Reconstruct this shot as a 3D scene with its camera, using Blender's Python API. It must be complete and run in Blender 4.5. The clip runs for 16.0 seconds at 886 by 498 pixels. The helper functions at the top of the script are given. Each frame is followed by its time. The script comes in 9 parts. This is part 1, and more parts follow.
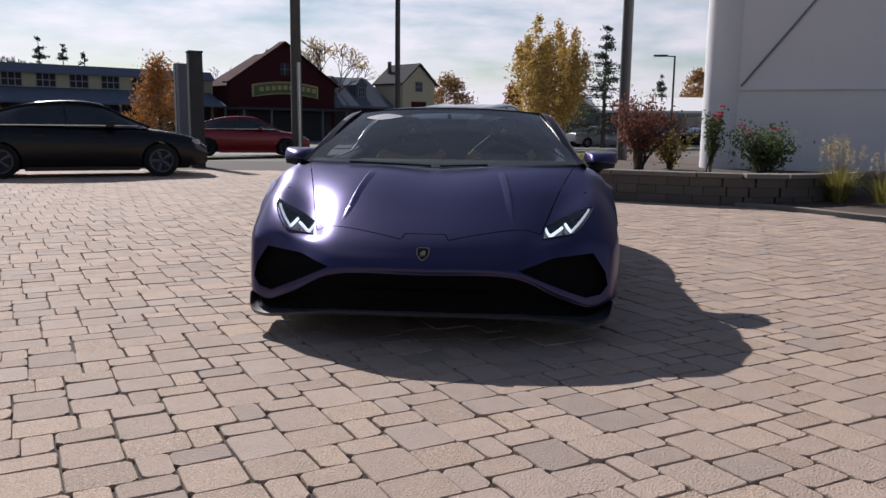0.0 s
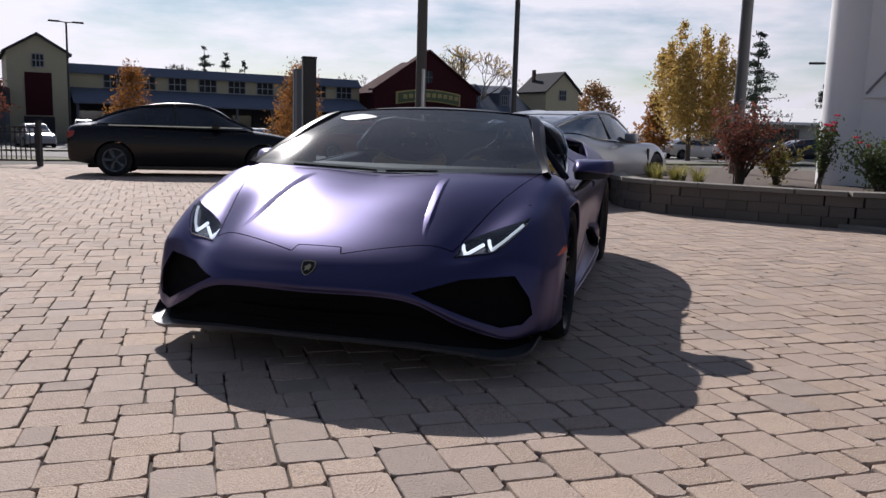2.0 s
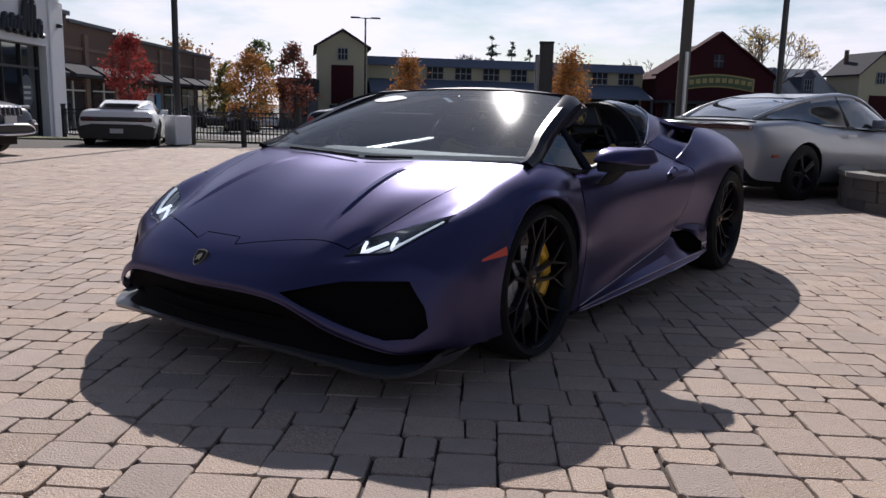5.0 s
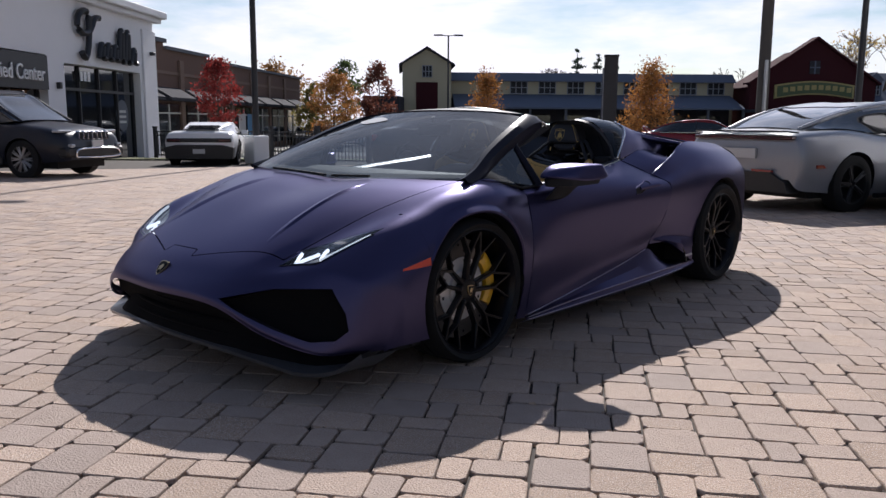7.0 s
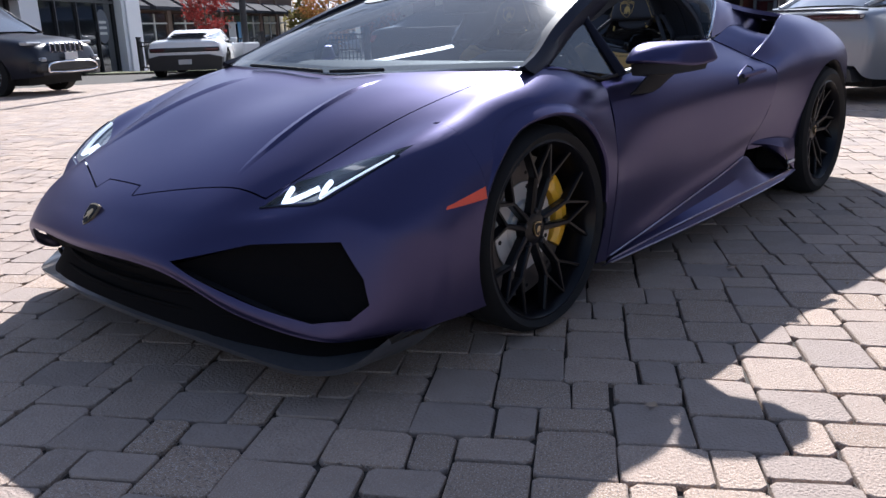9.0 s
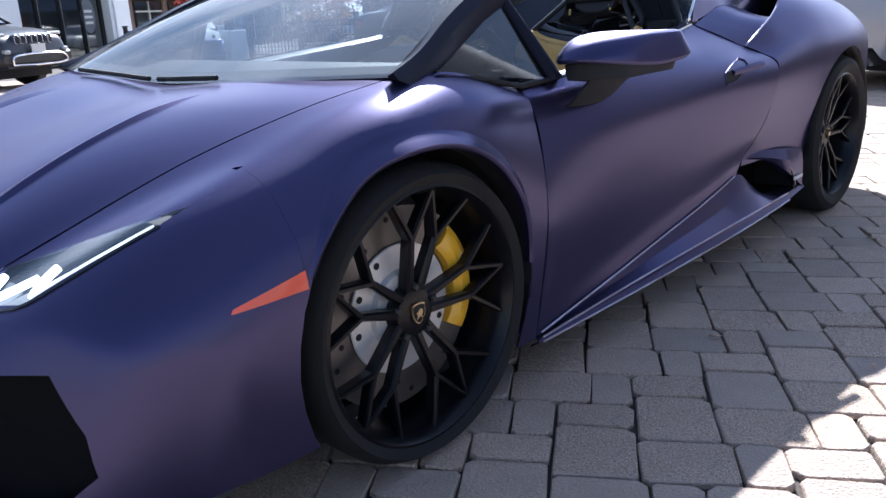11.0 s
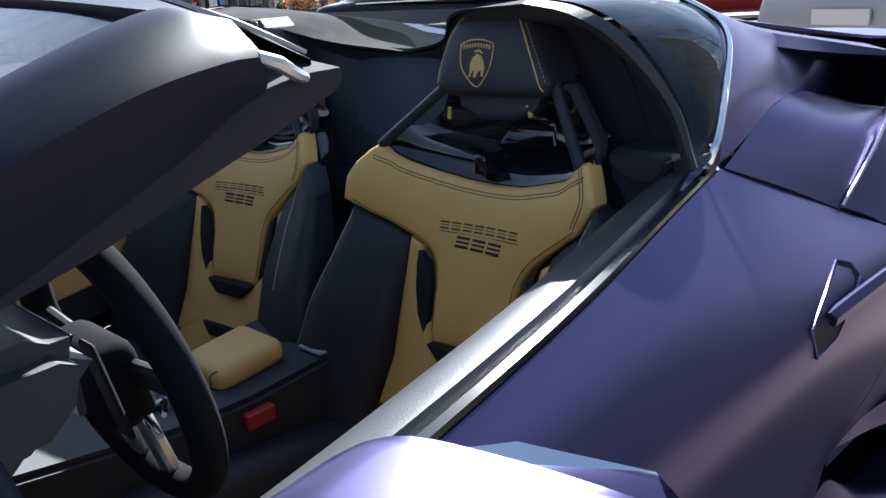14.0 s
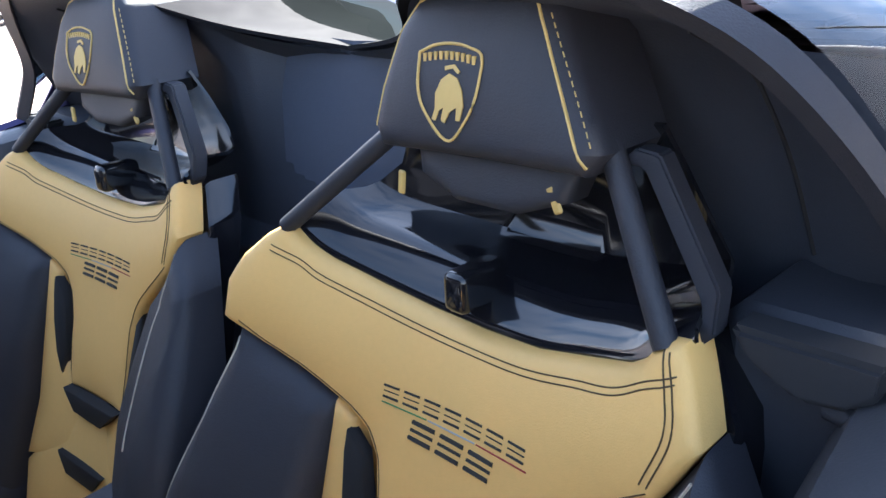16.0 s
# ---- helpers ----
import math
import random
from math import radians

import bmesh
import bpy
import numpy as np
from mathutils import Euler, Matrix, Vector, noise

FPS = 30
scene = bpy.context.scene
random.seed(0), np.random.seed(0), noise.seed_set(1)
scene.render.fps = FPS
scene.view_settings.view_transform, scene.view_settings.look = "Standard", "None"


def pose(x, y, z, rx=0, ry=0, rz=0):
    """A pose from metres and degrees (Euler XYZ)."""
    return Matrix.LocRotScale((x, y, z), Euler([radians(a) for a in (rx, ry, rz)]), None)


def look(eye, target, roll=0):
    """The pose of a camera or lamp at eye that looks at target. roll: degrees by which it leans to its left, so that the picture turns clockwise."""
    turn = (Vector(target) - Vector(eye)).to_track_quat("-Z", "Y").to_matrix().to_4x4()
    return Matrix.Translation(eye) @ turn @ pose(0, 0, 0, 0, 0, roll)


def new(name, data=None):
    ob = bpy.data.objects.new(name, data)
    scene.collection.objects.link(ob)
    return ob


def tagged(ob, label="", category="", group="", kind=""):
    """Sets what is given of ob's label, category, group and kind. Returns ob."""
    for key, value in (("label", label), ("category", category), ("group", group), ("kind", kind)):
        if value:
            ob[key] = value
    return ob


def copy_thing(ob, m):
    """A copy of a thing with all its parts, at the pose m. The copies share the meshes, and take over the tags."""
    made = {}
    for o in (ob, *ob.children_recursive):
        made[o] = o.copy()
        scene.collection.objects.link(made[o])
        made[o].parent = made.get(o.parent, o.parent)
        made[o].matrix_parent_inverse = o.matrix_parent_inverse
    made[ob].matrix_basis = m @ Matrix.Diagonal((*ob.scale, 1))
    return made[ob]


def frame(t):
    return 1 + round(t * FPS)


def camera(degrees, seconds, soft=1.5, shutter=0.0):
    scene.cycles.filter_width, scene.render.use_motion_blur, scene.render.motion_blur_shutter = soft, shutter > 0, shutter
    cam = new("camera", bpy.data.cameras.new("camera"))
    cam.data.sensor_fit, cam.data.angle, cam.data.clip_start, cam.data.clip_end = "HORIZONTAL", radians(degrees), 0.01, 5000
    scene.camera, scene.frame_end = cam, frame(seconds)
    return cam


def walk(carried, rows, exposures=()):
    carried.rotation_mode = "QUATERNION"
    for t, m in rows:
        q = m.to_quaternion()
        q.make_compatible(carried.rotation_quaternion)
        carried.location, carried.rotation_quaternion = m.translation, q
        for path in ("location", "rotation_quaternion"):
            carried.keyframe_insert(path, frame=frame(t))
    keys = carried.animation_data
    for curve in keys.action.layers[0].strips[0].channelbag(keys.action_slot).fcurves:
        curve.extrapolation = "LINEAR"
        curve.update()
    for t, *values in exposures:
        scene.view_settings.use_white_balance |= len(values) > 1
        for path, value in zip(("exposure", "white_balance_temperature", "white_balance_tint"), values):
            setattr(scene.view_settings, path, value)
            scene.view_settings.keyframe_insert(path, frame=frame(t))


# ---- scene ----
cam = camera(58.0, 16.0)
PATH = [
    (0, (0.352, -4.496, 1.03), (0.209, -2.525, 0.719), 0.7),
    (0.5, (0.656, -4.393, 1.017), (0.436, -2.425, 0.736), 1.1),
    (1, (1.004, -4.339, 1.009), (0.68, -2.383, 0.747), 1.7),
    (1.5, (1.245, -4.163, 0.999), (0.843, -2.225, 0.713), 2.5),
    (2, (1.334, -3.853, 1.01), (0.831, -1.94, 0.713), 1.6),
    (2.5, (1.42, -3.524, 1.009), (0.794, -1.647, 0.713), 0.8),
    (3, (1.543, -3.318, 1.017), (0.827, -1.476, 0.708), 0.7),
    (3.5, (1.737, -3.212, 1.018), (0.932, -1.409, 0.704), 0.9),
    (4, (1.967, -3.073, 1.013), (1.05, -1.325, 0.686), 1.2),
    (4.2, (2.063, -3.02, 1.007), (1.099, -1.3, 0.672), 1.4),
    (6.3, (3.043, -2.632, 1.072), (1.738, -1.15, 0.752), 1.1),
    (6.5, (3.09, -2.632, 1.078), (1.78, -1.154, 0.761), 1.1),
    (7, (3.147, -2.61, 1.061), (1.824, -1.143, 0.747), 0.3),
    (7.5, (3.074, -2.523, 1.035), (1.75, -1.062, 0.699), -0.6),
    (8, (2.837, -2.315, 0.997), (1.52, -0.859, 0.617), -1.5),
    (8.5, (2.553, -2.124, 0.948), (1.247, -0.684, 0.48), -1.8),
    (8.7, (2.442, -2.042, 0.945), (1.148, -0.604, 0.438), -1.6),
    (10.8, (2.053, -1.151, 0.914), (0.732, 0.228, 0.32), -2.7),
    (11, (2.032, -1.051, 0.937), (0.719, 0.344, 0.36), -2.8),
    (11.5, (1.99, -0.758, 0.98), (0.666, 0.646, 0.454), -2.5),
    (12, (1.918, -0.469, 0.988), (0.57, 0.92, 0.484), -1.5),
    (12.5, (1.751, -0.192, 1.027), (0.409, 1.196, 0.505), -1.1),
    (13, (1.564, 0.083, 1.044), (0.229, 1.47, 0.502), -2.0),
    (13.5, (1.392, 0.329, 1.07), (0.068, 1.715, 0.499), -3.0),
    (14, (1.213, 0.54, 1.109), (-0.093, 1.92, 0.484), -3.4),
    (14.5, (1.07, 0.742, 1.074), (-0.249, 2.094, 0.418), -2.9),
    (15, (0.966, 0.901, 1.067), (-0.367, 2.206, 0.348), -3.7),
    (15.5, (0.875, 1.024, 1.071), (-0.475, 2.311, 0.349), -3.9),
    (16, (0.8, 1.111, 1.096), (-0.55, 2.402, 0.383), -3.4),
]
# the film's camera opens up as it comes close to the dark car
walk(cam, [(t, look(eye, target, roll)) for t, eye, target, roll in PATH],
     ((0.0, 0.15, 6250, 14), (4.0, 0.15, 6200, 14), (6.5, 0.36, 6150, 14), (7.5, 0.40, 6150, 14), (8.0, 0.5, 6050, 13), (8.7, 0.9, 5850, 12), (10.8, 1.85, 5600, 9), (11.5, 1.9, 5600, 9), (12.0, 1.95, 5600, 8), (13.0, 1.9, 5450, 7), (13.5, 1.75, 5500, 7), (14.5, 2.05, 6000, 8), (15.0, 2.6, 6100, 9), (15.5, 3.15, 6050, 9), (16.0, 3.5, 5950, 9)))


# ---- daylight: low autumn sun behind thin cloud, seen against the light ----
SUN_DIR = Vector((-0.486, 0.659, 0.574))
world = bpy.data.worlds.new("sky")
scene.world = world
world.use_nodes = True
wn = world.node_tree
wn.nodes.clear()
w_out = wn.nodes.new("ShaderNodeOutputWorld")
w_bg = wn.nodes.new("ShaderNodeBackground")
w_sky = wn.nodes.new("ShaderNodeTexSky")
w_sky.sky_type = "NISHITA"
w_sky.sun_disc = False
w_sky.sun_elevation = radians(35)
w_sky.sun_rotation = radians(-36.5)
w_sky.dust_density = 0.3
w_sky.air_density = 1.0
# thin bands of bright cloud over the clear sky
w_tc = wn.nodes.new("ShaderNodeTexCoord")
w_map = wn.nodes.new("ShaderNodeMapping")
w_map.inputs["Scale"].default_value = (2.2, 2.2, 9.0)
w_noise = wn.nodes.new("ShaderNodeTexNoise")
w_noise.inputs["Scale"].default_value = 2.3
w_noise.inputs["Detail"].default_value = 7.0
w_noise.inputs["Roughness"].default_value = 0.55
w_ramp = wn.nodes.new("ShaderNodeValToRGB")
w_ramp.color_ramp.elements[0].position = 0.33
w_ramp.color_ramp.elements[1].position = 0.57
w_mix = wn.nodes.new("ShaderNodeMix")
w_mix.data_type = "RGBA"
# clouds glow towards the sun and lie thicker near the horizon
w_norm = wn.nodes.new("ShaderNodeVectorMath")
w_norm.operation = "NORMALIZE"
w_dot = wn.nodes.new("ShaderNodeVectorMath")
w_dot.operation = "DOT_PRODUCT"
w_dot.inputs[1].default_value = SUN_DIR
w_fwd = wn.nodes.new("ShaderNodeMapRange")
w_fwd.inputs["From Min"].default_value = -0.15
w_fwd.inputs["From Max"].default_value = 0.9
w_fwd.inputs["To Min"].default_value = 3.4
w_fwd.inputs["To Max"].default_value = 14.0
w_tone = wn.nodes.new("ShaderNodeVectorMath")
w_tone.operation = "SCALE"
w_tone.inputs[0].default_value = (1.0, 0.97, 1.03)
w_sep = wn.nodes.new("ShaderNodeSeparateXYZ")
w_thin = wn.nodes.new("ShaderNodeMapRange")
w_thin.inputs["From Min"].default_value = 0.1
w_thin.inputs["From Max"].default_value = 0.55
w_thin.inputs["To Min"].default_value = 1.0
w_thin.inputs["To Max"].default_value = 0.12
w_cover = wn.nodes.new("ShaderNodeMath")
w_cover.operation = "MULTIPLY"
wn.links.new(w_tc.outputs["Generated"], w_norm.inputs[0])
wn.links.new(w_norm.outputs["Vector"], w_dot.inputs[0])
wn.links.new(w_dot.outputs["Value"], w_fwd.inputs["Value"])
wn.links.new(w_fwd.outputs["Result"], w_tone.inputs["Scale"])
wn.links.new(w_tone.outputs["Vector"], w_mix.inputs["B"])
wn.links.new(w_norm.outputs["Vector"], w_sep.inputs[0])
wn.links.new(w_sep.outputs["Z"], w_thin.inputs["Value"])
wn.links.new(w_ramp.outputs["Color"], w_cover.inputs[0])
wn.links.new(w_thin.outputs["Result"], w_cover.inputs[1])
wn.links.new(w_tc.outputs["Generated"], w_map.inputs["Vector"])
wn.links.new(w_map.outputs["Vector"], w_noise.inputs["Vector"])
wn.links.new(w_noise.outputs["Fac"], w_ramp.inputs["Fac"])
wn.links.new(w_cover.outputs[0], w_mix.inputs["Factor"])
wn.links.new(w_sky.outputs["Color"], w_mix.inputs["A"])
wn.links.new(w_mix.outputs["Result"], w_bg.inputs["Color"])
wn.links.new(w_bg.outputs["Background"], w_out.inputs["Surface"])
w_bg.inputs["Strength"].default_value = 0.063

sun_data = bpy.data.lights.new("sun", "SUN")
sun_data.energy = 5.0
sun_data.angle = radians(0.6)
sun_data.color = (1.0, 0.94, 0.86)
sun = new("sun", sun_data)
sun.matrix_world = look((0, 0, 30), Vector((0, 0, 30)) - SUN_DIR)


# ---- materials ----
def material(name, color, rough=0.6, metal=0.0, vary=0.15, scale=8.0, bump=0.0, bump_scale=60.0, coat=0.0, spec=0.5,
             island=0.0, tint=None, coat_rough=0.05, sheen=0.0):
    """A surface with mottling at two scales, and fine relief. island: variation from piece to piece."""
    m = bpy.data.materials.new(name)
    m.use_nodes = True
    nt = m.node_tree
    b = nt.nodes["Principled BSDF"]
    b.inputs["Roughness"].default_value = rough
    b.inputs["Metallic"].default_value = metal
    b.inputs["Specular IOR Level"].default_value = spec
    b.inputs["Coat Weight"].default_value = coat
    b.inputs["Coat Roughness"].default_value = coat_rough
    b.inputs["Sheen Weight"].default_value = sheen
    tc = nt.nodes.new("ShaderNodeTexCoord")
    big = nt.nodes.new("ShaderNodeTexNoise")
    big.inputs["Scale"].default_value = scale
    big.inputs["Detail"].default_value = 5
    fine = nt.nodes.new("ShaderNodeTexNoise")
    fine.inputs["Scale"].default_value = scale * 14
    fine.inputs["Detail"].default_value = 3
    add = nt.nodes.new("ShaderNodeMath")
    add.operation = "MULTIPLY_ADD"
    add.inputs[1].default_value = 0.45
    mul = nt.nodes.new("ShaderNodeMath")
    mul.operation = "MULTIPLY"
    mul.inputs[1].default_value = 0.6
    mix = nt.nodes.new("ShaderNodeMix")
    mix.data_type = "RGBA"
    lo = [c * (1 - vary) for c in color[:3]]
    hi = [min(1, c * (1 + vary)) for c in (tint or color)[:3]]
    mix.inputs["A"].default_value = (*lo, 1)
    mix.inputs["B"].default_value = (*hi, 1)
    nt.links.new(tc.outputs["Object"], big.inputs["Vector"])
    nt.links.new(tc.outputs["Object"], fine.inputs["Vector"])
    nt.links.new(big.outputs["Fac"], mul.inputs[0])
    nt.links.new(fine.outputs["Fac"], add.inputs[0])
    nt.links.new(mul.outputs[0], add.inputs[2])
    nt.links.new(add.outputs[0], mix.inputs["Factor"])
    col = mix.outputs["Result"]
    if island:
        geo = nt.nodes.new("ShaderNodeNewGeometry")
        info = nt.nodes.new("ShaderNodeObjectInfo")
        s = nt.nodes.new("ShaderNodeMath")
        s.operation = "ADD"
        nt.links.new(geo.outputs["Random Per Island"], s.inputs[0])
        nt.links.new(info.outputs["Random"], s.inputs[1])
        fr = nt.nodes.new("ShaderNodeMath")
        fr.operation = "FRACT"
        nt.links.new(s.outputs[0], fr.inputs[0])
        rng = nt.nodes.new("ShaderNodeMapRange")
        rng.inputs["To Min"].default_value = 1 - island
        rng.inputs["To Max"].default_value = 1 + island
        nt.links.new(fr.outputs[0], rng.inputs["Value"])
        hsv = nt.nodes.new("ShaderNodeHueSaturation")
        nt.links.new(rng.outputs["Result"], hsv.inputs["Value"])
        nt.links.new(col, hsv.inputs["Color"])
        col = hsv.outputs["Color"]
    nt.links.new(col, b.inputs["Base Color"])
    rr = nt.nodes.new("ShaderNodeMapRange")
    rr.inputs["To Min"].default_value = max(0.02, rough * 0.88)
    rr.inputs["To Max"].default_value = min(1, rough * 1.12)
    nt.links.new(big.outputs["Fac"], rr.inputs["Value"])
    nt.links.new(rr.outputs["Result"], b.inputs["Roughness"])
    if bump:
        bn = nt.nodes.new("ShaderNodeTexNoise")
        bn.inputs["Scale"].default_value = bump_scale
        bn.inputs["Detail"].default_value = 4
        nt.links.new(tc.outputs["Object"], bn.inputs["Vector"])
        bp = nt.nodes.new("ShaderNodeBump")
        bp.inputs["Strength"].default_value = bump
        bp.inputs["Distance"].default_value = 0.01
        nt.links.new(bn.outputs["Fac"], bp.inputs["Height"])
        nt.links.new(bp.outputs["Normal"], b.inputs["Normal"])
    return m


def glass_material(name, tint=(0.85, 0.9, 0.92), clear=0.75, ior=1.5, dust_haze=0.0, film=0.0, gloss=0.95):
    """A thin pane: part of the light passes, the rest is mirrored."""
    m = bpy.data.materials.new(name)
    m.use_nodes = True
    nt = m.node_tree
    nt.nodes.clear()
    out = nt.nodes.new("ShaderNodeOutputMaterial")
    tr = nt.nodes.new("ShaderNodeBsdfTransparent")
    tr.inputs["Color"].default_value = (*[c * clear for c in tint], 1)
    gl = nt.nodes.new("ShaderNodeBsdfGlossy")
    gl.inputs["Roughness"].default_value = 0.02
    gl.inputs["Color"].default_value = (gloss, gloss * 1.02, min(1, gloss * 1.05), 1)
    fr = nt.nodes.new("ShaderNodeFresnel")
    fr.inputs["IOR"].default_value = ior
    mx = nt.nodes.new("ShaderNodeMixShader")
    nt.links.new(fr.outputs["Fac"], mx.inputs["Fac"])
    nt.links.new(tr.outputs[0], mx.inputs[1])
    nt.links.new(gl.outputs[0], mx.inputs[2])
    last = mx.outputs[0]
    if film:
        # a soft gloss lobe added to widen the sun's glint, as lens bloom does
        soft = nt.nodes.new("ShaderNodeBsdfGlossy")
        soft.inputs["Roughness"].default_value = 0.14
        soft.inputs["Color"].default_value = (film, film, film, 1)
        both = nt.nodes.new("ShaderNodeAddShader")
        nt.links.new(last, both.inputs[0])
        nt.links.new(soft.outputs[0], both.inputs[1])
        last = both.outputs[0]
    if dust_haze:
        # thin dust, denser in streaks; its pallor also stands in for reflected sky
        df = nt.nodes.new("ShaderNodeBsdfDiffuse")
        df.inputs["Color"].default_value = (0.6, 0.62, 0.65, 1)
        tc = nt.nodes.new("ShaderNodeTexCoord")
        ns = nt.nodes.new("ShaderNodeTexNoise")
        ns.inputs["Scale"].default_value = 3.0
        ns.inputs["Detail"].default_value = 6
        mr = nt.nodes.new("ShaderNodeMapRange")
        mr.inputs["To Min"].default_value = dust_haze * 0.5
        mr.inputs["To Max"].default_value = dust_haze * 1.6
        m2 = nt.nodes.new("ShaderNodeMixShader")
        nt.links.new(tc.outputs["Object"], ns.inputs["Vector"])
        nt.links.new(ns.outputs["Fac"], mr.inputs["Value"])
        nt.links.new(mr.outputs["Result"], m2.inputs["Fac"])
        nt.links.new(last, m2.inputs[1])
        nt.links.new(df.outputs[0], m2.inputs[2])
        last = m2.outputs[0]
    nt.links.new(last, out.inputs["Surface"])
    return m


def glow_material(name, color, strength):
    m = bpy.data.materials.new(name)
    m.use_nodes = True
    b = m.node_tree.nodes["Principled BSDF"]
    b.inputs["Base Color"].default_value = (*color, 1)
    b.inputs["Emission Color"].default_value = (*color, 1)
    b.inputs["Emission Strength"].default_value = strength
    return m


M_BLACK = material("black_plastic", (0.012, 0.012, 0.014), 0.45, vary=0.2, bump=0.05, bump_scale=300)
M_MATTE_BLACK = material("matt_black", (0.008, 0.008, 0.009), 0.85, vary=0.2)
M_GLOSS_BLACK = material("gloss_black", (0.010, 0.010, 0.012), 0.12, coat=0.6, vary=0.1)
M_RUBBER = material("rubber", (0.010, 0.010, 0.011), 0.8, vary=0.2, spec=0.3, bump=0.1, bump_scale=200)
M_CHROME = material("chrome", (0.75, 0.76, 0.78), 0.12, metal=1, vary=0.03)
M_STEEL = material("steel", (0.45, 0.45, 0.46), 0.35, metal=1, vary=0.1)
M_DARK_GLASS = material("dark_glass", (0.012, 0.014, 0.017), 0.04, coat=1.0, vary=0.1)
M_WHITE_WALL = material("white_render", (0.74, 0.74, 0.76), 0.85, vary=0.05, scale=1.5, bump=0.25, bump_scale=120)


# ---- mesh helpers ----
def part(name, bm, mat, parent=None, label="", smooth=None):
    """Links a bmesh as one mesh object, under a thing or part if given. smooth: the angle under which edges are shaded soft."""
    me = bpy.data.meshes.new(name)
    bm.normal_update()
    bm.to_mesh(me)
    bm.free()
    for m in (mat if isinstance(mat, (list, tuple)) else [mat]):
        me.materials.append(m)
    if smooth is not None:
        me.polygons.foreach_set("use_smooth", [True] * len(me.polygons))
        me.set_sharp_from_angle(angle=radians(smooth))
    ob = new(name, me)
    if parent is not None:
        ob.parent = parent
    if label:
        ob["label"] = label
    return ob


def root(name, m, label, category, group="", kind=""):
    ob = new(name)
    ob.empty_display_size = 0.2
    ob.matrix_world = m
    return tagged(ob, label, category, group, kind)


def box(bm, lo, hi, bevel=0.0, seg=1):
    r = bmesh.ops.create_cube(bm, size=1.0)
    vs = r["verts"]
    lo, hi = Vector(lo), Vector(hi)
    for v in vs:
        v.co = Vector([lo[i] + (v.co[i] + 0.5) * (hi[i] - lo[i]) for i in range(3)])
    if bevel:
        es = list({e for v in vs for e in v.link_edges})
        bmesh.ops.bevel(bm, geom=es, offset=bevel, segments=seg, affect="EDGES", profile=0.5)
    return vs


def boxes(*items, bevel=0.0):
    bm = bmesh.new()
    for lo, hi in items:
        box(bm, lo, hi, bevel)
    return bm


def tube(bm, pts, radii, n=10, caps=True):
    """A round bar along pts; radii: one, or one for each point."""
    pts = [Vector(p) for p in pts]
    if not isinstance(radii, (list, tuple)):
        radii = [radii] * len(pts)
    rings = []
    up = Vector((0, 0, 1))
    for i, p in enumerate(pts):
        d = (pts[min(i + 1, len(pts) - 1)] - pts[max(i - 1, 0)]).normalized()
        ref = up if abs(d.dot(up)) < 0.92 else Vector((1, 0, 0))
        a = d.cross(ref).normalized()
        b = a.cross(d).normalized()
        rings.append([bm.verts.new(p + float(radii[i]) * (math.cos(2 * math.pi * k / n) * a + math.sin(2 * math.pi * k / n) * b)) for k in range(n)])
    for r0, r1 in zip(rings, rings[1:]):
        for k in range(n):
            bm.faces.new((r0[k], r0[(k + 1) % n], r1[(k + 1) % n], r1[k]))
    if caps:
        bm.faces.new(list(reversed(rings[0])))
        bm.faces.new(rings[-1])
    return rings


def grid(bm, rows, close_u=False):
    """A surface through rows of points."""
    vs = [[bm.verts.new(p) for p in row] for row in rows]
    for r0, r1 in zip(vs, vs[1:]):
        n = len(r0)
        for k in range(n if close_u else n - 1):
            try:
                bm.faces.new((r0[k], r0[(k + 1) % n], r1[(k + 1) % n], r1[k]))
            except ValueError:
                pass
    return vs


def prism(bm, outline, axis, a, b):
    """An outline of 2D points, drawn out along an axis from a to b."""
    def at(p, h):
        q = list(p)
        q.insert(axis, h)
        return q
    v0 = [bm.verts.new(at(p, a)) for p in outline]
    v1 = [bm.verts.new(at(p, b)) for p in outline]
    n = len(outline)
    for k in range(n):
        bm.faces.new((v0[k], v0[(k + 1) % n], v1[(k + 1) % n], v1[k]))
    bm.faces.new(list(reversed(v0)))
    bm.faces.new(v1)
    bmesh.ops.recalc_face_normals(bm, faces=bm.faces[:])


def lathe(bm, profile, n=24, axis=0, centre=(0, 0, 0), close=False):
    """profile: (along, radius) turned about an axis through centre."""
    rows = []
    for along, rad in profile:
        row = []
        for k in range(n):
            a = 2 * math.pi * k / n
            p = [rad * math.cos(a), rad * math.sin(a)]
            p.insert(axis, along)
            row.append(Vector(p) + Vector(centre))
        rows.append(row)
    if close:
        rows.append(rows[0])
    return grid(bm, rows, close_u=True)


def spline(points, n):
    """n points on a smooth curve through points (any dimension)."""
    P = [np.array(p, float) for p in points]
    P = [2 * P[0] - P[1]] + P + [2 * P[-1] - P[-2]]
    seg = len(P) - 3
    out = []
    for i in range(n):
        u = seg * i / (n - 1)
        k = min(int(u), seg - 1)
        f = u - k
        a, b, c, d = P[k:k + 4]
        out.append(0.5 * (2 * b + (c - a) * f + (2 * a - 5 * b + 4 * c - d) * f * f + (3 * b - a - 3 * c + d) * f ** 3))
    return out


def ground_z(x, y):
    """The lot falls gently towards the street."""
    s = min(max(0.0, -0.6 * x + 0.8 * y - 5), 45)
    return -(0.008 * s + 0.00022 * s * s)


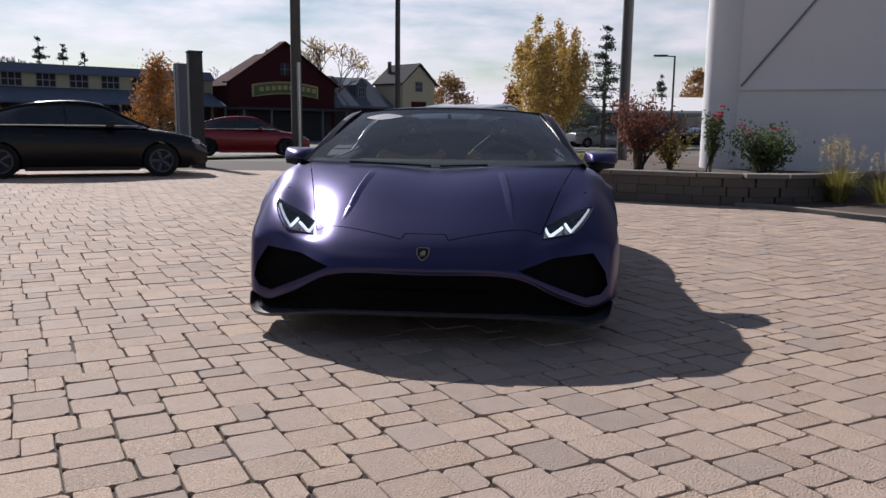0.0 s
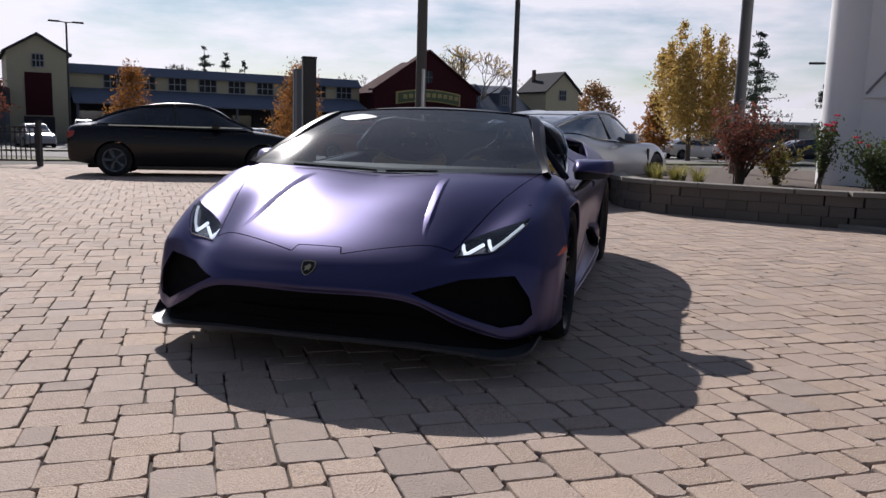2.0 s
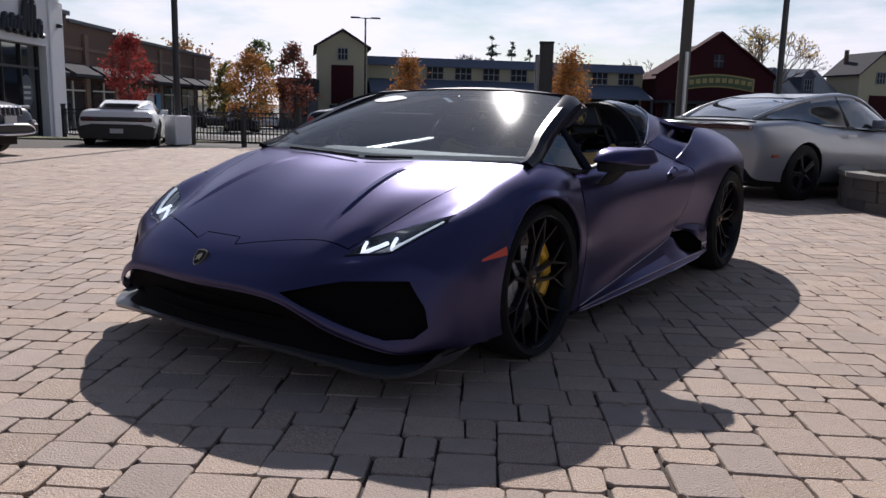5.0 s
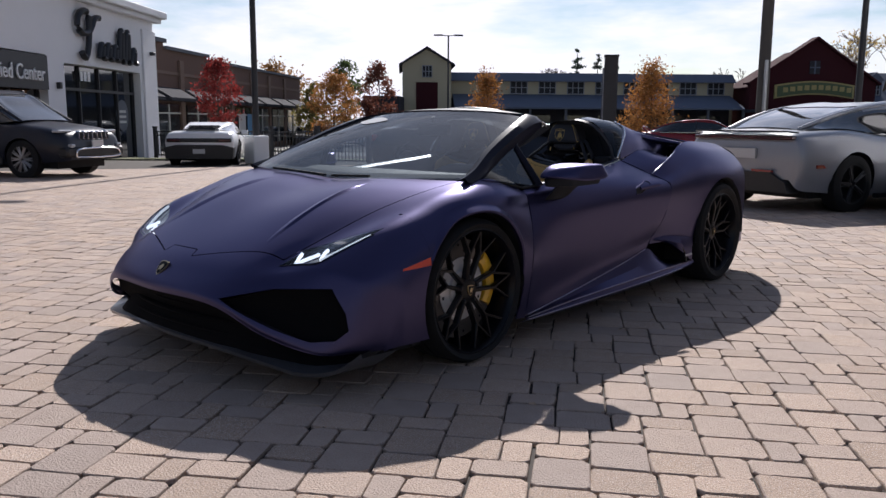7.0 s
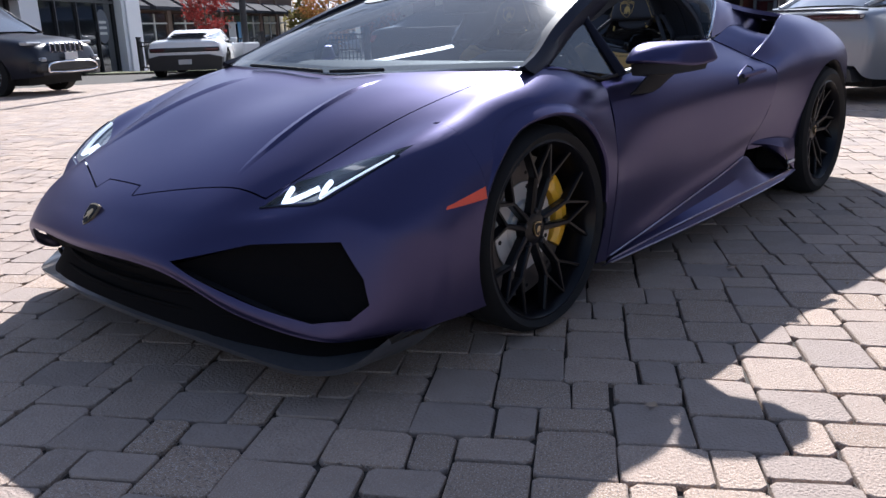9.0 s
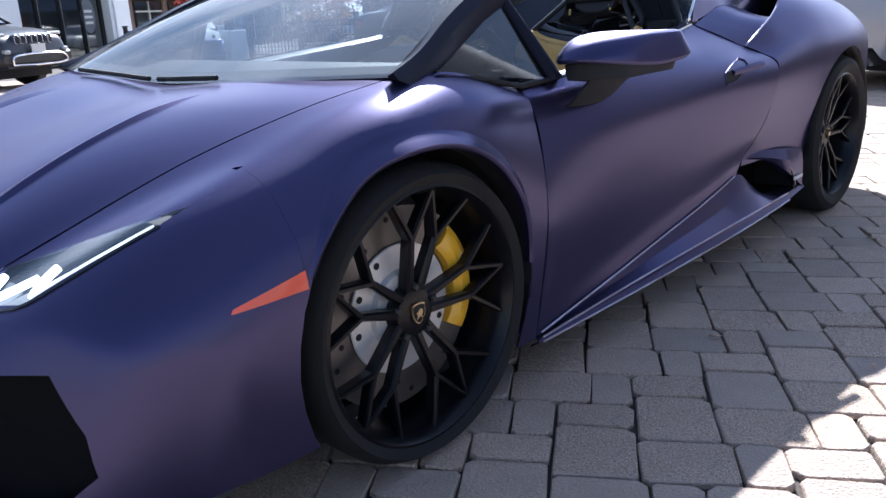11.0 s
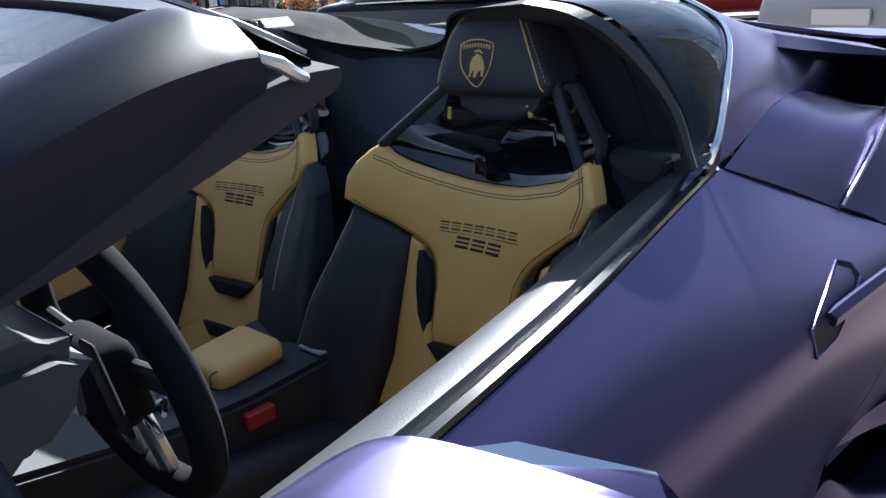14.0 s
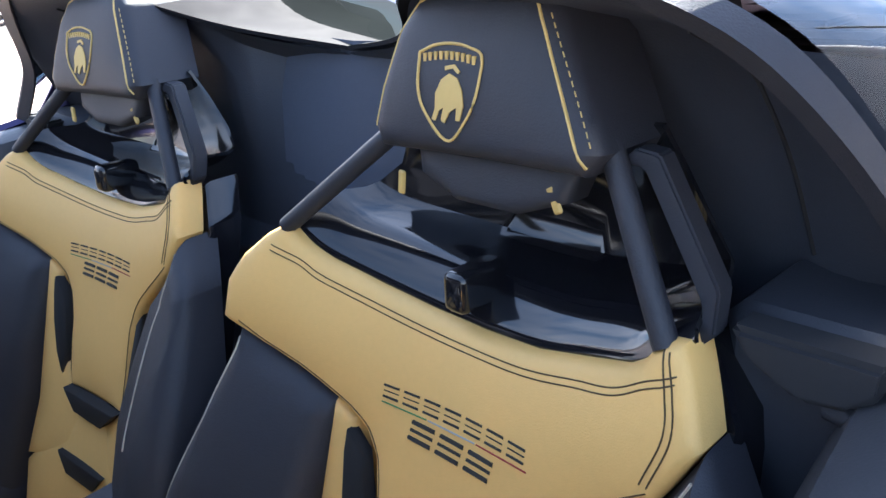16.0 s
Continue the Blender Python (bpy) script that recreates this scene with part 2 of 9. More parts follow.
# ---- ground, street ----
M_JOINT = material("joint_sand", (0.045, 0.036, 0.030), 0.95, vary=0.3, scale=20)
M_ASPHALT = material("asphalt", (0.16, 0.155, 0.15), 0.9, vary=0.2, scale=0.6, bump=0.3, bump_scale=200)
M_GROUND = material("far_ground", (0.11, 0.105, 0.09), 0.95, vary=0.3, scale=0.1)
M_GRASS = material("lawn", (0.10, 0.11, 0.045), 0.95, vary=0.35, scale=1.0, bump=0.5, bump_scale=40)
M_CONCRETE = material("concrete", (0.42, 0.41, 0.39), 0.9, vary=0.12, scale=3, bump=0.2, bump_scale=150)
ROAD_U = Vector((0.7071, 0.7071, 0))
ROAD_N = Vector((-0.7071, 0.7071, 0))


def sheet(name, u0, u1, n0, n1, lift, mat, label, category, nu=24, nn=16):
    """A strip of ground that follows the fall of the lot; u along the street, n across it."""
    bm = bmesh.new()
    rows = []
    for i in range(nn + 1):
        n = n0 + (n1 - n0) * i / nn
        row = []
        for j in range(nu + 1):
            p = ROAD_U * (u0 + (u1 - u0) * j / nu) + ROAD_N * n
            row.append((p.x, p.y, ground_z(p.x, p.y) + lift))
        rows.append(row)
    grid(bm, rows)
    bmesh.ops.recalc_face_normals(bm, faces=bm.faces[:])
    if bm.faces[:][0].normal.z < 0:
        bmesh.ops.reverse_faces(bm, faces=bm.faces[:])
    return tagged(part(name, bm, mat, smooth=30), label, category, kind="structure")


def far_sheet():
    bm = bmesh.new()
    xs = [-2500, -600, -150, -80] + [-60 + 5 * i for i in range(25)] + [80, 150, 600, 2500]
    rows = [[(x, y, ground_z(x, y) - 0.05) for x in xs] for y in xs]
    grid(bm, rows)
    bmesh.ops.recalc_face_normals(bm, faces=bm.faces[:])
    if bm.faces[:][0].normal.z < 0:
        bmesh.ops.reverse_faces(bm, faces=bm.faces[:])
    tagged(part("ground", bm, M_GROUND, smooth=30), "dull brown open ground reaching to the horizon", "ground", kind="structure")


far_sheet()
sheet("road", -120, 140, 23.4, 37.0, -0.02, M_ASPHALT, "pale grey worn asphalt street beyond the lot", "road")
sheet("pavement", -120, 140, 37.0, 38.2, 0.08, M_CONCRETE, "pale concrete kerb along the far side of the street", "pavement")
sheet("lawn", -120, 140, 38.2, 41.5, 0.06, M_GRASS, "strip of short autumn grass beside the street", "grass")
sheet("parking", -120, 140, 41.5, 72, 0.0, M_ASPHALT, "asphalt parking area in front of the barn shops", "parking lot")
sheet("verge", -14, 60, 21.8, 23.4, 0.03, M_GRASS, "narrow strip of grass between lot and street", "grass")


# ---- buildings ----
M_BARN_WALL = material("barn_cream_siding", (0.45, 0.41, 0.29), 0.85, vary=0.08, scale=1)
M_BARN_RED = material("barn_red_siding", (0.052, 0.016, 0.020), 0.95, vary=0.12, scale=1, spec=0.08)
M_ROOF_BLUE = material("blue_grey_metal_roof", (0.125, 0.145, 0.19), 0.95, vary=0.15, scale=1, spec=0.06)
M_ROOF_DARK = material("dark_roof", (0.05, 0.05, 0.058), 0.95, vary=0.2, scale=2, spec=0.1)
M_TRIM = material("grey_trim", (0.10, 0.11, 0.13), 0.7, vary=0.1)
M_BARN_PANE = material("barn_window_pane", (0.022, 0.025, 0.032), 0.35, vary=0.3, scale=2, spec=0.15)
M_MUNTIN = material("window_bar_grey", (0.26, 0.28, 0.31), 0.7, vary=0.1)
M_PALE_TRIM = material("pale_trim", (0.55, 0.55, 0.52), 0.7, vary=0.08)
M_WINDOW = material("shop_window", (0.03, 0.035, 0.04), 0.08, coat=0.5, vary=0.2)
M_BRICK = material("brown_brick", (0.14, 0.085, 0.065), 0.9, vary=0.2, scale=3, bump=0.3, bump_scale=60)
M_BRICK_PALE = material("pale_brick", (0.20, 0.135, 0.105), 0.9, vary=0.2, scale=3, bump=0.3, bump_scale=60)
M_SIGN_BLUE = material("poster_blue", (0.10, 0.25, 0.42), 0.6, vary=0.2)
M_SIGN_GREEN = material("sign_green", (0.075, 0.11, 0.05), 0.6, vary=0.2)
M_SIGN_YELLOW = material("sign_yellow", (0.36, 0.30, 0.12), 0.6, vary=0.2)
M_WOOD_POST = material("weathered_wood", (0.10, 0.085, 0.075), 0.9, vary=0.25, scale=3, bump=0.4, bump_scale=30)
M_DARK_METAL = material("dark_painted_metal", (0.022, 0.022, 0.025), 0.5, vary=0.2)


def barn_window(parent, x, y, z, w, h):
    win = part("window", boxes(((x - w / 2, y - 0.02, z - h / 2), (x + w / 2, y + 0.06, z + h / 2))), M_BARN_PANE, parent)
    bars = []
    t = 0.035
    for f in (-0.5, -0.167, 0.167, 0.5):
        bars.append(((x + f * w - t, y - 0.07, z - h / 2), (x + f * w + t, y - 0.022, z + h / 2)))
    for f in (-0.5, 0.0, 0.5):
        bars.append(((x - w / 2 - t, y - 0.075, z + f * h - t), (x + w / 2 + t, y - 0.024, z + f * h + t)))
    part("window_frame", boxes(*bars), M_MUNTIN, win)
    return win


def gable_block(parent, x0, x1, y0, y1, base, eave, apex, mat, roof_mat, wall_name="wall"):
    """A block with a pitched roof whose gable faces the street."""
    xm = (x0 + x1) / 2
    bm = bmesh.new()
    prism(bm, [(x0, base), (x1, base), (x1, eave), (xm, apex), (x0, eave)], 1, y0, y1)
    part(wall_name, bm, mat, parent)
    bm = bmesh.new()
    over, th = 0.3, 0.16
    sl = (apex - eave) / (xm - x0)
    prism(bm, [(x0 - over, eave - over * sl + 0.02), (xm, apex + 0.02), (x1 + over, eave - over * sl + 0.02),
               (x1 + over, eave - over * sl + th + 0.02), (xm, apex + th + 0.05), (x0 - over, eave - over * sl + th + 0.02)], 1, y0 - 0.35, y1 + 0.2)
    part("roof", bm, roof_mat, parent)


def barn():
    b = root("barn_shops", pose(-42.146, 53.943, -0.81, 0, 0, 45), "long cream and dark red barn-style shops with blue-grey metal roofs", "building")
    up = 0.81
    # long low wing with a clerestory over a lean-to porch
    part("wall", boxes(((-3.7, 0.0, 0), (21.9, 9, 5.0 + up))), M_BARN_WALL, b)
    bm = bmesh.new()
    prism(bm, [(-0.5, 4.70 + up), (0.35, 5.42 + up), (5.0, 5.62 + up), (10, 4.9 + up), (10, 4.75 + up), (5, 5.4 + up), (0.35, 5.2 + up), (-0.5, 4.62 + up)], 0, -3.8, 21.9)
    part("roof", bm, M_ROOF_BLUE, b)
    bm = bmesh.new()
    prism(bm, [(0.05, 3.55 + up), (-3.4, 2.35 + up), (-3.4, 2.2 + up), (0.05, 3.4 + up)], 0, -3.5, 21.6)
    part("porch_roof", bm, M_ROOF_BLUE, b)
    for i in range(9):
        part("porch_post", boxes(((-3.3 + i * 3.1, -3.2, 0), (-3.1 + i * 3.1, -3.0, 2.3 + up))), M_TRIM, b)
    part("shop_front", boxes(((-3.6, -0.06, 0), (21.6, -0.003, 3.2 + up))), M_ROOF_DARK, b)
    for i in range(8):
        part("shop_window", boxes(((-2.8 + i * 3.1, -0.14, 0.5), (-0.9 + i * 3.1, -0.07, 2.5))), M_WINDOW, b)
    for k in range(9):
        barn_window(b, (k - 0.05) * 2.55, -0.02, 4.12 + up, 1.5, 1.06)
    # gabled end house
    gable_block(b, -7.9, -3.75, -2.6, 9, 0, 5.9 + up, 7.15 + up, M_BARN_WALL, M_ROOF_DARK)
    barn_window(b, -5.8, -2.62, 5.3 + up, 0.8, 0.95)
    part("barn_door", boxes(((-6.75, -2.68, 1.2 + up), (-4.9, -2.6, 4.4 + up))), M_BARN_RED, b)
    part("door", boxes(((-6.9, -2.7, 0), (-4.8, -2.6, 1.1 + up))), M_ROOF_DARK, b)
    # red gabled shop
    gable_block(b, 21.9, 33.0, -3.5, -2.9, 0, 4.55 + up, 8.2 + up, M_BARN_RED, M_BARN_RED)
    gable_block(b, 22.3, 32.6, -2.6, 2.0, 0, 4.2 + up, 7.3 + up, M_BARN_RED, M_BARN_RED)
    cross = part("window", boxes(((27.0, -3.56, 5.3 + up), (27.9, -3.5, 6.4 + up))), M_ROOF_DARK, b)
    part("window_frame", boxes(((27.4, -3.62, 5.3 + up), (27.5, -3.565, 6.4 + up)), ((27.0, -3.625, 5.8 + up), (27.9, -3.566, 5.9 + up))), M_ROOF_BLUE, cross)
    part("porch_roof", boxes(((21.5, -6.0, 2.0 + up), (33.4, -3.55, 2.25 + up))), M_ROOF_DARK, b)
    part("shop_front", boxes(((22.5, -3.62, 0), (32.5, -3.51, 1.9 + up))), M_ROOF_DARK, b)
    for i in range(5):
        part("porch_post", boxes(((22 + i * 2.7, -5.8, 0), (22.2 + i * 2.7, -5.6, 2.0 + up))), M_TRIM, b)
    # shop sign: an arched green board with yellow bars for its lettering
    bm = bmesh.new()
    arc = [(24.0 + 7.0 * i / 16, 4.35 + up + 0.35 * math.sin(math.pi * i / 16)) for i in range(17)]
    prism(bm, [(x, z - 1.15) for x, z in reversed(arc)] + [(x, z) for x, z in arc], 1, -3.7, -3.55)
    sign = part("sign", bm, M_SIGN_YELLOW, b, "arched green sign with a yellow edge")
    bm = bmesh.new()
    prism(bm, [(24.2 + (x - 24) * 0.943, z - 1.03) for x, z in reversed(arc)] + [(24.2 + (x - 24) * 0.943, z - 0.12) for x, z in arc], 1, -3.75, -3.705)
    part("sign_board", bm, M_SIGN_GREEN, sign)
    bars = [((24.7 + i * 0.62, -3.79, 3.65 + up + 0.3 * math.sin(math.pi * (i + 1) / 11)), (25.12 + i * 0.62, -3.755, 4.05 + up + 0.3 * math.sin(math.pi * (i + 1) / 11))) for i in range(10)]
    part("lettering", boxes(*bars), M_SIGN_YELLOW, sign)
    # low wing with dormers
    part("wall", boxes(((33.0, 0, 0), (42.2, 9, 3.0 + up))), M_BARN_WALL, b)
    bm = bmesh.new()
    prism(bm, [(-1.2, 2.7 + up), (4.2, 5.9 + up), (9.6, 2.7 + up), (9.6, 2.5 + up), (4.2, 5.7 + up), (-1.2, 2.5 + up)], 0, 33.05, 42.2)
    part("roof", bm, M_ROOF_BLUE, b)
    for x in (35.2, 38.9):
        d = part("dormer", boxes(((x - 0.65, 0.3, 3.3 + up), (x + 0.65, 3.5, 5.0 + up))), M_ROOF_BLUE, b)
        bm = bmesh.new()
        prism(bm, [(x - 0.8, 4.95 + up), (x, 5.75 + up), (x + 0.8, 4.95 + up)], 1, 0.15, 4)
        part("dormer_roof", bm, M_ROOF_BLUE, d)
        barn_window(d, x, 0.28, 4.2 + up, 0.8, 1.0)
    part("shop_front", boxes(((33.2, -0.1, 0), (42, -0.01, 2.5 + up))), M_ROOF_DARK, b)
    # cream gabled house at the far end
    gable_block(b, 42.3, 46.7, -2.5, 2.5, 0, 5.3 + up, 7.2 + up, M_BARN_WALL, M_ROOF_DARK)
    barn_window(b, 44.5, -2.52, 4.9 + up, 0.9, 1.05)
    part("barn_door", boxes(((43.5, -2.58, 0.5), (45.5, -2.5, 3.3 + up))), M_BARN_RED, b)
    bm = bmesh.new()
    prism(bm, [(43.3, 5.8 + up), (43.6, 5.8 + up), (43.6, 7.7 + up), (43.3, 7.7 + up)], 1, 1.2, 1.5)
    part("chimney", bm, M_BRICK, b)


barn()


# ---- white showroom with its entrance ----
M_LETTER = material("sign_letter_black", (0.02, 0.022, 0.028), 0.4, vary=0.1)
M_STRIP_GREY = material("thin_strip_grey", (0.22, 0.22, 0.24), 0.6, vary=0.1)
M_WHITE_PAINT = material("white_paint", (0.8, 0.8, 0.8), 0.6, vary=0.04)


def showroom():
    # local x runs along the front from the corner, local y into the building
    ang = math.degrees(math.atan2(-0.78, 0.62))
    g = root("showroom", pose(-24.2, 12.2, -0.28, 0, 0, ang), "white rendered showroom with dark glazed entrance and a script sign", "building")
    H = 4.75
    items = [((0, -7, 0), (1.2, 0, H)), ((1.2, -7, 2.95), (6.15, 0, H)), ((6.15, -7, 0), (7.05, 0, H)),
             ((7.05, -7, 3.1), (12.5, 0, H)), ((12.5, -7, 0), (22, 0, H))]
    for it in items:
        part("wall", boxes(it), M_WHITE_WALL, g)
    part("cornice", boxes(((-0.25, -7.2, H), (22.2, 0.25, H + 0.16)), ((-0.4, -7.3, H + 0.16), (22.3, 0.4, H + 0.4)), bevel=0.03), M_WHITE_WALL, g)
    part("corner_pier", boxes(((-0.06, -0.75, 0), (1.0, 0.07, H - 0.3)), bevel=0.02), M_WHITE_WALL, g)
    for i, (x0, x1) in enumerate(((1.23, 6.12), (7.08, 12.47))):
        w = part("glazing", boxes(((x0, -0.35, 0.02), (x1, -0.3, 2.93))), M_DARK_GLASS, g)
        fr = [((x0, -0.42, 2.2), (x1, -0.22, 2.28)), ((x0, -0.42, 0), (x1, -0.22, 0.1))]
        n = 4
        for k in range(n + 1):
            x = x0 + 0.03 + (x1 - x0 - 0.06) * k / n
            fr.append(((x - 0.025, -0.41, 0), (x + 0.025, -0.23, 2.94)))
        part("window_frame", boxes(*fr), M_DARK_METAL, w)
    # house number as plain bars
    for k in range(3):
        part("number_bar", boxes(((4.35 + 0.22 * k, -0.2, 2.50), (4.49 + 0.22 * k, -0.17, 2.78))), M_WHITE_PAINT, g)
    # crest sticker on the door
    bm = bmesh.new()
    prism(bm, [(2.1 + 0.42 * math.cos(a), 1.50 + 0.52 * math.sin(a)) for a in [k * math.pi / 8 for k in range(16)]], 1, -0.29, -0.27)
    st = part("door_sticker", bm, M_TRIM, g, "oval grey sticker on the glass door")
    part("sticker_bars", boxes(*[((1.86, -0.268, 1.25 + .17 * k), (2.34, -0.262, 1.33 + .17 * k)) for k in range(3)]), M_PALE_TRIM, st)
    # dark fascia with white letters
    part("fascia", boxes(((7.1, -0.1, 2.15), (12.4, 0.06, 3.06))), M_DARK_METAL, g)
    part("wall_lamp", boxes(((6.5, 0.0, 2.2), (6.62, 0.12, 2.38)), bevel=0.01), M_DARK_METAL, g)
    part("camera_box", boxes(((0.35, 0.0, 3.6), (0.5, 0.22, 3.72)), bevel=0.01), M_DARK_METAL, g)
    return g


showroom_root = showroom()


def text_part(name, words, size, depth, m, mat, parent=None, label="", shear=0.0, align="CENTER"):
    cu = bpy.data.curves.new(name, "FONT")
    cu.body, cu.size, cu.extrude, cu.align_x, cu.shear = words, size, depth, align, shear
    cu.resolution_u = 3
    tmp = new(name, cu)
    me = bpy.data.meshes.new_from_object(tmp.evaluated_get(bpy.context.evaluated_depsgraph_get()))
    bpy.data.objects.remove(tmp)
    me.materials.clear()
    me.materials.append(mat)
    ob = new(name, me)
    if parent is not None:
        ob.parent = parent
    ob.matrix_local = m
    if label:
        ob["label"] = label
    return ob


text_part("lettering", "Certified Center", 0.56, 0.02, Matrix.Translation((7.32, 0.09, 2.38)) @ pose(0, 0, 0, 90, 0, 180) @ Matrix.Scale(.82, 4, (1, 0, 0)), M_WHITE_PAINT, showroom_root, align="RIGHT")


def script_sign(parent):
    """Thick looping bars in the manner of a script sign."""
    def stroke(pts, r, name, home, label=""):
        bm = bmesh.new()
        tube(bm, [(p[0], 0.14, p[1]) for p in spline(pts, 20)], r, 6)
        return part(name, bm, M_LETTER, home, label, 60)
    # one large open loop, then a run of slanted hooks, two of them tall
    sign = stroke([(5.35, 3.30), (5.15, 3.15), (4.95, 3.45), (4.82, 4.30), (5.05, 4.52), (5.45, 4.35), (5.5, 4.0), (5.2, 3.85), (4.75, 4.0), (4.5, 4.35), (4.2, 4.4)], 0.10, "script_sign", parent, "thick black looping script sign on the wall")
    for k, h in enumerate((.42, .44, .42, .92, .92, .44)):
        x0 = 4.15 - 0.44 * k
        stroke([(x0 + 0.18, 3.22), (x0 + 0.02, 3.20 + h), (x0 - 0.14, 3.16 + h), (x0 - 0.08, 3.27), (x0 - 0.26, 3.22)], 0.085, "sign_stroke", sign)


script_sign(showroom_root)


# ---- brown brick shops further along ----
def brick_shops():
    # local x runs along the shop fronts away from the showroom, local y into the block
    g = root("brick_shops", pose(-33.0, 15.6, -0.8, 0, 0, 126), "low brown brick shop block with a stepped parapet and awnings", "building")
    L = 28.4
    part("wall", boxes(((-8, 0, 0), (3.9, 14, 5.75))), M_BRICK, g)
    part("wall", boxes(((3.9, 0.02, 0), (9.5, 14, 5.45))), M_BRICK, g)
    part("wall", boxes(((9.5, 0, 0), (L, 14, 5.2))), M_BRICK, g)
    part("parapet", boxes(((-8.2, -0.15, 5.75), (4.0, 14, 5.95))), M_TRIM, g)
    part("parapet", boxes(((4.0, -0.12, 5.45), (9.6, 14, 5.62))), M_TRIM, g)
    part("parapet", boxes(((9.6, -0.15, 5.2), (L + .1, 14, 5.36))), M_TRIM, g)
    for i in range(8):
        x = -1.0 + i * 3.65
        part("pilaster", boxes(((x - 0.75, -0.12, 0), (x - 0.3, -0.005, 5.0))), M_BRICK_PALE, g)
        w = part("shop_window", boxes(((x, -0.1, 0.4), (x + 2.6, -0.02, 2.7))), M_WINDOW, g)
        part("window_frame", boxes(((x + 1.25, -0.16, 0.4), (x + 1.33, -0.105, 2.7)), ((x - 0.05, -0.16, 2.2), (x + 2.65, -0.105, 2.28))), M_PALE_TRIM, w)
        bm = bmesh.new()
        prism(bm, [(-0.01, 3.55), (-1.0, 3.0), (-1.0, 2.85), (-0.01, 2.85)], 0, x - 0.2, x + 2.8)
        part("awning", bm, M_ROOF_DARK, g)
    part("course", boxes(((-8, -0.05, 4.2), (L, -0.006, 4.36))), M_BRICK_PALE, g)
    part("poster", boxes(((13.8, -0.2, 0.6), (15.0, -0.165, 2.3))), M_PALE_TRIM, g)
    part("poster", boxes(((15.4, -0.2, 0.6), (16.2, -0.165, 2.3))), M_SIGN_BLUE, g)
    part("sign", boxes(((0.2, -0.12, 4.45), (2.2, -0.01, 4.75))), M_TRIM, g, "thin dark shop sign")


def dark_shed():
    g = root("dark_shed", pose(-43.1, 43.1, -0.8, 0, 0, 40), "low dark building between the trees and the barn", "building")
    part("wall", boxes(((-2.6, 0, 0), (0.1, 6, 2.6))), M_TRIM, g)
    part("roof", boxes(((-2.7, -0.3, 2.6), (0.2, 6.2, 3.9))), M_ROOF_DARK, g)
    for i in range(2):
        part("window", boxes(((-2.2 + 1.1 * i, -0.06, 0.9), (-1.5 + 1.1 * i, -0.01, 2.1))), M_WINDOW, g)


dark_shed()
brick_shops()


# ---- white wall of the building beside the planter ----
def side_building():
    g = root("white_building", pose(3.55, 9.1, 0, 0, 0, -20), "tall white rendered building with a rounded corner column", "building")
    part("wall", boxes(((0.55, 0.15, 0), (14, 8, 9.0))), M_WHITE_WALL, g)
    bm = bmesh.new()
    lathe(bm, [(0, 0.36), (0.16, 0.36), (0.2, 0.31), (9.0, 0.31)], 32, axis=2, centre=(0.33, 0.33, 0))
    part("column", bm, M_WHITE_WALL, g, smooth=40)
    part("ledge", boxes(((0.6, 0.11, 1.62), (14, 0.16, 1.66))), M_WHITE_WALL, g)
    bm = bmesh.new()
    tube(bm, [(0.62, 0.135, 1.68), (2.8, 0.135, 4.5), (4.5, 0.135, 6.7)], 0.02, 6)
    part("slanted_strip", bm, M_STRIP_GREY, g, "thin grey strip running slantwise up the wall", 60)


side_building()


# ---- low shops behind the lot ----
def low_shops():
    g = root("low_shops", pose(4.5, 62, -0.6, 0, 0, -12), "low pale shop with a long white roof and a gabled porch", "building")
    part("wall", boxes(((2.0, 0, 0), (30, 10, 2.9))), M_PALE_TRIM, g)
    bm = bmesh.new()
    prism(bm, [(-1.0, 2.8), (5, 4.0), (11, 2.8), (11, 2.6), (5, 3.8), (-1.0, 2.6)], 0, 2.0, 30)
    part("roof", bm, M_WHITE_PAINT, g)
    for i in range(6):
        part("shop_window", boxes(((4 + i * 4.2, -0.1, 0.5), (7 + i * 4.2, -0.02, 2.3))), M_WINDOW, g)
    gable_block(g, 0.6, 3.6, -3, 4, 0, 2.7, 3.9, M_TRIM, M_PALE_TRIM)
    part("sign", boxes(((0.9, -3.1, 2.1), (3.3, -3.02, 3.0))), M_SIGN_GREEN, g)
    part("shop_front", boxes(((0.9, -3.08, 0.2), (3.3, -3.01, 1.8))), M_WINDOW, g)


low_shops()


# ---- poles, posts, fence, planter ----
M_POST_DARK = material("dark_post", (0.030, 0.030, 0.033), 0.75, vary=0.2, scale=3)
M_POLE_GREY = material("pole_grey", (0.055, 0.055, 0.058), 0.7, vary=0.2, scale=2)
M_BLOCK = material("planter_block", (0.105, 0.092, 0.082), 0.92, vary=0.25, scale=5, bump=0.6, bump_scale=50, island=0.12)
M_CAP = material("planter_cap", (0.19, 0.175, 0.155), 0.9, vary=0.15, scale=5, bump=0.3, bump_scale=60, island=0.1)
M_MULCH = material("mulch", (0.055, 0.038, 0.028), 0.95, vary=0.4, scale=20, bump=0.8, bump_scale=60, island=0.3)


def utility_pole(x, y, h, r, mat, label, conduit=False):
    g = root("utility_pole", pose(x, y, ground_z(x, y)), label, "pole")
    bm = bmesh.new()
    tube(bm, [(0, 0, -0.3), (0, 0, h * 0.5), (0, 0, h)], [r, r * 0.93, r * 0.85], 14)
    part("pole", bm, mat, g, smooth=50)
    if conduit:
        bm = bmesh.new()
        tube(bm, [(r * 0.7, -r * 0.9, 0), (r * 0.7, -r * 0.9, 3.4)], 0.07, 8)
        part("conduit", bm, M_STEEL, g, smooth=50)
    return g


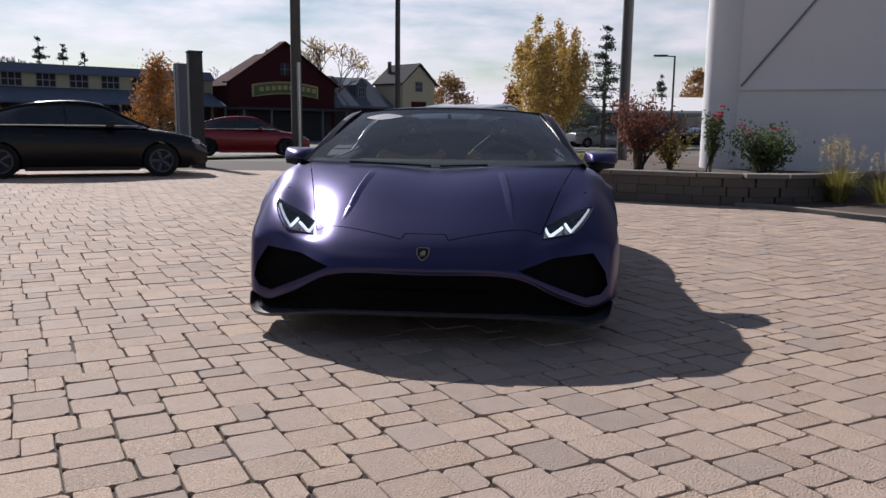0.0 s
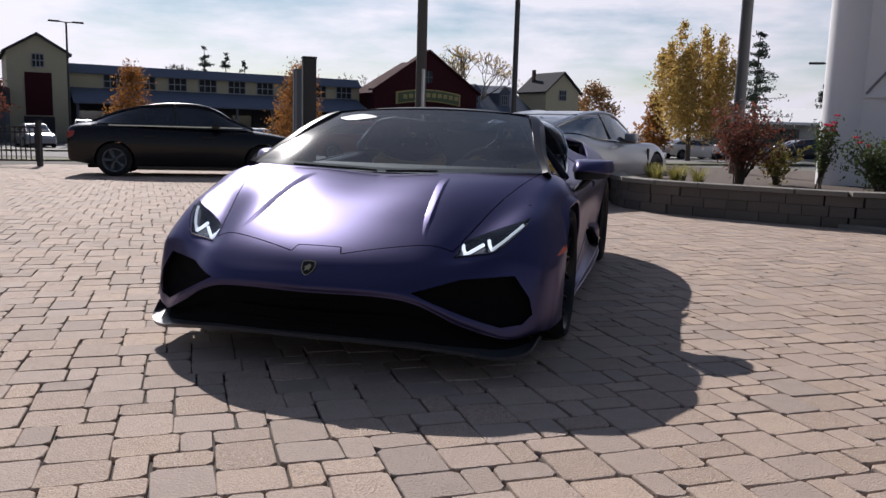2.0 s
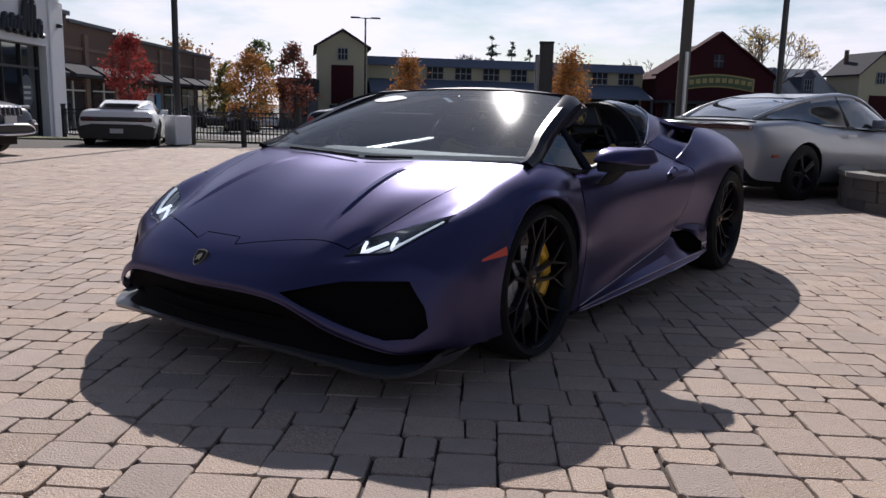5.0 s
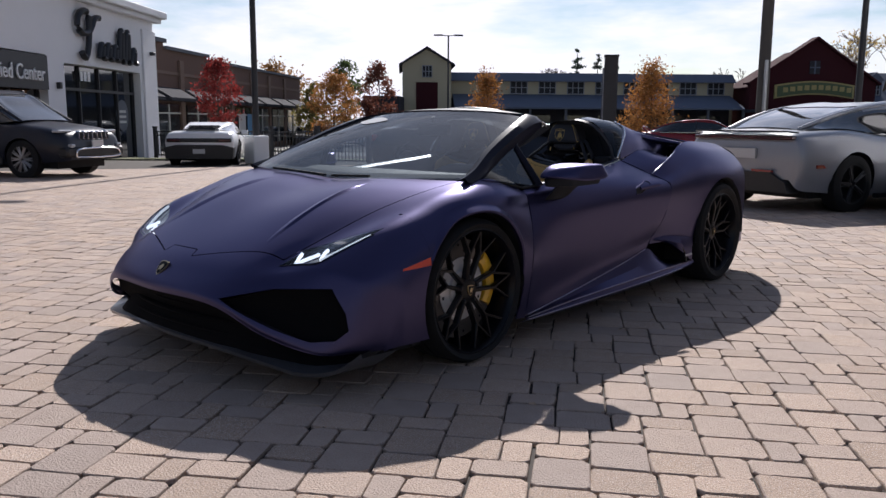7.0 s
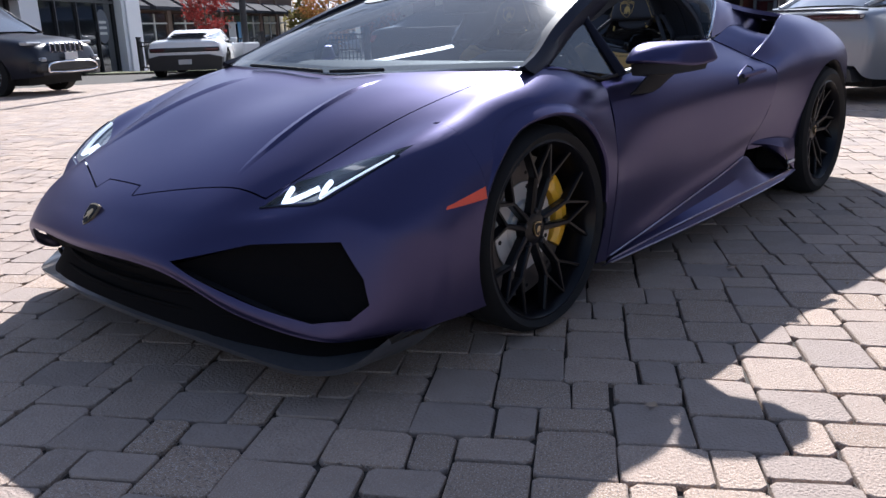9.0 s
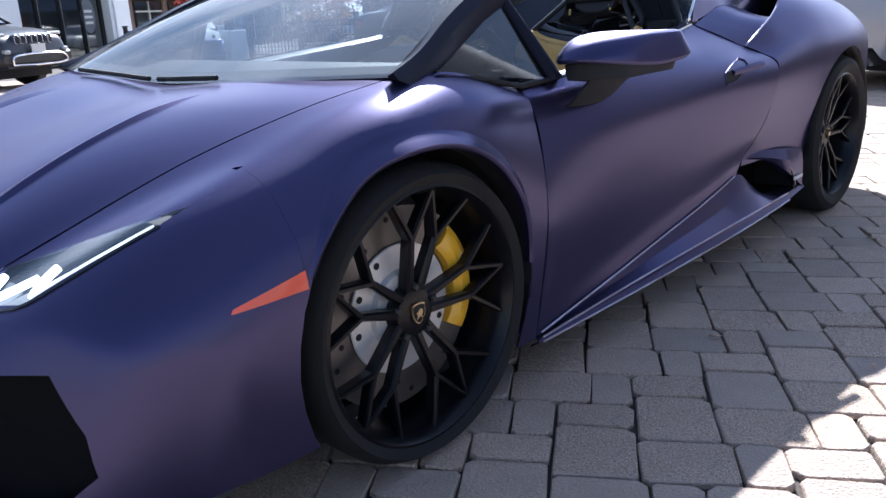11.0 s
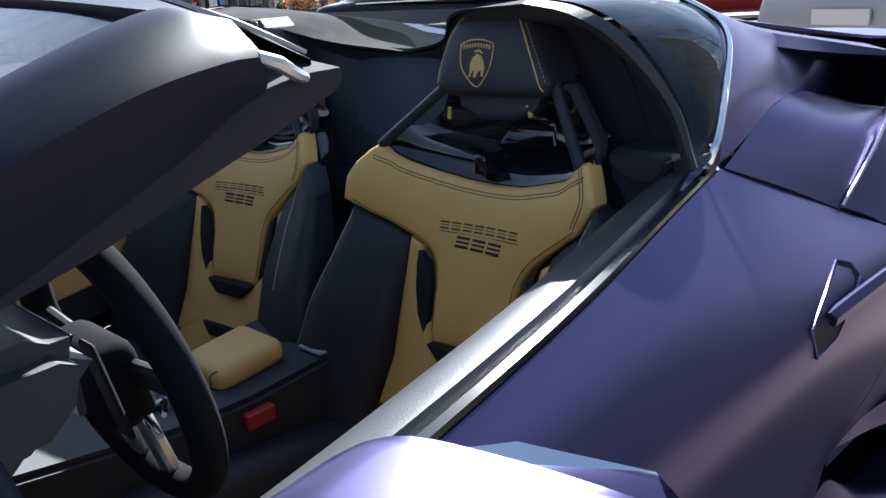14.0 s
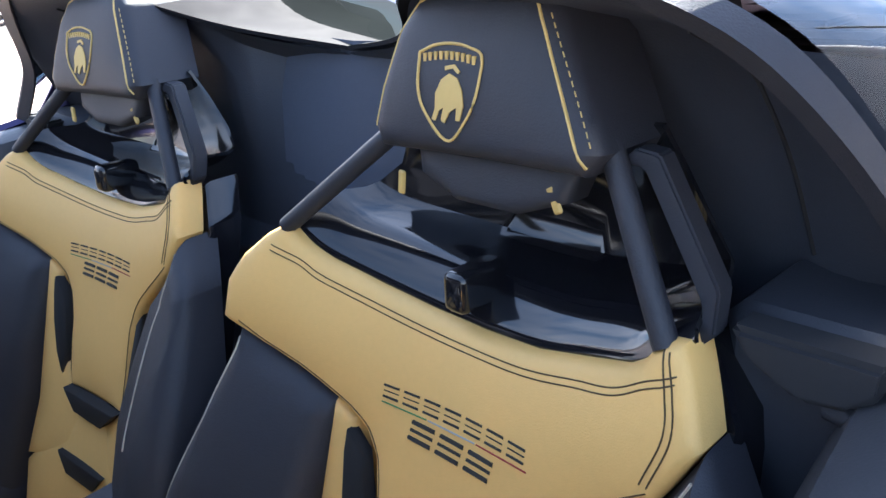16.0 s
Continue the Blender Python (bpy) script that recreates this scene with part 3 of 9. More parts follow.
utility_pole(-7.3, 25.1, 11, 0.20, M_WOOD_POST, "weathered wooden utility pole with a conduit", True)
slim = utility_pole(-2.8, 19.5, 5.0 - ground_z(-2.8, 19.5), 0.085, M_DARK_METAL, "slim dark metal pole with a forked top beside the street")
for side in (1, -1):
    bm = bmesh.new()
    top = 4.98 - ground_z(-2.8, 19.5)
    tube(bm, [tuple(q) for q in spline([(0, 0, top), (side * .22, 0, top + .01), (side * .42, 0, top + .12), (side * .44, 0, top + .34), (side * .44, 0, top + .9)], 18)], .035, 8)
    part("fork_arm", bm, M_DARK_METAL, slim, smooth=60)
utility_pole(2.7, 11.6, 9, 0.105, M_POLE_GREY, "grey steel pole behind the planter")


def light_pole(x, y, h, r, box_base, arms, label):
    g = root("street_lamp", pose(x, y, ground_z(x, y)), label, "street lamp")
    bm = bmesh.new()
    tube(bm, [(0, 0, 0), (0, 0, h)], [r, r * 0.8], 10)
    part("pole", bm, M_DARK_METAL, g, smooth=50)
    if box_base:
        part("base", boxes(((-0.26, -0.26, 0), (0.26, 0.26, 0.8)), bevel=0.03), M_WHITE_PAINT, g, "square white painted base")
    for a in arms:
        d = Vector((math.cos(radians(a)), math.sin(radians(a)), 0))
        bm = bmesh.new()
        tube(bm, [(0, 0, h - 0.05), tuple(d * 0.5 + Vector((0, 0, h)))], 0.035, 6)
        ar = part("arm", bm, M_DARK_METAL, g)
        bm = bmesh.new()
        box(bm, (-0.35, -0.14, -0.05), (0.35, 0.14, 0.05), 0.02)
        bm.transform(Matrix.Translation(d * 0.75 + Vector((0, 0, h))) @ Matrix.Rotation(radians(a), 4, "Z"))
        part("lamp_head", bm, M_DARK_METAL, ar)


light_pole(-16.3, 10.95, 9, 0.09, True, (40, 220), "dark street lamp on a square concrete base")
light_pole(-38.0, 43.5, 8.3, 0.08, False, (45, 225), "tall twin-headed car park lamp")
light_pole(9.4, 40, 5.0, 0.06, False, (180,), "slim lamp with one flat head")


def sign_post():
    g = root("gate_post", pose(-7.19, 14.95, ground_z(-7.19, 14.95), 0, 0, 31), "pair of tall dark square posts with a round plate", "post")
    low = -ground_z(-7.19, 14.95)
    part("post", boxes(((-0.165, -0.165, -0.1), (0.165, 0.165, 2.64 + low)), bevel=0.015), M_POST_DARK, g)
    part("post_cap", boxes(((-0.18, -0.18, 2.641 + low), (0.18, 0.18, 2.69 + low)), bevel=0.01), M_POST_DARK, g)
    part("post", boxes(((-0.21, 1.7, -0.1), (0.10, 2.0, 2.50 + low)), bevel=0.015), M_TRIM, g)
    part("pale_strip", boxes(((-0.19, 1.675, 0.0), (-0.13, 1.698, 2.46 + low))), M_STRIP_GREY, g)
    bm = bmesh.new()
    lathe(bm, [(-0.168, 0.09), (-0.185, 0.09), (-0.185, 0.0)], 16, axis=1, centre=(0, 0, 2.35 + low))
    part("plate", bm, M_DARK_METAL, g)


sign_post()


def fence():
    a, b = Vector((-12.8, 12.1, 0)), Vector((-22.5, 11.2, 0))
    length = (b - a).length
    ang = math.degrees(math.atan2(b.y - a.y, b.x - a.x))
    g = root("iron_fence", pose(a.x, a.y, ground_z(a.x, a.y), 0, 0.55, ang), "low black iron railing with thin uprights", "fence")
    for z in (0.12, 0.78, 0.9):
        part("rail", boxes(((0, -0.02, z), (length, 0.02, z + 0.035))), M_DARK_METAL, g)
    n = int(length / 1.9)
    for i in range(n + 1):
        x = length * i / n
        part("post", boxes(((x - 0.05, -0.05, -0.1), (x + 0.05, 0.05, 1.05)), ((x - 0.065, -0.065, 1.05), (x + 0.065, 0.065, 1.09))), M_DARK_METAL, g)
    bar = None
    for i in range(int(length / 0.13)):
        x = 0.1 + i * 0.13
        if bar is None:
            bar = part("upright", boxes(((-0.01, -0.01, 0.12), (0.01, 0.01, 0.9))), M_DARK_METAL, g)
            bar.location.x = x
        else:
            c = new("upright", bar.data)
            c.parent = g
            c.location.x = x


fence()


# raised planter: a curved wall of rough blocks with a flat cap
def planter_line():
    return [Vector((p[0], p[1], 0)) for p in spline([(0.55, 12.5), (0.72, 9.5), (0.86, 8.0), (1.3, 7.18), (2.3, 6.68), (3.5, 6.33), (4.35, 6.48), (5.1, 7.0), (6.4, 7.8)], 72)]


def planter():
    line = planter_line()
    g = tagged(new("planter_wall"), "low curved planter wall of rough brown blocks with a flat cap", "planter wall", kind="structure")
    rng = random.Random(4)
    dist = [0.0]
    for p, q in zip(line, line[1:]):
        dist.append(dist[-1] + (q - p).length)

    def at(s):
        for k in range(len(line) - 1):
            if s <= dist[k + 1]:
                f = (s - dist[k]) / (dist[k + 1] - dist[k])
                d = (line[k + 1] - line[k]).normalized()
                return line[k].lerp(line[k + 1], f), d
        return line[-1], (line[-1] - line[-2]).normalized()
    def piece(name, s, w, z0, z1, depth, mat):
        p, d = at(s)
        bm = bmesh.new()
        box(bm, (-w / 2 + 0.001, -depth / 2, 0), (w / 2 - 0.001, depth / 2, z1 - z0 - 0.0015), 0.004)
        ob = part(name, bm, mat, g)
        ob.matrix_local = Matrix.Translation((p.x, p.y, z0)) @ Matrix.Rotation(math.atan2(d.y, d.x), 4, "Z")
    for row in range(3):
        s = 0.15 * (row % 2)
        while s < dist[-1]:
            w = rng.uniform(0.24, 0.42)
            piece("block", s + w / 2, w, row * 0.122, (row + 1) * 0.122, 0.2 + rng.uniform(0, 0.02), M_BLOCK)
            s += w
    s = 0.0
    while s < dist[-1]:
        piece("capstone", s + 0.28, 0.56, 0.366, 0.425, 0.27, M_CAP)
        s += 0.56
    # soil
    bm = bmesh.new()
    top = [bm.verts.new((p.x + 0.05, p.y + 0.05, 0.34)) for p in line]
    far = [bm.verts.new((max(p.x, 0.8) + 0.4, 14.0, 0.36)) for p in line]
    for k in range(len(line) - 1):
        bm.faces.new((top[k], top[k + 1], far[k + 1], far[k]))
    bmesh.ops.recalc_face_normals(bm, faces=bm.faces[:])
    tagged(part("planter_soil", bm, M_MULCH), "dark mulch bed inside the planter", "soil", kind="structure")


planter()


def kerb_bed():
    """Mulch bed with a thin concrete edge in front of the planter's end."""
    pts = [Vector((p[0], p[1], 0)) for p in spline([(3.3, 6.32), (3.9, 5.85), (4.5, 5.0), (5.4, 3.9), (7.0, 2.6), (9, 1.6)], 30)]
    bm = bmesh.new()
    rows = []
    for k, p in enumerate(pts):
        d = (pts[min(k + 1, 29)] - pts[max(k - 1, 0)]).normalized()
        nrm = Vector((-d.y, d.x, 0))
        rows.append([p + Vector((0, 0, -0.05)), p + Vector((0, 0, 0.045)), p + nrm * 0.1 + Vector((0, 0, 0.05)), p + nrm * 0.1 + Vector((0, 0, -0.05))])
    grid(bm, rows)
    bmesh.ops.recalc_face_normals(bm, faces=bm.faces[:])
    tagged(part("kerb_edge", bm, M_CAP, smooth=30), "thin pale concrete edging of the flower bed", "kerb", kind="structure")
    bm = bmesh.new()
    a = [bm.verts.new(p + Vector((0.08, 0.06, 0.035))) for p in pts]
    b = [bm.verts.new((p.x + 2.5, 7.6 + 0.2 * k / 29, 0.12)) for k, p in enumerate(pts)]
    for k in range(29):
        bm.faces.new((a[k], a[k + 1], b[k + 1], b[k]))
    bmesh.ops.recalc_face_normals(bm, faces=bm.faces[:])
    tagged(part("mulch_bed", bm, M_MULCH), "dark mulch bed in front of the white wall", "soil", kind="structure")


kerb_bed()


# wires across the street, and the crossarm of a far pole
def wires():
    g = root("overhead_wires", pose(0, 0, 0), "thin dark overhead wires crossing above the street", "wires")
    for a, b, sag in (((-7.3, 25.1, 10.2), (30.0, 30.0, 6.6), .5), ((-7.3, 25.1, 10.6), (30.0, 31.0, 7.5), .5)):
        bm = bmesh.new()
        n = 24
        tube(bm, [tuple(Vector(a).lerp(Vector(b), k / n) - Vector((0, 0, 4 * sag * (k / n) * (1 - k / n)))) for k in range(n + 1)], 0.012, 4, False)
        part("wire", bm, M_DARK_METAL, g)
    g = root("far_pole", pose(-23.8, 82.2, ground_z(-23.8, 82.2)), "far wooden pole with a crossarm behind the red roof", "pole")
    bm = bmesh.new()
    tube(bm, [(0, 0, 0), (0, 0, 9.6)], .12, 8)
    part("pole", bm, M_WOOD_POST, g)
    part("crossarm", boxes(((-1.5, -.06, 9.3), (1.5, .06, 9.45))), M_WOOD_POST, g)


wires()


# ---- the purple roadster: body ----
from mathutils.bvhtree import BVHTree


def satin_paint():
    """Matt purple film over metal flake, turning bluer and pinker in patches of the flake."""
    m = material("satin_purple_paint", (0.051, 0.047, 0.110), 0.31, metal=0.80, vary=0.06, scale=3, spec=0.3, coat=0.14, coat_rough=0.22)
    m.node_tree.nodes["Principled BSDF"].inputs["Specular Tint"].default_value = (0.74, 0.72, 0.86, 1)
    return m


M_PAINT = satin_paint()
M_WINDSCREEN = glass_material("windscreen_glass", (0.78, 0.90, 0.97), 0.40, 1.55, 0.04, 0.012, 0.62)
M_SIDE_GLASS = glass_material("side_glass", (0.80, 0.90, 0.95), 0.36)
M_QUARTER_GLASS = glass_material("quarter_glass", (0.80, 0.88, 0.95), 0.16, 1.5, 0.01)
M_REAR_GLASS = glass_material("rear_glass", (0.80, 0.95, 0.92), 0.13)
M_LENS = glass_material("lamp_lens", (0.9, 0.93, 1.0), 0.85)
M_LED = glow_material("daytime_light", (0.92, 0.97, 1.0), 1.0)
M_LED_SOFT = glow_material("daytime_light_soft", (0.92, 0.97, 1.0), 0.5)
M_MARKER = material("marker_red_orange", (0.62, 0.075, 0.035), 0.25, coat=0.6, vary=0.08, scale=40)
# pale metal colour that stands in for sky glint on body edges
M_EDGE_HIGHLIGHT = material("edge_highlight_paint", (0.38, 0.36, 0.47), 0.3, metal=0.8, vary=0.1, scale=30)
M_LABEL_GREY = material("pale_plate", (0.45, 0.45, 0.48), 0.4, vary=0.1)
M_GOLD = material("badge_gold", (0.55, 0.44, 0.26), 0.3, metal=1, vary=0.1)
M_CARBON = material("forged_carbon", (0.05, 0.05, 0.055), 0.35, vary=0.6, scale=50, coat=0.4)
M_GRILLE = material("grille_black", (0.005, 0.005, 0.006), 0.9, vary=0.2, spec=0.08)

car = root("sports_car", pose(0, 0, 0), "satin purple open-topped two-seat sports car parked on the pavers", "car")
MIRROR = Matrix.Diagonal((-1, 1, 1, 1))


def net(lines, nu, per):
    """A smooth sheet over a net of guide lines; per: steps from line to line."""
    fine = [spline(l, nu) for l in lines]
    nv = (len(lines) - 1) * per + 1
    return [[Vector(p) for p in spline([f[i] for f in fine], nv)] for i in range(nu)]


def flip_x(line):
    return [(-x, y, z) for x, y, z in line]


def sheet_mesh(lines, nu, per):
    bm = bmesh.new()
    grid(bm, net(lines, nu, per))
    bmesh.ops.remove_doubles(bm, verts=bm.verts[:], dist=1e-5)
    return bm


def face_out(bm, inside):
    """Turn the faces away from a point inside."""
    inside = Vector(inside)
    bm.normal_update()
    s = sum((f.calc_center_median() - inside).dot(f.normal) * f.calc_area() for f in bm.faces)
    if s < 0:
        bmesh.ops.reverse_faces(bm, faces=bm.faces[:])


def slit(bm, co, no, near=None, gap=0.0024):
    """Cut along a plane, twice where a gap is wanted, in the faces that near() picks."""
    no = Vector(no).normalized()
    for off in ((-gap, gap) if gap else (0,)):
        fs = [f for f in bm.faces if near is None or near(f.calc_center_median())]
        geom = list({v for f in fs for v in f.verts}) + list({e for f in fs for e in f.edges}) + fs
        bmesh.ops.bisect_plane(bm, geom=geom, plane_co=Vector(co) + no * off, plane_no=no, dist=1e-6)


def plane_dist(p, co, no):
    return (p - Vector(co)).dot(Vector(no).normalized())


def outline_planes(pts, axis):
    """Planes through the edges of a convex outline, drawn along an axis; their normals look outwards."""
    def at(p):
        q = list(p)
        q.insert(axis, 0.0)
        return Vector(q)
    d = Vector((0, 0, 0))
    d[axis] = 1
    P = [at(p) for p in pts]
    mid = sum(P, Vector()) / len(P)
    out = []
    for a, b in zip(P, P[1:] + P[:1]):
        n = (b - a).cross(d).normalized()
        if n.dot(mid - a) > 0:
            n = -n
        out.append((a, n))
    return out


def inside_planes(p, planes, slack=0.0):
    return all(plane_dist(p, co, no) < slack for co, no in planes)


def circle_planes(y, z, r, n=36):
    return outline_planes([(y + r * math.cos(2 * math.pi * k / n), z + r * math.sin(2 * math.pi * k / n)) for k in range(n)], 0)


def cut_hole(bm, planes, near, gap=0.0):
    for co, no in planes:
        slit(bm, co, no, near, gap)
    return lambda p: near(p) and inside_planes(p, planes)


def split_faces(bm, pick):
    """Sort the faces into new meshes by the name that pick() gives to their centres; None drops them."""
    bm.normal_update()
    bm.faces.ensure_lookup_table()
    groups = {}
    for f in bm.faces:
        name = pick(f.calc_center_median())
        if name:
            groups.setdefault(name, []).append(f)
    out = {}
    for name, fs in groups.items():
        nb = bmesh.new()
        seen = {}
        for f in fs:
            vs = []
            for v in f.verts:
                if v.index not in seen:
                    seen[v.index] = nb.verts.new(v.co)
                vs.append(seen[v.index])
            try:
                nb.faces.new(vs)
            except ValueError:
                pass
        out[name] = nb
    return out


def thicken(bm, t=0.006):
    """Give a panel thickness, inwards along its normals, and close its edges."""
    bm.normal_update()
    front = bm.faces[:]
    nmap = {v: v.co - v.normal * t for v in bm.verts}
    back = {v: bm.verts.new(c) for v, c in nmap.items()}
    rim = [e for e in bm.edges if len(e.link_faces) == 1]
    for f in front:
        bm.faces.new([back[v] for v in reversed(f.verts)])
    for e in rim:
        a, b = e.verts
        l = e.link_loops[0]
        if l.vert is a:
            a, b = b, a
        try:
            bm.faces.new((a, b, back[b], back[a]))
        except ValueError:
            pass
    return bm


def both_sides(name, make, mat, parent=None, label="", smooth=35):
    """The left part from make(), and its mirror image."""
    a = make()
    b = a.copy()
    b.transform(MIRROR)
    bmesh.ops.reverse_faces(b, faces=b.faces[:])
    return [part(name, bm, mat, parent or car, label, smooth) for bm in (a, b)]


AXLE_F, AXLE_R = (0.06, 0.322), (2.625, 0.335)
R_TYRE_F, R_TYRE_R = 0.322, 0.335
ARCH_F, ARCH_R = 0.358, 0.372

# guide lines of the front, from the centre of the bonnet out to the wheel side
FC = [(0, -.965, .350), (0, -.968, .383), (0, -.915, .437), (0, -.825, .503), (0, -.64, .590), (0, -.42, .675), (0, -.2, .733), (0, .0, .765), (0, .08, .774)]
FK = [(.40, -.935, .342), (.40, -.932, .374), (.41, -.875, .436), (.415, -.775, .508), (.41, -.60, .597), (.39, -.38, .692), (.37, -.17, .754), (.355, .03, .786), (.35, .11, .793)]
FS = [(.62, -.85, .240), (.63, -.842, .280), (.605, -.755, .440), (.578, -.685, .494), (.615, -.50, .584), (.675, -.27, .683), (.725, -.05, .754), (.77, .14, .797), (.785, .21, .807)]
FR = [(.78, -.725, .170), (.79, -.71, .208), (.772, -.660, .430), (.765, -.605, .520), (.808, -.42, .622), (.832, -.18, .698), (.842, .05, .766), (.832, .28, .792), (.842, .505, .738)]
FH = [(.875, -.60, .165), (.888, -.625, .205), (.892, -.585, .400), (.890, -.535, .482), (.910, -.355, .572), (.925, -.13, .648), (.930, .06, .716), (.922, .28, .720), (.885, .51, .672)]
FW = [(.925, -.50, .170), (.935, -.49, .208), (.947, -.45, .350), (.955, -.41, .420), (.966, -.28, .478), (.972, -.12, .545), (.970, .06, .600), (.955, .27, .560), (.935, .49, .450)]
FB = [(.925, -.49, .160), (.937, -.475, .170), (.950, -.43, .175), (.956, -.39, .175), (.960, -.30, .175), (.962, -.12, .175), (.958, .06, .165), (.940, .27, .150), (.920, .455, .128)]
LEFT_FRONT = [FC, FK, FS, FR, FH, FW, FB]

HOOD_FRONT = ((.117, -.836, 0), Vector((-(.150), -(.413), 0)))
HOOD_SIDE = ((.545, -.68, 0), Vector((.885, -.242, 0)))


def build_front():
    lines = [flip_x(l) for l in reversed(LEFT_FRONT[1:])] + LEFT_FRONT
    bm = sheet_mesh(lines, 110, 9)
    face_out(bm, (0, -.2, .2))
    hf = (HOOD_FRONT[0], Vector((.413 * 0.36, -.413, 0)).normalized())
    hs = HOOD_SIDE
    seams = []
    for s in (1, -1):
        near_top = lambda p: p.y > -.9 and p.y < .35 and abs(p.x) < .84 and p.z > .46
        for co, no in (hf, hs):
            co2, no2 = (co[0] * s, co[1], 0), Vector((no[0] * s, no[1], 0))
            slit(bm, co2, no2, near_top)
            seams.append((co2, no2, co is hf[0]))
    # the badge panel's tongue that reaches into the bonnet
    tongue = outline_planes([(-.118, -.86), (.118, -.86), (.095, -.80), (-.095, -.80)], 2)
    for co, no in tongue[1:]:
        slit(bm, co, no, lambda p: abs(p.x) < .16 and -.9 < p.y < -.74 and p.z > .42)
    # seam between bumper and wing
    wing = ((0, -.262, 0), (0, 1, 0))
    slit(bm, *wing, near=lambda p: abs(p.x) > .79 and -.4 < p.y < -.1, gap=.0002)
    holes = {}
    for s in (1, -1):
        def side(p, s=s):
            return p.x * s > 0.3
        near = lambda p, s=s: p.x * s > .5 and -.85 < p.y < -.25 and p.z > .44
        pl = outline_planes([(s * x, z) for x, z in ((.556, .492), (.574, .548), (.690, .590), (.818, .640), (.808, .612), (.705, .512))], 1)
        holes["headlamp%d" % s] = cut_hole(bm, pl, near)
        near = lambda p, s=s: p.x * s > .4 and p.y < -.42 and p.z < .46
        pl = outline_planes([(s * x, z) for x, z in ((.435, .372), (.60, .412), (.80, .420), (.862, .330), (.878, .262), (.84, .222), (.765, .216))], 1)
        holes["inlet%d" % s] = cut_hole(bm, pl, near)
        near = lambda p, s=s: p.x * s > .85 and -.5 < p.y < -.15 and .4 < p.z < .58
        pl = outline_planes([(-.405, .476), (-.40, .484), (-.2615, .517), (-.2615, .484)], 0)
        holes["marker%d" % s] = cut_hole(bm, pl, near)
        near = lambda p, s=s: p.x * s > .62 and abs(p.y - AXLE_F[0]) < .5 and p.z < .76
        holes["arch%d" % s] = cut_hole(bm, circle_planes(*AXLE_F, ARCH_F), near)

    def pick(p):
        for k, h in holes.items():
            if h(p):
                return None if k.startswith(("arch", "inlet")) else k
        g = 0.0024
        in_tongue = inside_planes(p, tongue[1:], g) and abs(p.x) < .13 and p.y < -.79
        d = max(plane_dist(p, co, no) for co, no, _ in seams)
        top = p.z > .45 and p.y > -.9
        if top and d < g and not in_tongue:
            return None if d > -g and p.y < .35 and abs(p.x) < .84 else "bonnet"
        if top and in_tongue and d < 0 and not inside_planes(p, tongue[1:], -g):
            return None
        if p.y < -.262 - .0002:
            return "bumper"
        if p.y < -.262 + .0002:
            return None if abs(p.x) > .79 else "bumper"
        return "wing_left" if p.x > 0 else "wing_right"
    return split_faces(bm, pick), BVHTree.FromBMesh(bm)


front, FRONT_TREE = build_front()
for key, name, label in (("bonnet", "bonnet", "satin purple bonnet with two sharp creases"), ("bumper", "front_bumper", ""), ("wing_left", "front_wing", ""), ("wing_right", "front_wing", "")):
    part(name, thicken(front[key], 0.005), M_PAINT, car, label, 30)


def front_at(x, z, lift=0.0):
    """The place on the front skin straight behind (x, z)."""
    loc, nrm, _, _ = FRONT_TREE.ray_cast(Vector((x, -3, z)), Vector((0, 1, 0)))
    if loc is None:
        return Vector((x, -.5, z))
    if nrm.y > 0:
        nrm = -nrm
    return loc + nrm * lift


def headlamps():
    for s in (1, -1):
        lens_bm = front["headlamp%d" % s]
        pocket = lens_bm.copy()
        lens = part("headlamp", lens_bm, M_LENS, car, "slim dark headlamp with white Y-shaped light bars", 40)
        pocket.normal_update()
        for v in pocket.verts:
            v.co = v.co - v.normal * 0.022
        part("lamp_housing", pocket, M_GLOSS_BLACK, lens, smooth=40)
        for pts, lit in ((((.572, .536), (.580, .520), (.592, .504)), M_LED), (((.592, .504), (.622, .522), (.652, .541)), M_LED), (((.668, .556), (.678, .540), (.694, .524)), M_LED), (((.694, .524), (.745, .568), (.794, .616)), M_LED_SOFT)):
            bm = bmesh.new()
            path = [front_at(s * x, z, -0.010) for x, z in [tuple(q) for q in spline(pts, 10)]]
            tube(bm, path, 0.0076 if lit is M_LED else .0066, 6)
            part("light_bar", bm, lit, lens, smooth=60)
        bm = bmesh.new()
        path = [front_at(s * x, z, 0.001) for x, z in [tuple(q) for q in spline(((.553, .489), (.63, .497), (.706, .509), (.76, .553), (.812, .613)), 14)]]
        tube(bm, path, 0.0035, 5)
        part("lamp_trim", bm, M_GLOSS_BLACK, lens, smooth=60)
        part("side_marker", thicken(front["marker%d" % s], 0.003), M_MARKER, car, "red-orange side marker lamp", 40)


headlamps()


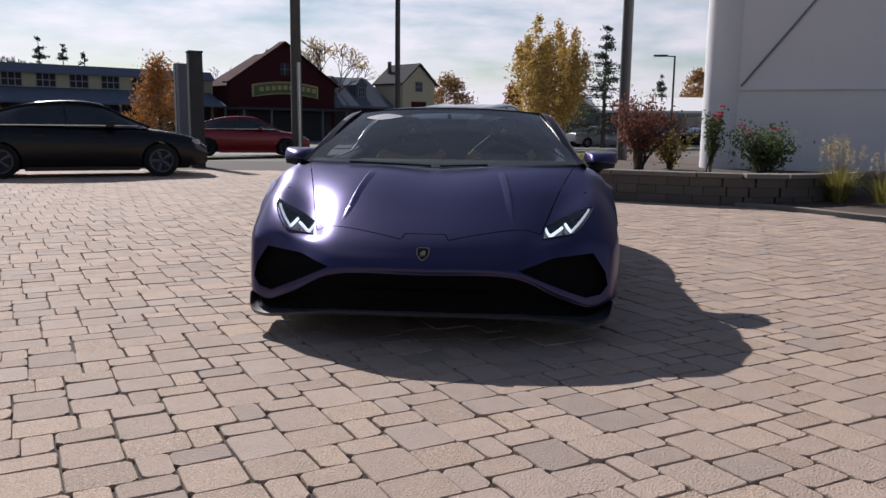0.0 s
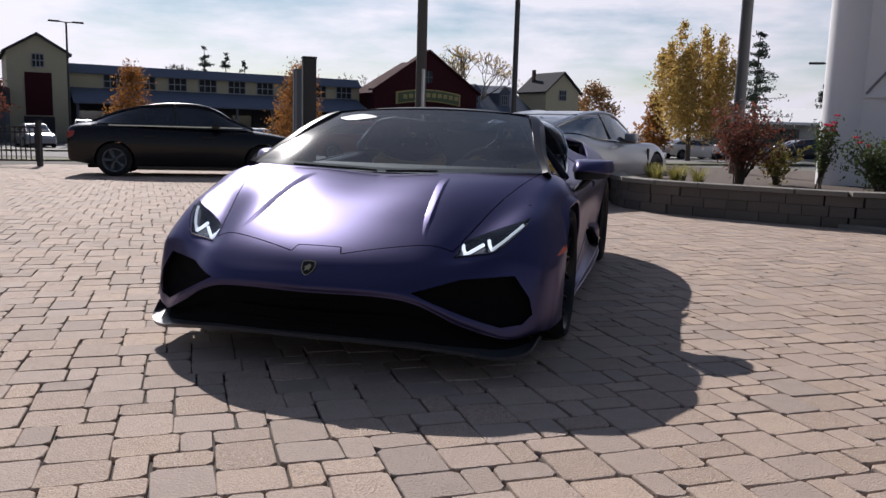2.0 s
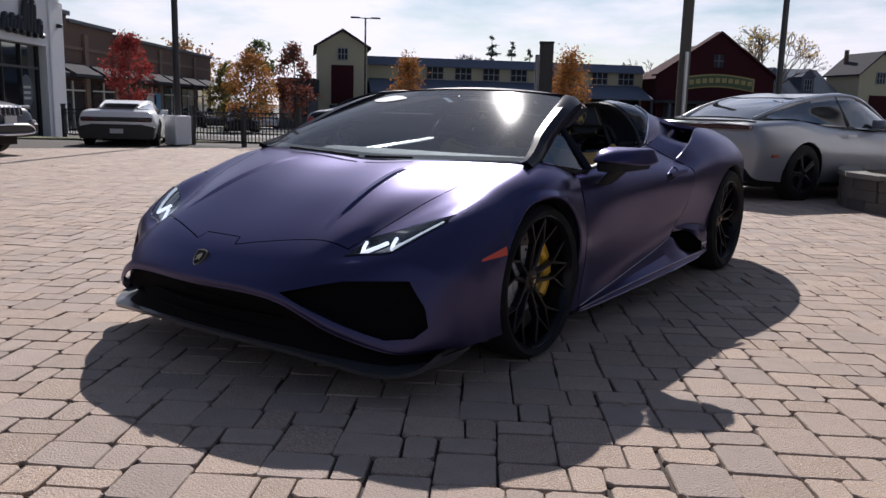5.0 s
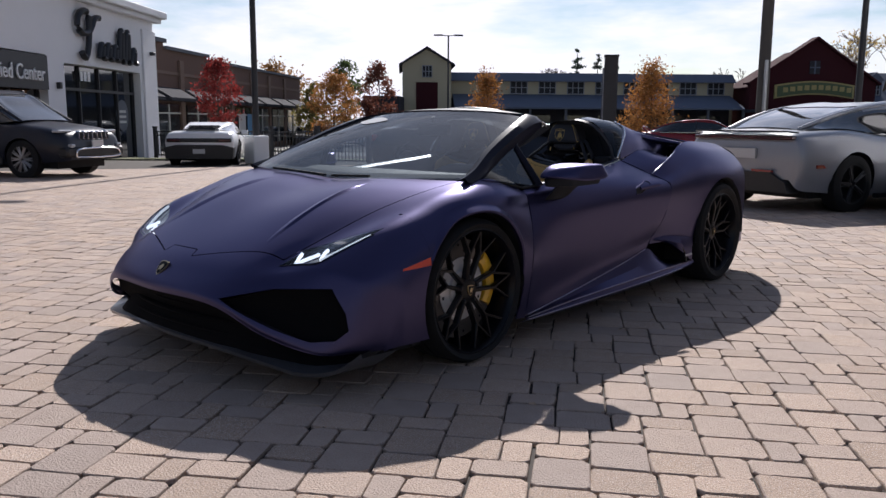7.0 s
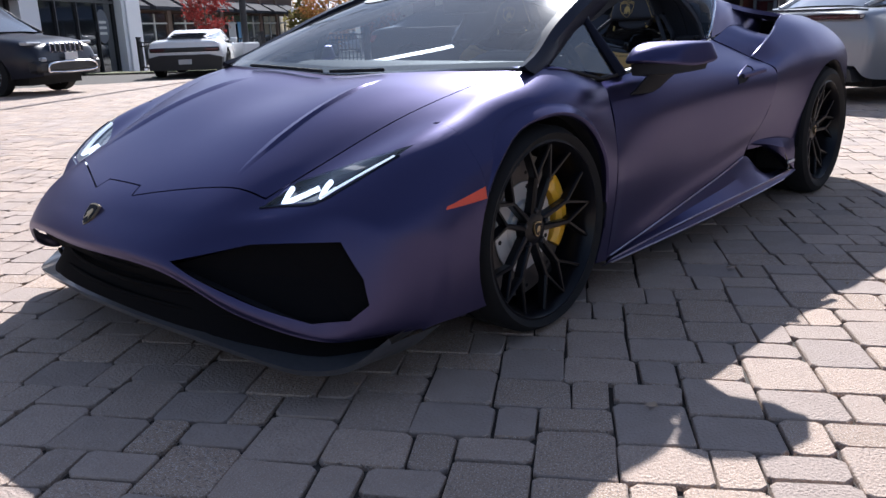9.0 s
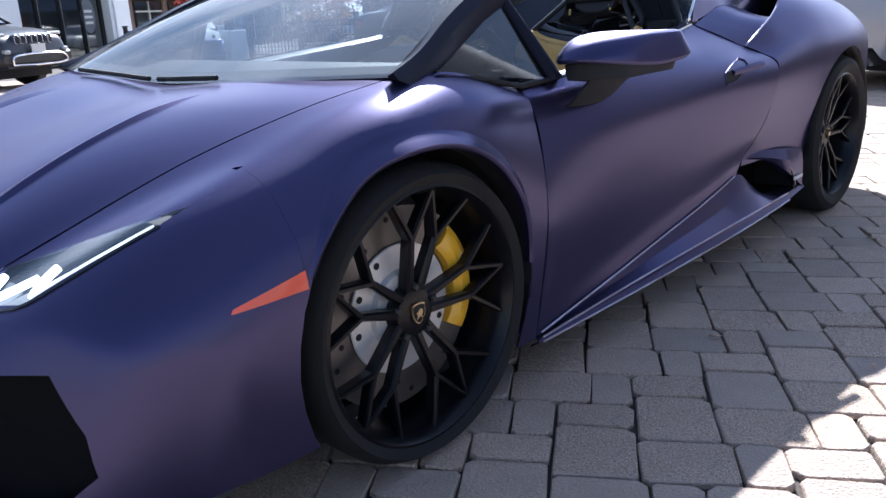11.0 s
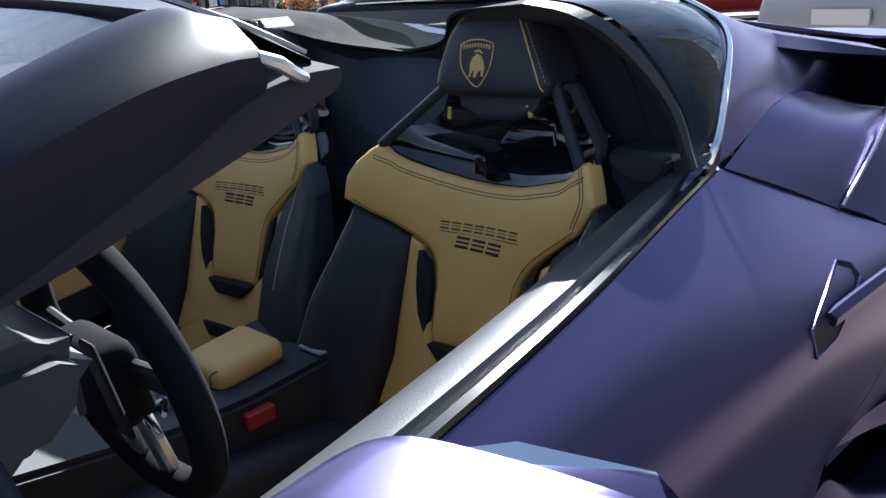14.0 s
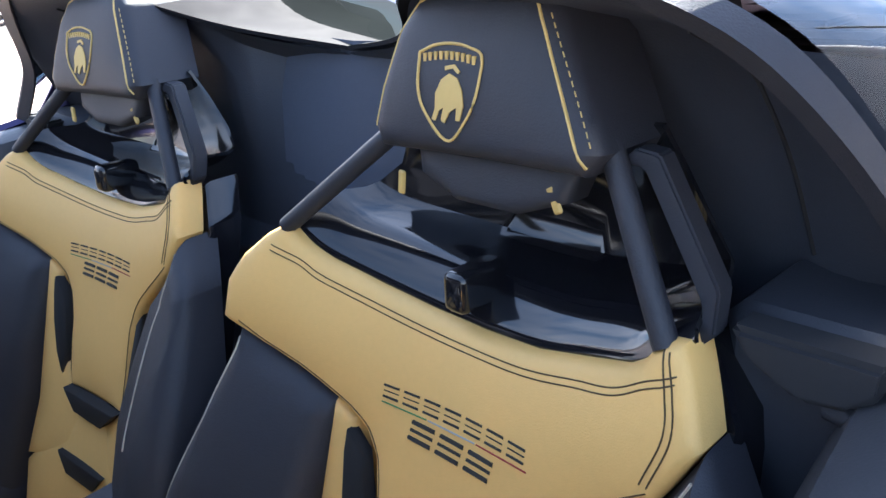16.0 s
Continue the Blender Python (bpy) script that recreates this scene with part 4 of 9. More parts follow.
def crease(points, name="crease"):
    """A sharp raised fold on the bonnet."""
    bm = bmesh.new()
    tops = []
    for x, y in [tuple(p) for p in spline(points, 24)]:
        loc, nrm, _, _ = FRONT_TREE.ray_cast(Vector((x, y, 2)), Vector((0, 0, -1)))
        tops.append((loc, nrm if nrm.z > 0 else -nrm))
    rows = []
    n = len(tops)
    for i, (loc, nrm) in enumerate(tops):
        f = min(1.0, 4 * i / n, 3 * (n - 1 - i) / n)
        out = 1 if loc.x > 0 else -1
        rows.append([loc + Vector((-out * 0.045, 0, 0)) - nrm * 0.0015, loc + Vector((-out * 0.006, 0, 0)) + nrm * 0.0075 * f,
                     loc + nrm * 0.0078 * f, loc + Vector((out * 0.012, 0, 0)) - nrm * 0.0015])
    grid(bm, rows)
    face_out(bm, (0, 0, 0))
    return part(name, bm, M_PAINT, car, "raised bonnet crease", 25)


for s in (1, -1):
    crease([(s * .412, -.675), (s * .395, -.45), (s * .372, -.2), (s * .36, -.05)])


def badge(name, centre, normal, up, size, parent):
    """A small dark shield with a gold rim and a plain gold shape."""
    n = Vector(normal).normalized()
    u = Vector(up)
    u = (u - n * u.dot(n)).normalized()
    r = u.cross(n)
    m = Matrix((r, n, u)).transposed().to_4x4()
    m.translation = Vector(centre)
    shape = [(-.46, .5), (-.25, .56), (0, .58), (.25, .56), (.46, .5), (.48, .1), (.40, -.2), (.22, -.46), (0, -.6), (-.22, -.46), (-.40, -.2), (-.48, .1)]
    bm = bmesh.new()
    prism(bm, [(x * size, z * size) for x, z in shape], 1, -0.002, 0.004)
    bm.transform(m)
    rim = part(name, bm, M_GOLD, parent, "small gold-rimmed shield badge")
    bm = bmesh.new()
    prism(bm, [(x * size * .86, z * size * .86) for x, z in shape], 1, 0.0, 0.0055)
    bm.transform(m)
    part("shield_field", bm, M_MATTE_BLACK, rim)
    bm = bmesh.new()
    prism(bm, [(x * size, z * size) for x, z in ((-.22, -.28), (-.12, -.05), (-.24, .02), (-.1, .16), (.06, .28), (.2, .22), (.22, .02), (.14, -.1), (.2, -.28), (.06, -.12))], 1, 0.0, 0.0068)
    bm.transform(m)
    part("emblem", bm, M_GOLD, rim)
    return rim


badge("bonnet_badge", front_at(0, .437, 0.002), (0, -.76, .65), (0, 0, 1), .062, car)


# ---- lower front: mouth, inlets, splitter ----
def lower_front():
    low = [(0, -.895, .160), (.40, -.870, .155), (.62, -.805, .138), (.77, -.715, .122), (.86, -.61, .115)]
    up = [(0, -.915, .352), (.40, -.885, .346), (.60, -.82, .262), (.765, -.70, .180), (.855, -.60, .172)]
    lines = []
    for l in (low, up):
        full = flip_x(reversed(l[1:])) + l
        lines.append(full)
    bm = bmesh.new()
    rows = [[Vector(p) for p in spline(lines[0], 49)], [Vector(p) for p in spline(lines[1], 49)]]
    mids = [a.lerp(b, .5) + Vector((0, .05, 0)) for a, b in zip(*rows)]
    grid(bm, [rows[0], mids, rows[1]])
    face_out(bm, (0, .5, .25))
    mouth = part("grille", bm, M_GRILLE, car, "wide black lower grille", 30)
    # grille slats
    for z in (.205, .25, .295):
        bm = bmesh.new()
        w = .40 if z > .28 else (.52 if z > .24 else .60)
        tube(bm, [(w * t, -.885 + .10 * t * t, z) for t in [k / 8 - 1 for k in range(17)]], 0.007, 6)
        part("grille_bar", bm, M_GRILLE, mouth, smooth=50)
    # splitter blade
    edge = [(0, -.905, .158), (.40, -.882, .152), (.63, -.842, .132), (.775, -.792, .112), (.872, -.708, .120), (.910, -.600, .170)]
    full = flip_x(reversed(edge[1:])) + edge
    top = [Vector(p) for p in spline(full, 61)]
    bm = bmesh.new()
    wide = lambda p: .02 + .095 * max(0, abs(p.x) - .45) / .42
    grid(bm, [[p + Vector((0, .18, .016)) for p in top], [p + Vector((0, wide(p), .011)) for p in top], top, [p + Vector((0, .006, -.016)) for p in top], [p + Vector((0, .2, -.022)) for p in top]])
    face_out(bm, (0, -.6, .115))
    part("splitter", bm, M_CARBON, car, "thin black front splitter blade", 25)
    # inlets behind the openings in the bumper
    for s in (1, -1):
        bm = bmesh.new()
        rim = [(.42, .36), (.60, .425), (.82, .435), (.90, .33), (.90, .25), (.84, .205), (.76, .20)]
        r0 = []
        for x, z in rim:
            p = front_at(s * min(x, .885), z, -0.012)
            r0.append(p)
        r1 = [Vector((p.x * .93, p.y + .20, p.z * .9 + .03)) for p in r0]
        v0 = [bm.verts.new(p) for p in r0]
        v1 = [bm.verts.new(p) for p in r1]
        for k in range(len(v0)):
            bm.faces.new((v0[k], v0[(k + 1) % len(v0)], v1[(k + 1) % len(v0)], v1[k]))
        bm.faces.new(v1)
        duct = part("inlet_duct", bm, M_BLACK, car, "black air inlet in the bumper")
        bm = bmesh.new()
        a, b = Vector((s * .80, -.56, .40)), Vector((s * .85, -.46, .24))
        grid(bm, [[a, a + Vector((-s * .05, .1, 0))], [b, b + Vector((-s * .05, .1, 0))]])
        thicken(bm, .006)
        part("inlet_vane", bm, M_BLACK, duct)
        # mesh that fills the opening a little way in
        bm = bmesh.new()
        ring = [front_at(s * min(x, .885), z, -.030) for x, z in rim]
        hub = bm.verts.new(sum(ring, Vector()) / len(ring) + Vector((0, .03, 0)))
        vs = [bm.verts.new(p) for p in ring]
        for k in range(len(vs)):
            bm.faces.new((hub, vs[k], vs[(k + 1) % len(vs)]))
        part("inlet_mesh", bm, M_GRILLE, duct)


lower_front()


# ---- door, sill, rear quarter ----
DT = [(.845, .512, .738), (.838, .8, .760), (.808, 1.15, .792), (.765, 1.45, .822), (.746, 1.612, .842)]
DU = [(.886, .512, .700), (.892, .8, .716), (.886, 1.15, .738), (.874, 1.5, .752), (.857, 1.784, .757)]
DV = [(.936, .503, .600), (.925, .8, .612), (.928, 1.15, .636), (.940, 1.5, .668), (.955, 1.858, .684)]
DX = [(.944, .492, .420), (.912, .8, .424), (.905, 1.15, .442), (.918, 1.5, .476), (.935, 1.825, .506)]
DY = [(.932, .474, .240), (.897, .8, .256), (.890, 1.15, .292), (.893, 1.45, .334), (.895, 1.745, .380)]
DZ = [(.921, .457, .140), (.905, .8, .176), (.898, 1.15, .226), (.895, 1.45, .274), (.890, 1.70, .318)]
QE = [(.860, 1.790, .760), (.847, 2.024, .846), (.782, 2.324, .934), (.715, 2.75, .934), (.67, 3.1, .912), (.60, 3.40, .880)]
QF = [(.902, 1.832, .734), (.896, 2.06, .796), (.872, 2.39, .866), (.850, 2.75, .866), (.790, 3.1, .848), (.69, 3.42, .815)]
QG = [(.955, 1.864, .684), (.955, 2.13, .718), (.958, 2.41, .750), (.948, 2.75, .750), (.885, 3.1, .738), (.77, 3.42, .705)]
QI = [(.935, 1.831, .506), (.945, 2.13, .540), (.960, 2.41, .600), (.958, 2.75, .600), (.900, 3.1, .580), (.79, 3.41, .545)]
QJ = [(.895, 1.751, .380), (.922, 2.13, .372), (.948, 2.41, .36), (.952, 2.75, .36), (.900, 3.1, .36), (.80, 3.38, .345)]
QL = [(.890, 1.74, .345), (.918, 2.13, .330), (.943, 2.41, .21), (.944, 2.75, .20), (.90, 3.1, .22), (.80, 3.36, .24)]


def meet_wing():
    """Bring the door's leading edge up to the trailing edge of the wing."""
    edge = spline([l[-1] for l in LEFT_FRONT[3:]], 80)
    for line in (DU, DV, DX, DY):
        z = line[0][2]
        e = min(edge, key=lambda p: abs(p[2] - z))
        line[0] = (e[0] + .001, e[1] + .004, z)
        x1, y1, z1 = line[1]
        line.insert(1, ((e[0] * .6 + x1 * .4) - .001, e[1] + .10, z + (z1 - z) * .35))
    for line in (DT, DZ):
        line.insert(1, tuple(Vector(line[0]).lerp(Vector(line[1]), .35)))


meet_wing()


def door_skin():
    bm = sheet_mesh([DT, DU, DV, DX, DY, DZ], 60, 7)
    face_out(bm, (0, 1.2, .4))
    return thicken(bm, .006)


doors = both_sides("door", door_skin, M_PAINT)
for d in doors:
    d["label"] = "satin purple door with its window lowered"


def quarter_skin():
    bm = sheet_mesh([QE, QF, QG, QI, QJ, QL], 80, 7)
    face_out(bm, (0, 2.5, .4))
    near = lambda p: abs(p.y - AXLE_R[0]) < .5 and p.z < .80
    hole = cut_hole(bm, circle_planes(*AXLE_R, ARCH_R), near)
    got = split_faces(bm, lambda p: None if hole(p) else "skin")["skin"]
    return thicken(got, .006)


both_sides("rear_wing", quarter_skin, M_PAINT)


def sill_skin():
    a = [(.923, .462, .135), (.906, .8, .170), (.899, 1.15, .220), (.896, 1.45, .268), (.890, 1.72, .318), (.878, 1.95, .20), (.90, 2.24, .19)]
    b = [(.926, .462, .128), (.936, .8, .150), (.944, 1.15, .166), (.950, 1.5, .178), (.952, 1.8, .186), (.950, 2.05, .19), (.935, 2.26, .192)]
    c = [(.926, .462, .118), (.942, .8, .128), (.954, 1.15, .138), (.962, 1.5, .148), (.963, 1.8, .158), (.958, 2.05, .166), (.940, 2.27, .176)]
    d = [(.90, .462, .100), (.92, .8, .105), (.93, 1.15, .112), (.935, 1.5, .120), (.935, 1.8, .13), (.93, 2.05, .14), (.92, 2.26, .15)]
    bm = bmesh.new()
    A = [spline(l, 50) for l in (a, b, c, d)]
    rows = []
    for i in range(50):
        pa, pb, pc, pd = (Vector(l[i]) for l in A)
        rows.append([pa, pa.lerp(pb, .5) - Vector((.012, 0, .004)), pb, pb.lerp(pc, .5) - Vector((.004, 0, 0)), pc, pd])
    grid(bm, rows)
    face_out(bm, (0, 1.2, .3))
    return thicken(bm, .004)


both_sides("sill", sill_skin, M_PAINT, label="purple side sill blade", smooth=22)


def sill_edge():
    # thin strips drawn in the highlight colour where the edges would catch the sky
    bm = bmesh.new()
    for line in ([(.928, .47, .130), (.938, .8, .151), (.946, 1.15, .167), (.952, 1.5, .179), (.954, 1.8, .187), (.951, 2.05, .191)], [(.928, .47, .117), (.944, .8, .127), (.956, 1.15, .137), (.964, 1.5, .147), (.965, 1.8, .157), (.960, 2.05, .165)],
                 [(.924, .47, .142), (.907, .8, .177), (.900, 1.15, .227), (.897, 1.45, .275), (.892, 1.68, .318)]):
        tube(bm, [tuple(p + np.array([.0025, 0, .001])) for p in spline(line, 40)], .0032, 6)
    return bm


both_sides("sill_edge", sill_edge, M_EDGE_HIGHLIGHT, label="pale highlight strips painted along the edges of the sill", smooth=60)


def side_inlet_fin():
    """The purple blade over the black side inlet."""
    a = [(.888, 1.715, .385), (.905, 1.88, .380), (.925, 2.04, .366), (.94, 2.20, .345)]
    b = [(.886, 1.72, .372), (.915, 1.88, .355), (.945, 2.04, .322), (.950, 2.20, .29)]
    c = [(.884, 1.74, .365), (.912, 1.93, .335), (.945, 2.08, .262), (.950, 2.21, .19)]
    d = [(.87, 1.76, .365), (.885, 1.93, .335), (.905, 2.08, .262), (.91, 2.21, .19)]
    bm = bmesh.new()
    A = [spline(l, 24) for l in (a, b, c, d)]
    grid(bm, [[Vector(l[i]) for l in A] for i in range(24)])
    face_out(bm, (.8, 2.0, .3))
    return thicken(bm, .004)


both_sides("inlet_fin", side_inlet_fin, M_PAINT, label="purple fin over the side air inlet", smooth=25)


def side_inlet_duct():
    bm = bmesh.new()
    outer = [(.885, 1.70, .33), (.895, 1.80, .375), (.915, 2.1, .365), (.91, 2.2, .19), (.90, 1.95, .175), (.89, 1.75, .27)]
    v0 = [bm.verts.new(p) for p in outer]
    v1 = [bm.verts.new((x - .14, y + .10, z)) for x, y, z in outer]
    for k in range(6):
        bm.faces.new((v0[k], v0[(k + 1) % 6], v1[(k + 1) % 6], v1[k]))
    bm.faces.new(v1)
    return bm


def inlet_lip():
    """Gloss black lip round the rear of the inlet, and a small plate below it."""
    bm = bmesh.new()
    tube(bm, [tuple(p) for p in spline([(.888, 1.80, .374), (.912, 1.95, .352), (.938, 2.06, .300), (.944, 2.12, .235), (.940, 2.14, .195)], 24)], [.004 + .006 * (k / 23) for k in range(24)], 8)
    return bm


both_sides("inlet_lip", inlet_lip, M_GLOSS_BLACK, label="gloss black lip of the side inlet", smooth=50)


def side_plate():
    return boxes(((.952, 2.10, .232), (.9575, 2.19, .246)), bevel=.002)


both_sides("side_plate", side_plate, M_LABEL_GREY, label="small pale plate ahead of the rear wheel", smooth=None)
both_sides("inlet_duct", side_inlet_duct, M_GRILLE, label="black side air inlet", smooth=None)


# ---- rear: buttresses, scoops, engine lid, tail ----
def buttress_skin():
    lo = [(.750, 1.600, .852), (.739, 1.72, .870), (.724, 1.86, .899), (.708, 2.0, .892)]
    mid = [(.722, 1.668, .945), (.712, 1.76, .957), (.695, 1.88, .966), (.672, 2.0, .964)]
    hi = [(.648, 1.795, 1.034), (.643, 1.86, 1.027), (.640, 1.93, 1.014), (.655, 2.0, .998)]
    top = [(.585, 1.825, 1.064), (.575, 1.88, 1.053), (.572, 1.94, 1.039), (.575, 2.0, 1.022)]
    bm = sheet_mesh([lo, mid, hi, top], 24, 6)
    face_out(bm, (.4, 1.9, .8))
    return thicken(bm, .006)


def scoop_lip():
    """The upper lip of the scoop, running back from the buttress to the wing."""
    out = [(.640, 1.925, 1.014), (.655, 2.0, .998), (.692, 2.173, .970), (.772, 2.322, .938)]
    low = [(.652, 1.925, .990), (.670, 2.0, .974), (.706, 2.173, .948), (.776, 2.322, .928)]
    inn = [(.572, 1.925, 1.041), (.575, 2.0, 1.022), (.60, 2.2, .985), (.70, 2.40, .945)]
    und = [(.60, 1.925, .985), (.61, 2.0, .965), (.65, 2.173, .935), (.73, 2.34, .915)]
    bm = bmesh.new()
    A = [spline(l, 24) for l in (inn, out, low, und)]
    grid(bm, [[Vector(l[i]) for l in A] for i in range(24)])
    face_out(bm, (.6, 2.2, .5))
    return thicken(bm, .004)


def ramp_skin():
    a = [(.750, 1.618, .842), (.738, 1.72, .867), (.722, 1.860, .897), (.700, 2.03, .895), (.66, 2.38, .835)]
    b = [(.805, 1.702, .802), (.795, 1.81, .832), (.780, 1.945, .862), (.752, 2.10, .862), (.715, 2.38, .825)]
    c = [(.858, 1.784, .758), (.852, 1.90, .796), (.840, 2.030, .834), (.812, 2.17, .842), (.775, 2.38, .820)]
    bm = sheet_mesh([a, b, c], 20, 6)
    face_out(bm, (.6, 2.0, .3))
    return thicken(bm, .004)


def scoop_back():
    bm = bmesh.new()
    grid(bm, [[(.55, 2.36, .70), (.80, 2.36, .70)], [(.55, 2.38, .93), (.745, 2.38, .905)]])
    return bm


def scoop_cheek():
    """Inside of the rear wing's leading edge."""
    bm = bmesh.new()
    A = spline(QE[:3], 16)
    grid(bm, [[Vector(p), Vector(p) + Vector((-.012, .03, -.016)), Vector(p) + Vector((-.04, .12, -.06))] for p in A])
    face_out(bm, (1.0, 2.2, .8))
    return thicken(bm, .003)


def scoop_wall():
    """Inner wall of the scoop under its lip."""
    lo = [(.706, 1.985, .894), (.690, 2.15, .872), (.655, 2.39, .830)]
    mid = [(.674, 1.985, .962), (.668, 2.18, .930), (.67, 2.39, .90)]
    hi = [(.655, 1.985, .992), (.662, 2.18, .950), (.690, 2.39, .910)]
    bm = sheet_mesh([lo, mid, hi], 16, 5)
    face_out(bm, (.4, 2.2, .8))
    return thicken(bm, .004)


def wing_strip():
    # added strip in the highlight colour draws the bright line on the leading edge
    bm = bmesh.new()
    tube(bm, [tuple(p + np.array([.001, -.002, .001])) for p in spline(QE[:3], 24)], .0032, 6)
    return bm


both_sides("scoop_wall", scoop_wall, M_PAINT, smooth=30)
both_sides("wing_strip", wing_strip, M_EDGE_HIGHLIGHT, label="thin pale highlight strip painted along the rear wing's edge", smooth=60)
both_sides("buttress", buttress_skin, M_PAINT, label="purple buttress behind the seats", smooth=30)
both_sides("scoop_lip", scoop_lip, M_PAINT, smooth=25)
both_sides("scoop_ramp", ramp_skin, M_PAINT, smooth=30)
both_sides("scoop_back", scoop_back, M_GRILLE, smooth=None)
both_sides("scoop_cheek", scoop_cheek, M_PAINT, smooth=30)


def deck():
    a = [(.60, 2.0, 1.02), (.60, 2.3, .985), (.67, 2.6, .945), (.675, 3.0, .92), (.60, 3.40, .882)]
    b = [(.42, 2.0, 1.035), (.42, 2.3, 1.0), (.44, 2.6, .955), (.45, 3.0, .93), (.42, 3.46, .90)]
    c = [(.0, 2.0, .99), (.0, 2.3, .965), (.0, 2.6, .94), (.0, 3.0, .92), (.0, 3.48, .90)]
    bm = sheet_mesh([flip_x(a), flip_x(b), c, b, a], 30, 6)
    face_out(bm, (0, 2.7, .3))
    part("engine_lid", thicken(bm, .006), M_PAINT, car, "purple engine lid between the buttresses", 30)
    bm = bmesh.new()
    up = [(-.77, 3.42, .70), (-.60, 3.41, .88), (0, 3.47, .90), (.60, 3.41, .88), (.77, 3.42, .70)]
    dn = [(-.80, 3.36, .25), (-.58, 3.42, .25), (0, 3.45, .25), (.58, 3.42, .25), (.80, 3.36, .25)]
    grid(bm, [[Vector(p) for p in spline(up, 25)], [Vector(p) for p in spline(dn, 25)]])
    face_out(bm, (0, 2.5, .5))
    part("rear_bumper", bm, M_BLACK, car, "", 30)
    for i in range(5):
        y = 2.15 + i * .2
        part("lid_slat", boxes(((-.34, y, 1.0 - .115 * i * .45), (.34, y + .12, 1.012 - .115 * i * .45)), bevel=.004), M_BLACK, car)


deck()


# dark inner shell that closes the gaps and wheel housings
def underbody():
    bm = bmesh.new()
    half = [(.45, -.80), (.68, -.69), (.82, -.52), (.84, -.30), (.84, 2.95), (.74, 3.22)]
    prism(bm, half + [(-x, y) for x, y in reversed(half)], 2, .115, .15)
    part("underbody", bm, M_MATTE_BLACK, car)
    for (y, z), r in ((AXLE_F, ARCH_F), (AXLE_R, ARCH_R)):
        for s in (1, -1):
            bm = bmesh.new()
            rows = []
            for k in range(33):
                a = math.pi * (1.12 * k / 32 - 0.06)
                c, d = math.cos(a), math.sin(a)
                rr = r + 0.004
                rows.append([(s * .50, y + rr * c, z + rr * d), (s * .935, y + rr * c, z + rr * d)])
            grid(bm, rows)
            rows2 = [bm.verts.new((s * .50, y + (r + .004) * math.cos(math.pi * (1.12 * k / 32 - .06)), z + (r + .004) * math.sin(math.pi * (1.12 * k / 32 - .06)))) for k in range(33)]
            bm.faces.new(rows2)
            part("wheel_arch_liner", bm, M_MATTE_BLACK, car, smooth=40)
    part("front_core", boxes(((-.48, -.55, .15), (.48, .10, .50)), bevel=.02), M_MATTE_BLACK, car)


underbody()


# ---- wing edges folded in at the wheels ----
def arch_lips():
    for (y, z), r, x0, tree_pts in ((AXLE_F, ARCH_F, .950, 0), (AXLE_R, ARCH_R, .95, 1)):
        for s in (1, -1):
            bm = bmesh.new()
            rows = []
            for k in range(41):
                a = math.pi * (k / 40 * 1.06 - 0.03)
                c, d = math.cos(a), math.sin(a)
                x = x0 - (0.0 if tree_pts else 0.012 * (1 - d))
                rows.append([(s * x, y + (r + .001) * c, z + (r + .001) * d), (s * (x - .015), y + (r - .006) * c, z + (r - .006) * d), (s * (x - .05), y + (r - .004) * c, z + (r - .004) * d)])
            grid(bm, rows)
            part("arch_lip", bm, M_BLACK, car, smooth=40)


arch_lips()


def arch_flares():
    """The wing turns out into a narrow band above the front wheel."""
    y, z = AXLE_F
    for s in (1, -1):
        rows = []
        for k in range(61):
            a = radians(4 + 146 * k / 60)
            c, d = math.cos(a), math.sin(a)
            f = min(1.0, k / 14, (60 - k) / 14)
            f = f * f * (3 - 2 * f)

            def skin(r):
                hit = FRONT_TREE.ray_cast(Vector((s * 2, y + r * c, z + r * d)), Vector((-s, 0, 0)))[0]
                return None if hit is None else abs(hit.x)
            wide = .008 + .024 * f
            here, rim_x = skin(ARCH_F + wide), skin(ARCH_F + .006)
            if here is None or rim_x is None:
                continue
            edge = rim_x + .003 + .015 * f
            row = ((ARCH_F - .006, edge - .022), (ARCH_F - .006, edge - .004), (ARCH_F, edge), (ARCH_F + .004, edge + .0006), (ARCH_F + wide * .55, here + (edge - here) * .52 + .001), (ARCH_F + wide * .9, here + .002), (ARCH_F + wide + .006, here - .004))
            rows.append([(s * x, y + r * c, z + r * d) for r, x in row])
        bm = bmesh.new()
        grid(bm, rows)
        face_out(bm, (0, y, z))
        part("arch_flare", bm, M_PAINT, car, "purple flared edge over the wheel", 30)


arch_flares()


# ---- wheels ----
M_RIM = material("black_rim", (0.004, 0.004, 0.006), 0.30, spec=0.22, coat=0.05, vary=0.1)
M_DISC = material("brake_disc", (0.15, 0.14, 0.135), 0.45, metal=0.9, vary=0.25, scale=30)
M_BELL = material("disc_bell", (0.62, 0.62, 0.63), 0.4, metal=0.4, vary=0.1)
M_CALIPER = material("yellow_caliper", (0.72, 0.40, 0.02), 0.35, coat=0.5, vary=0.06)


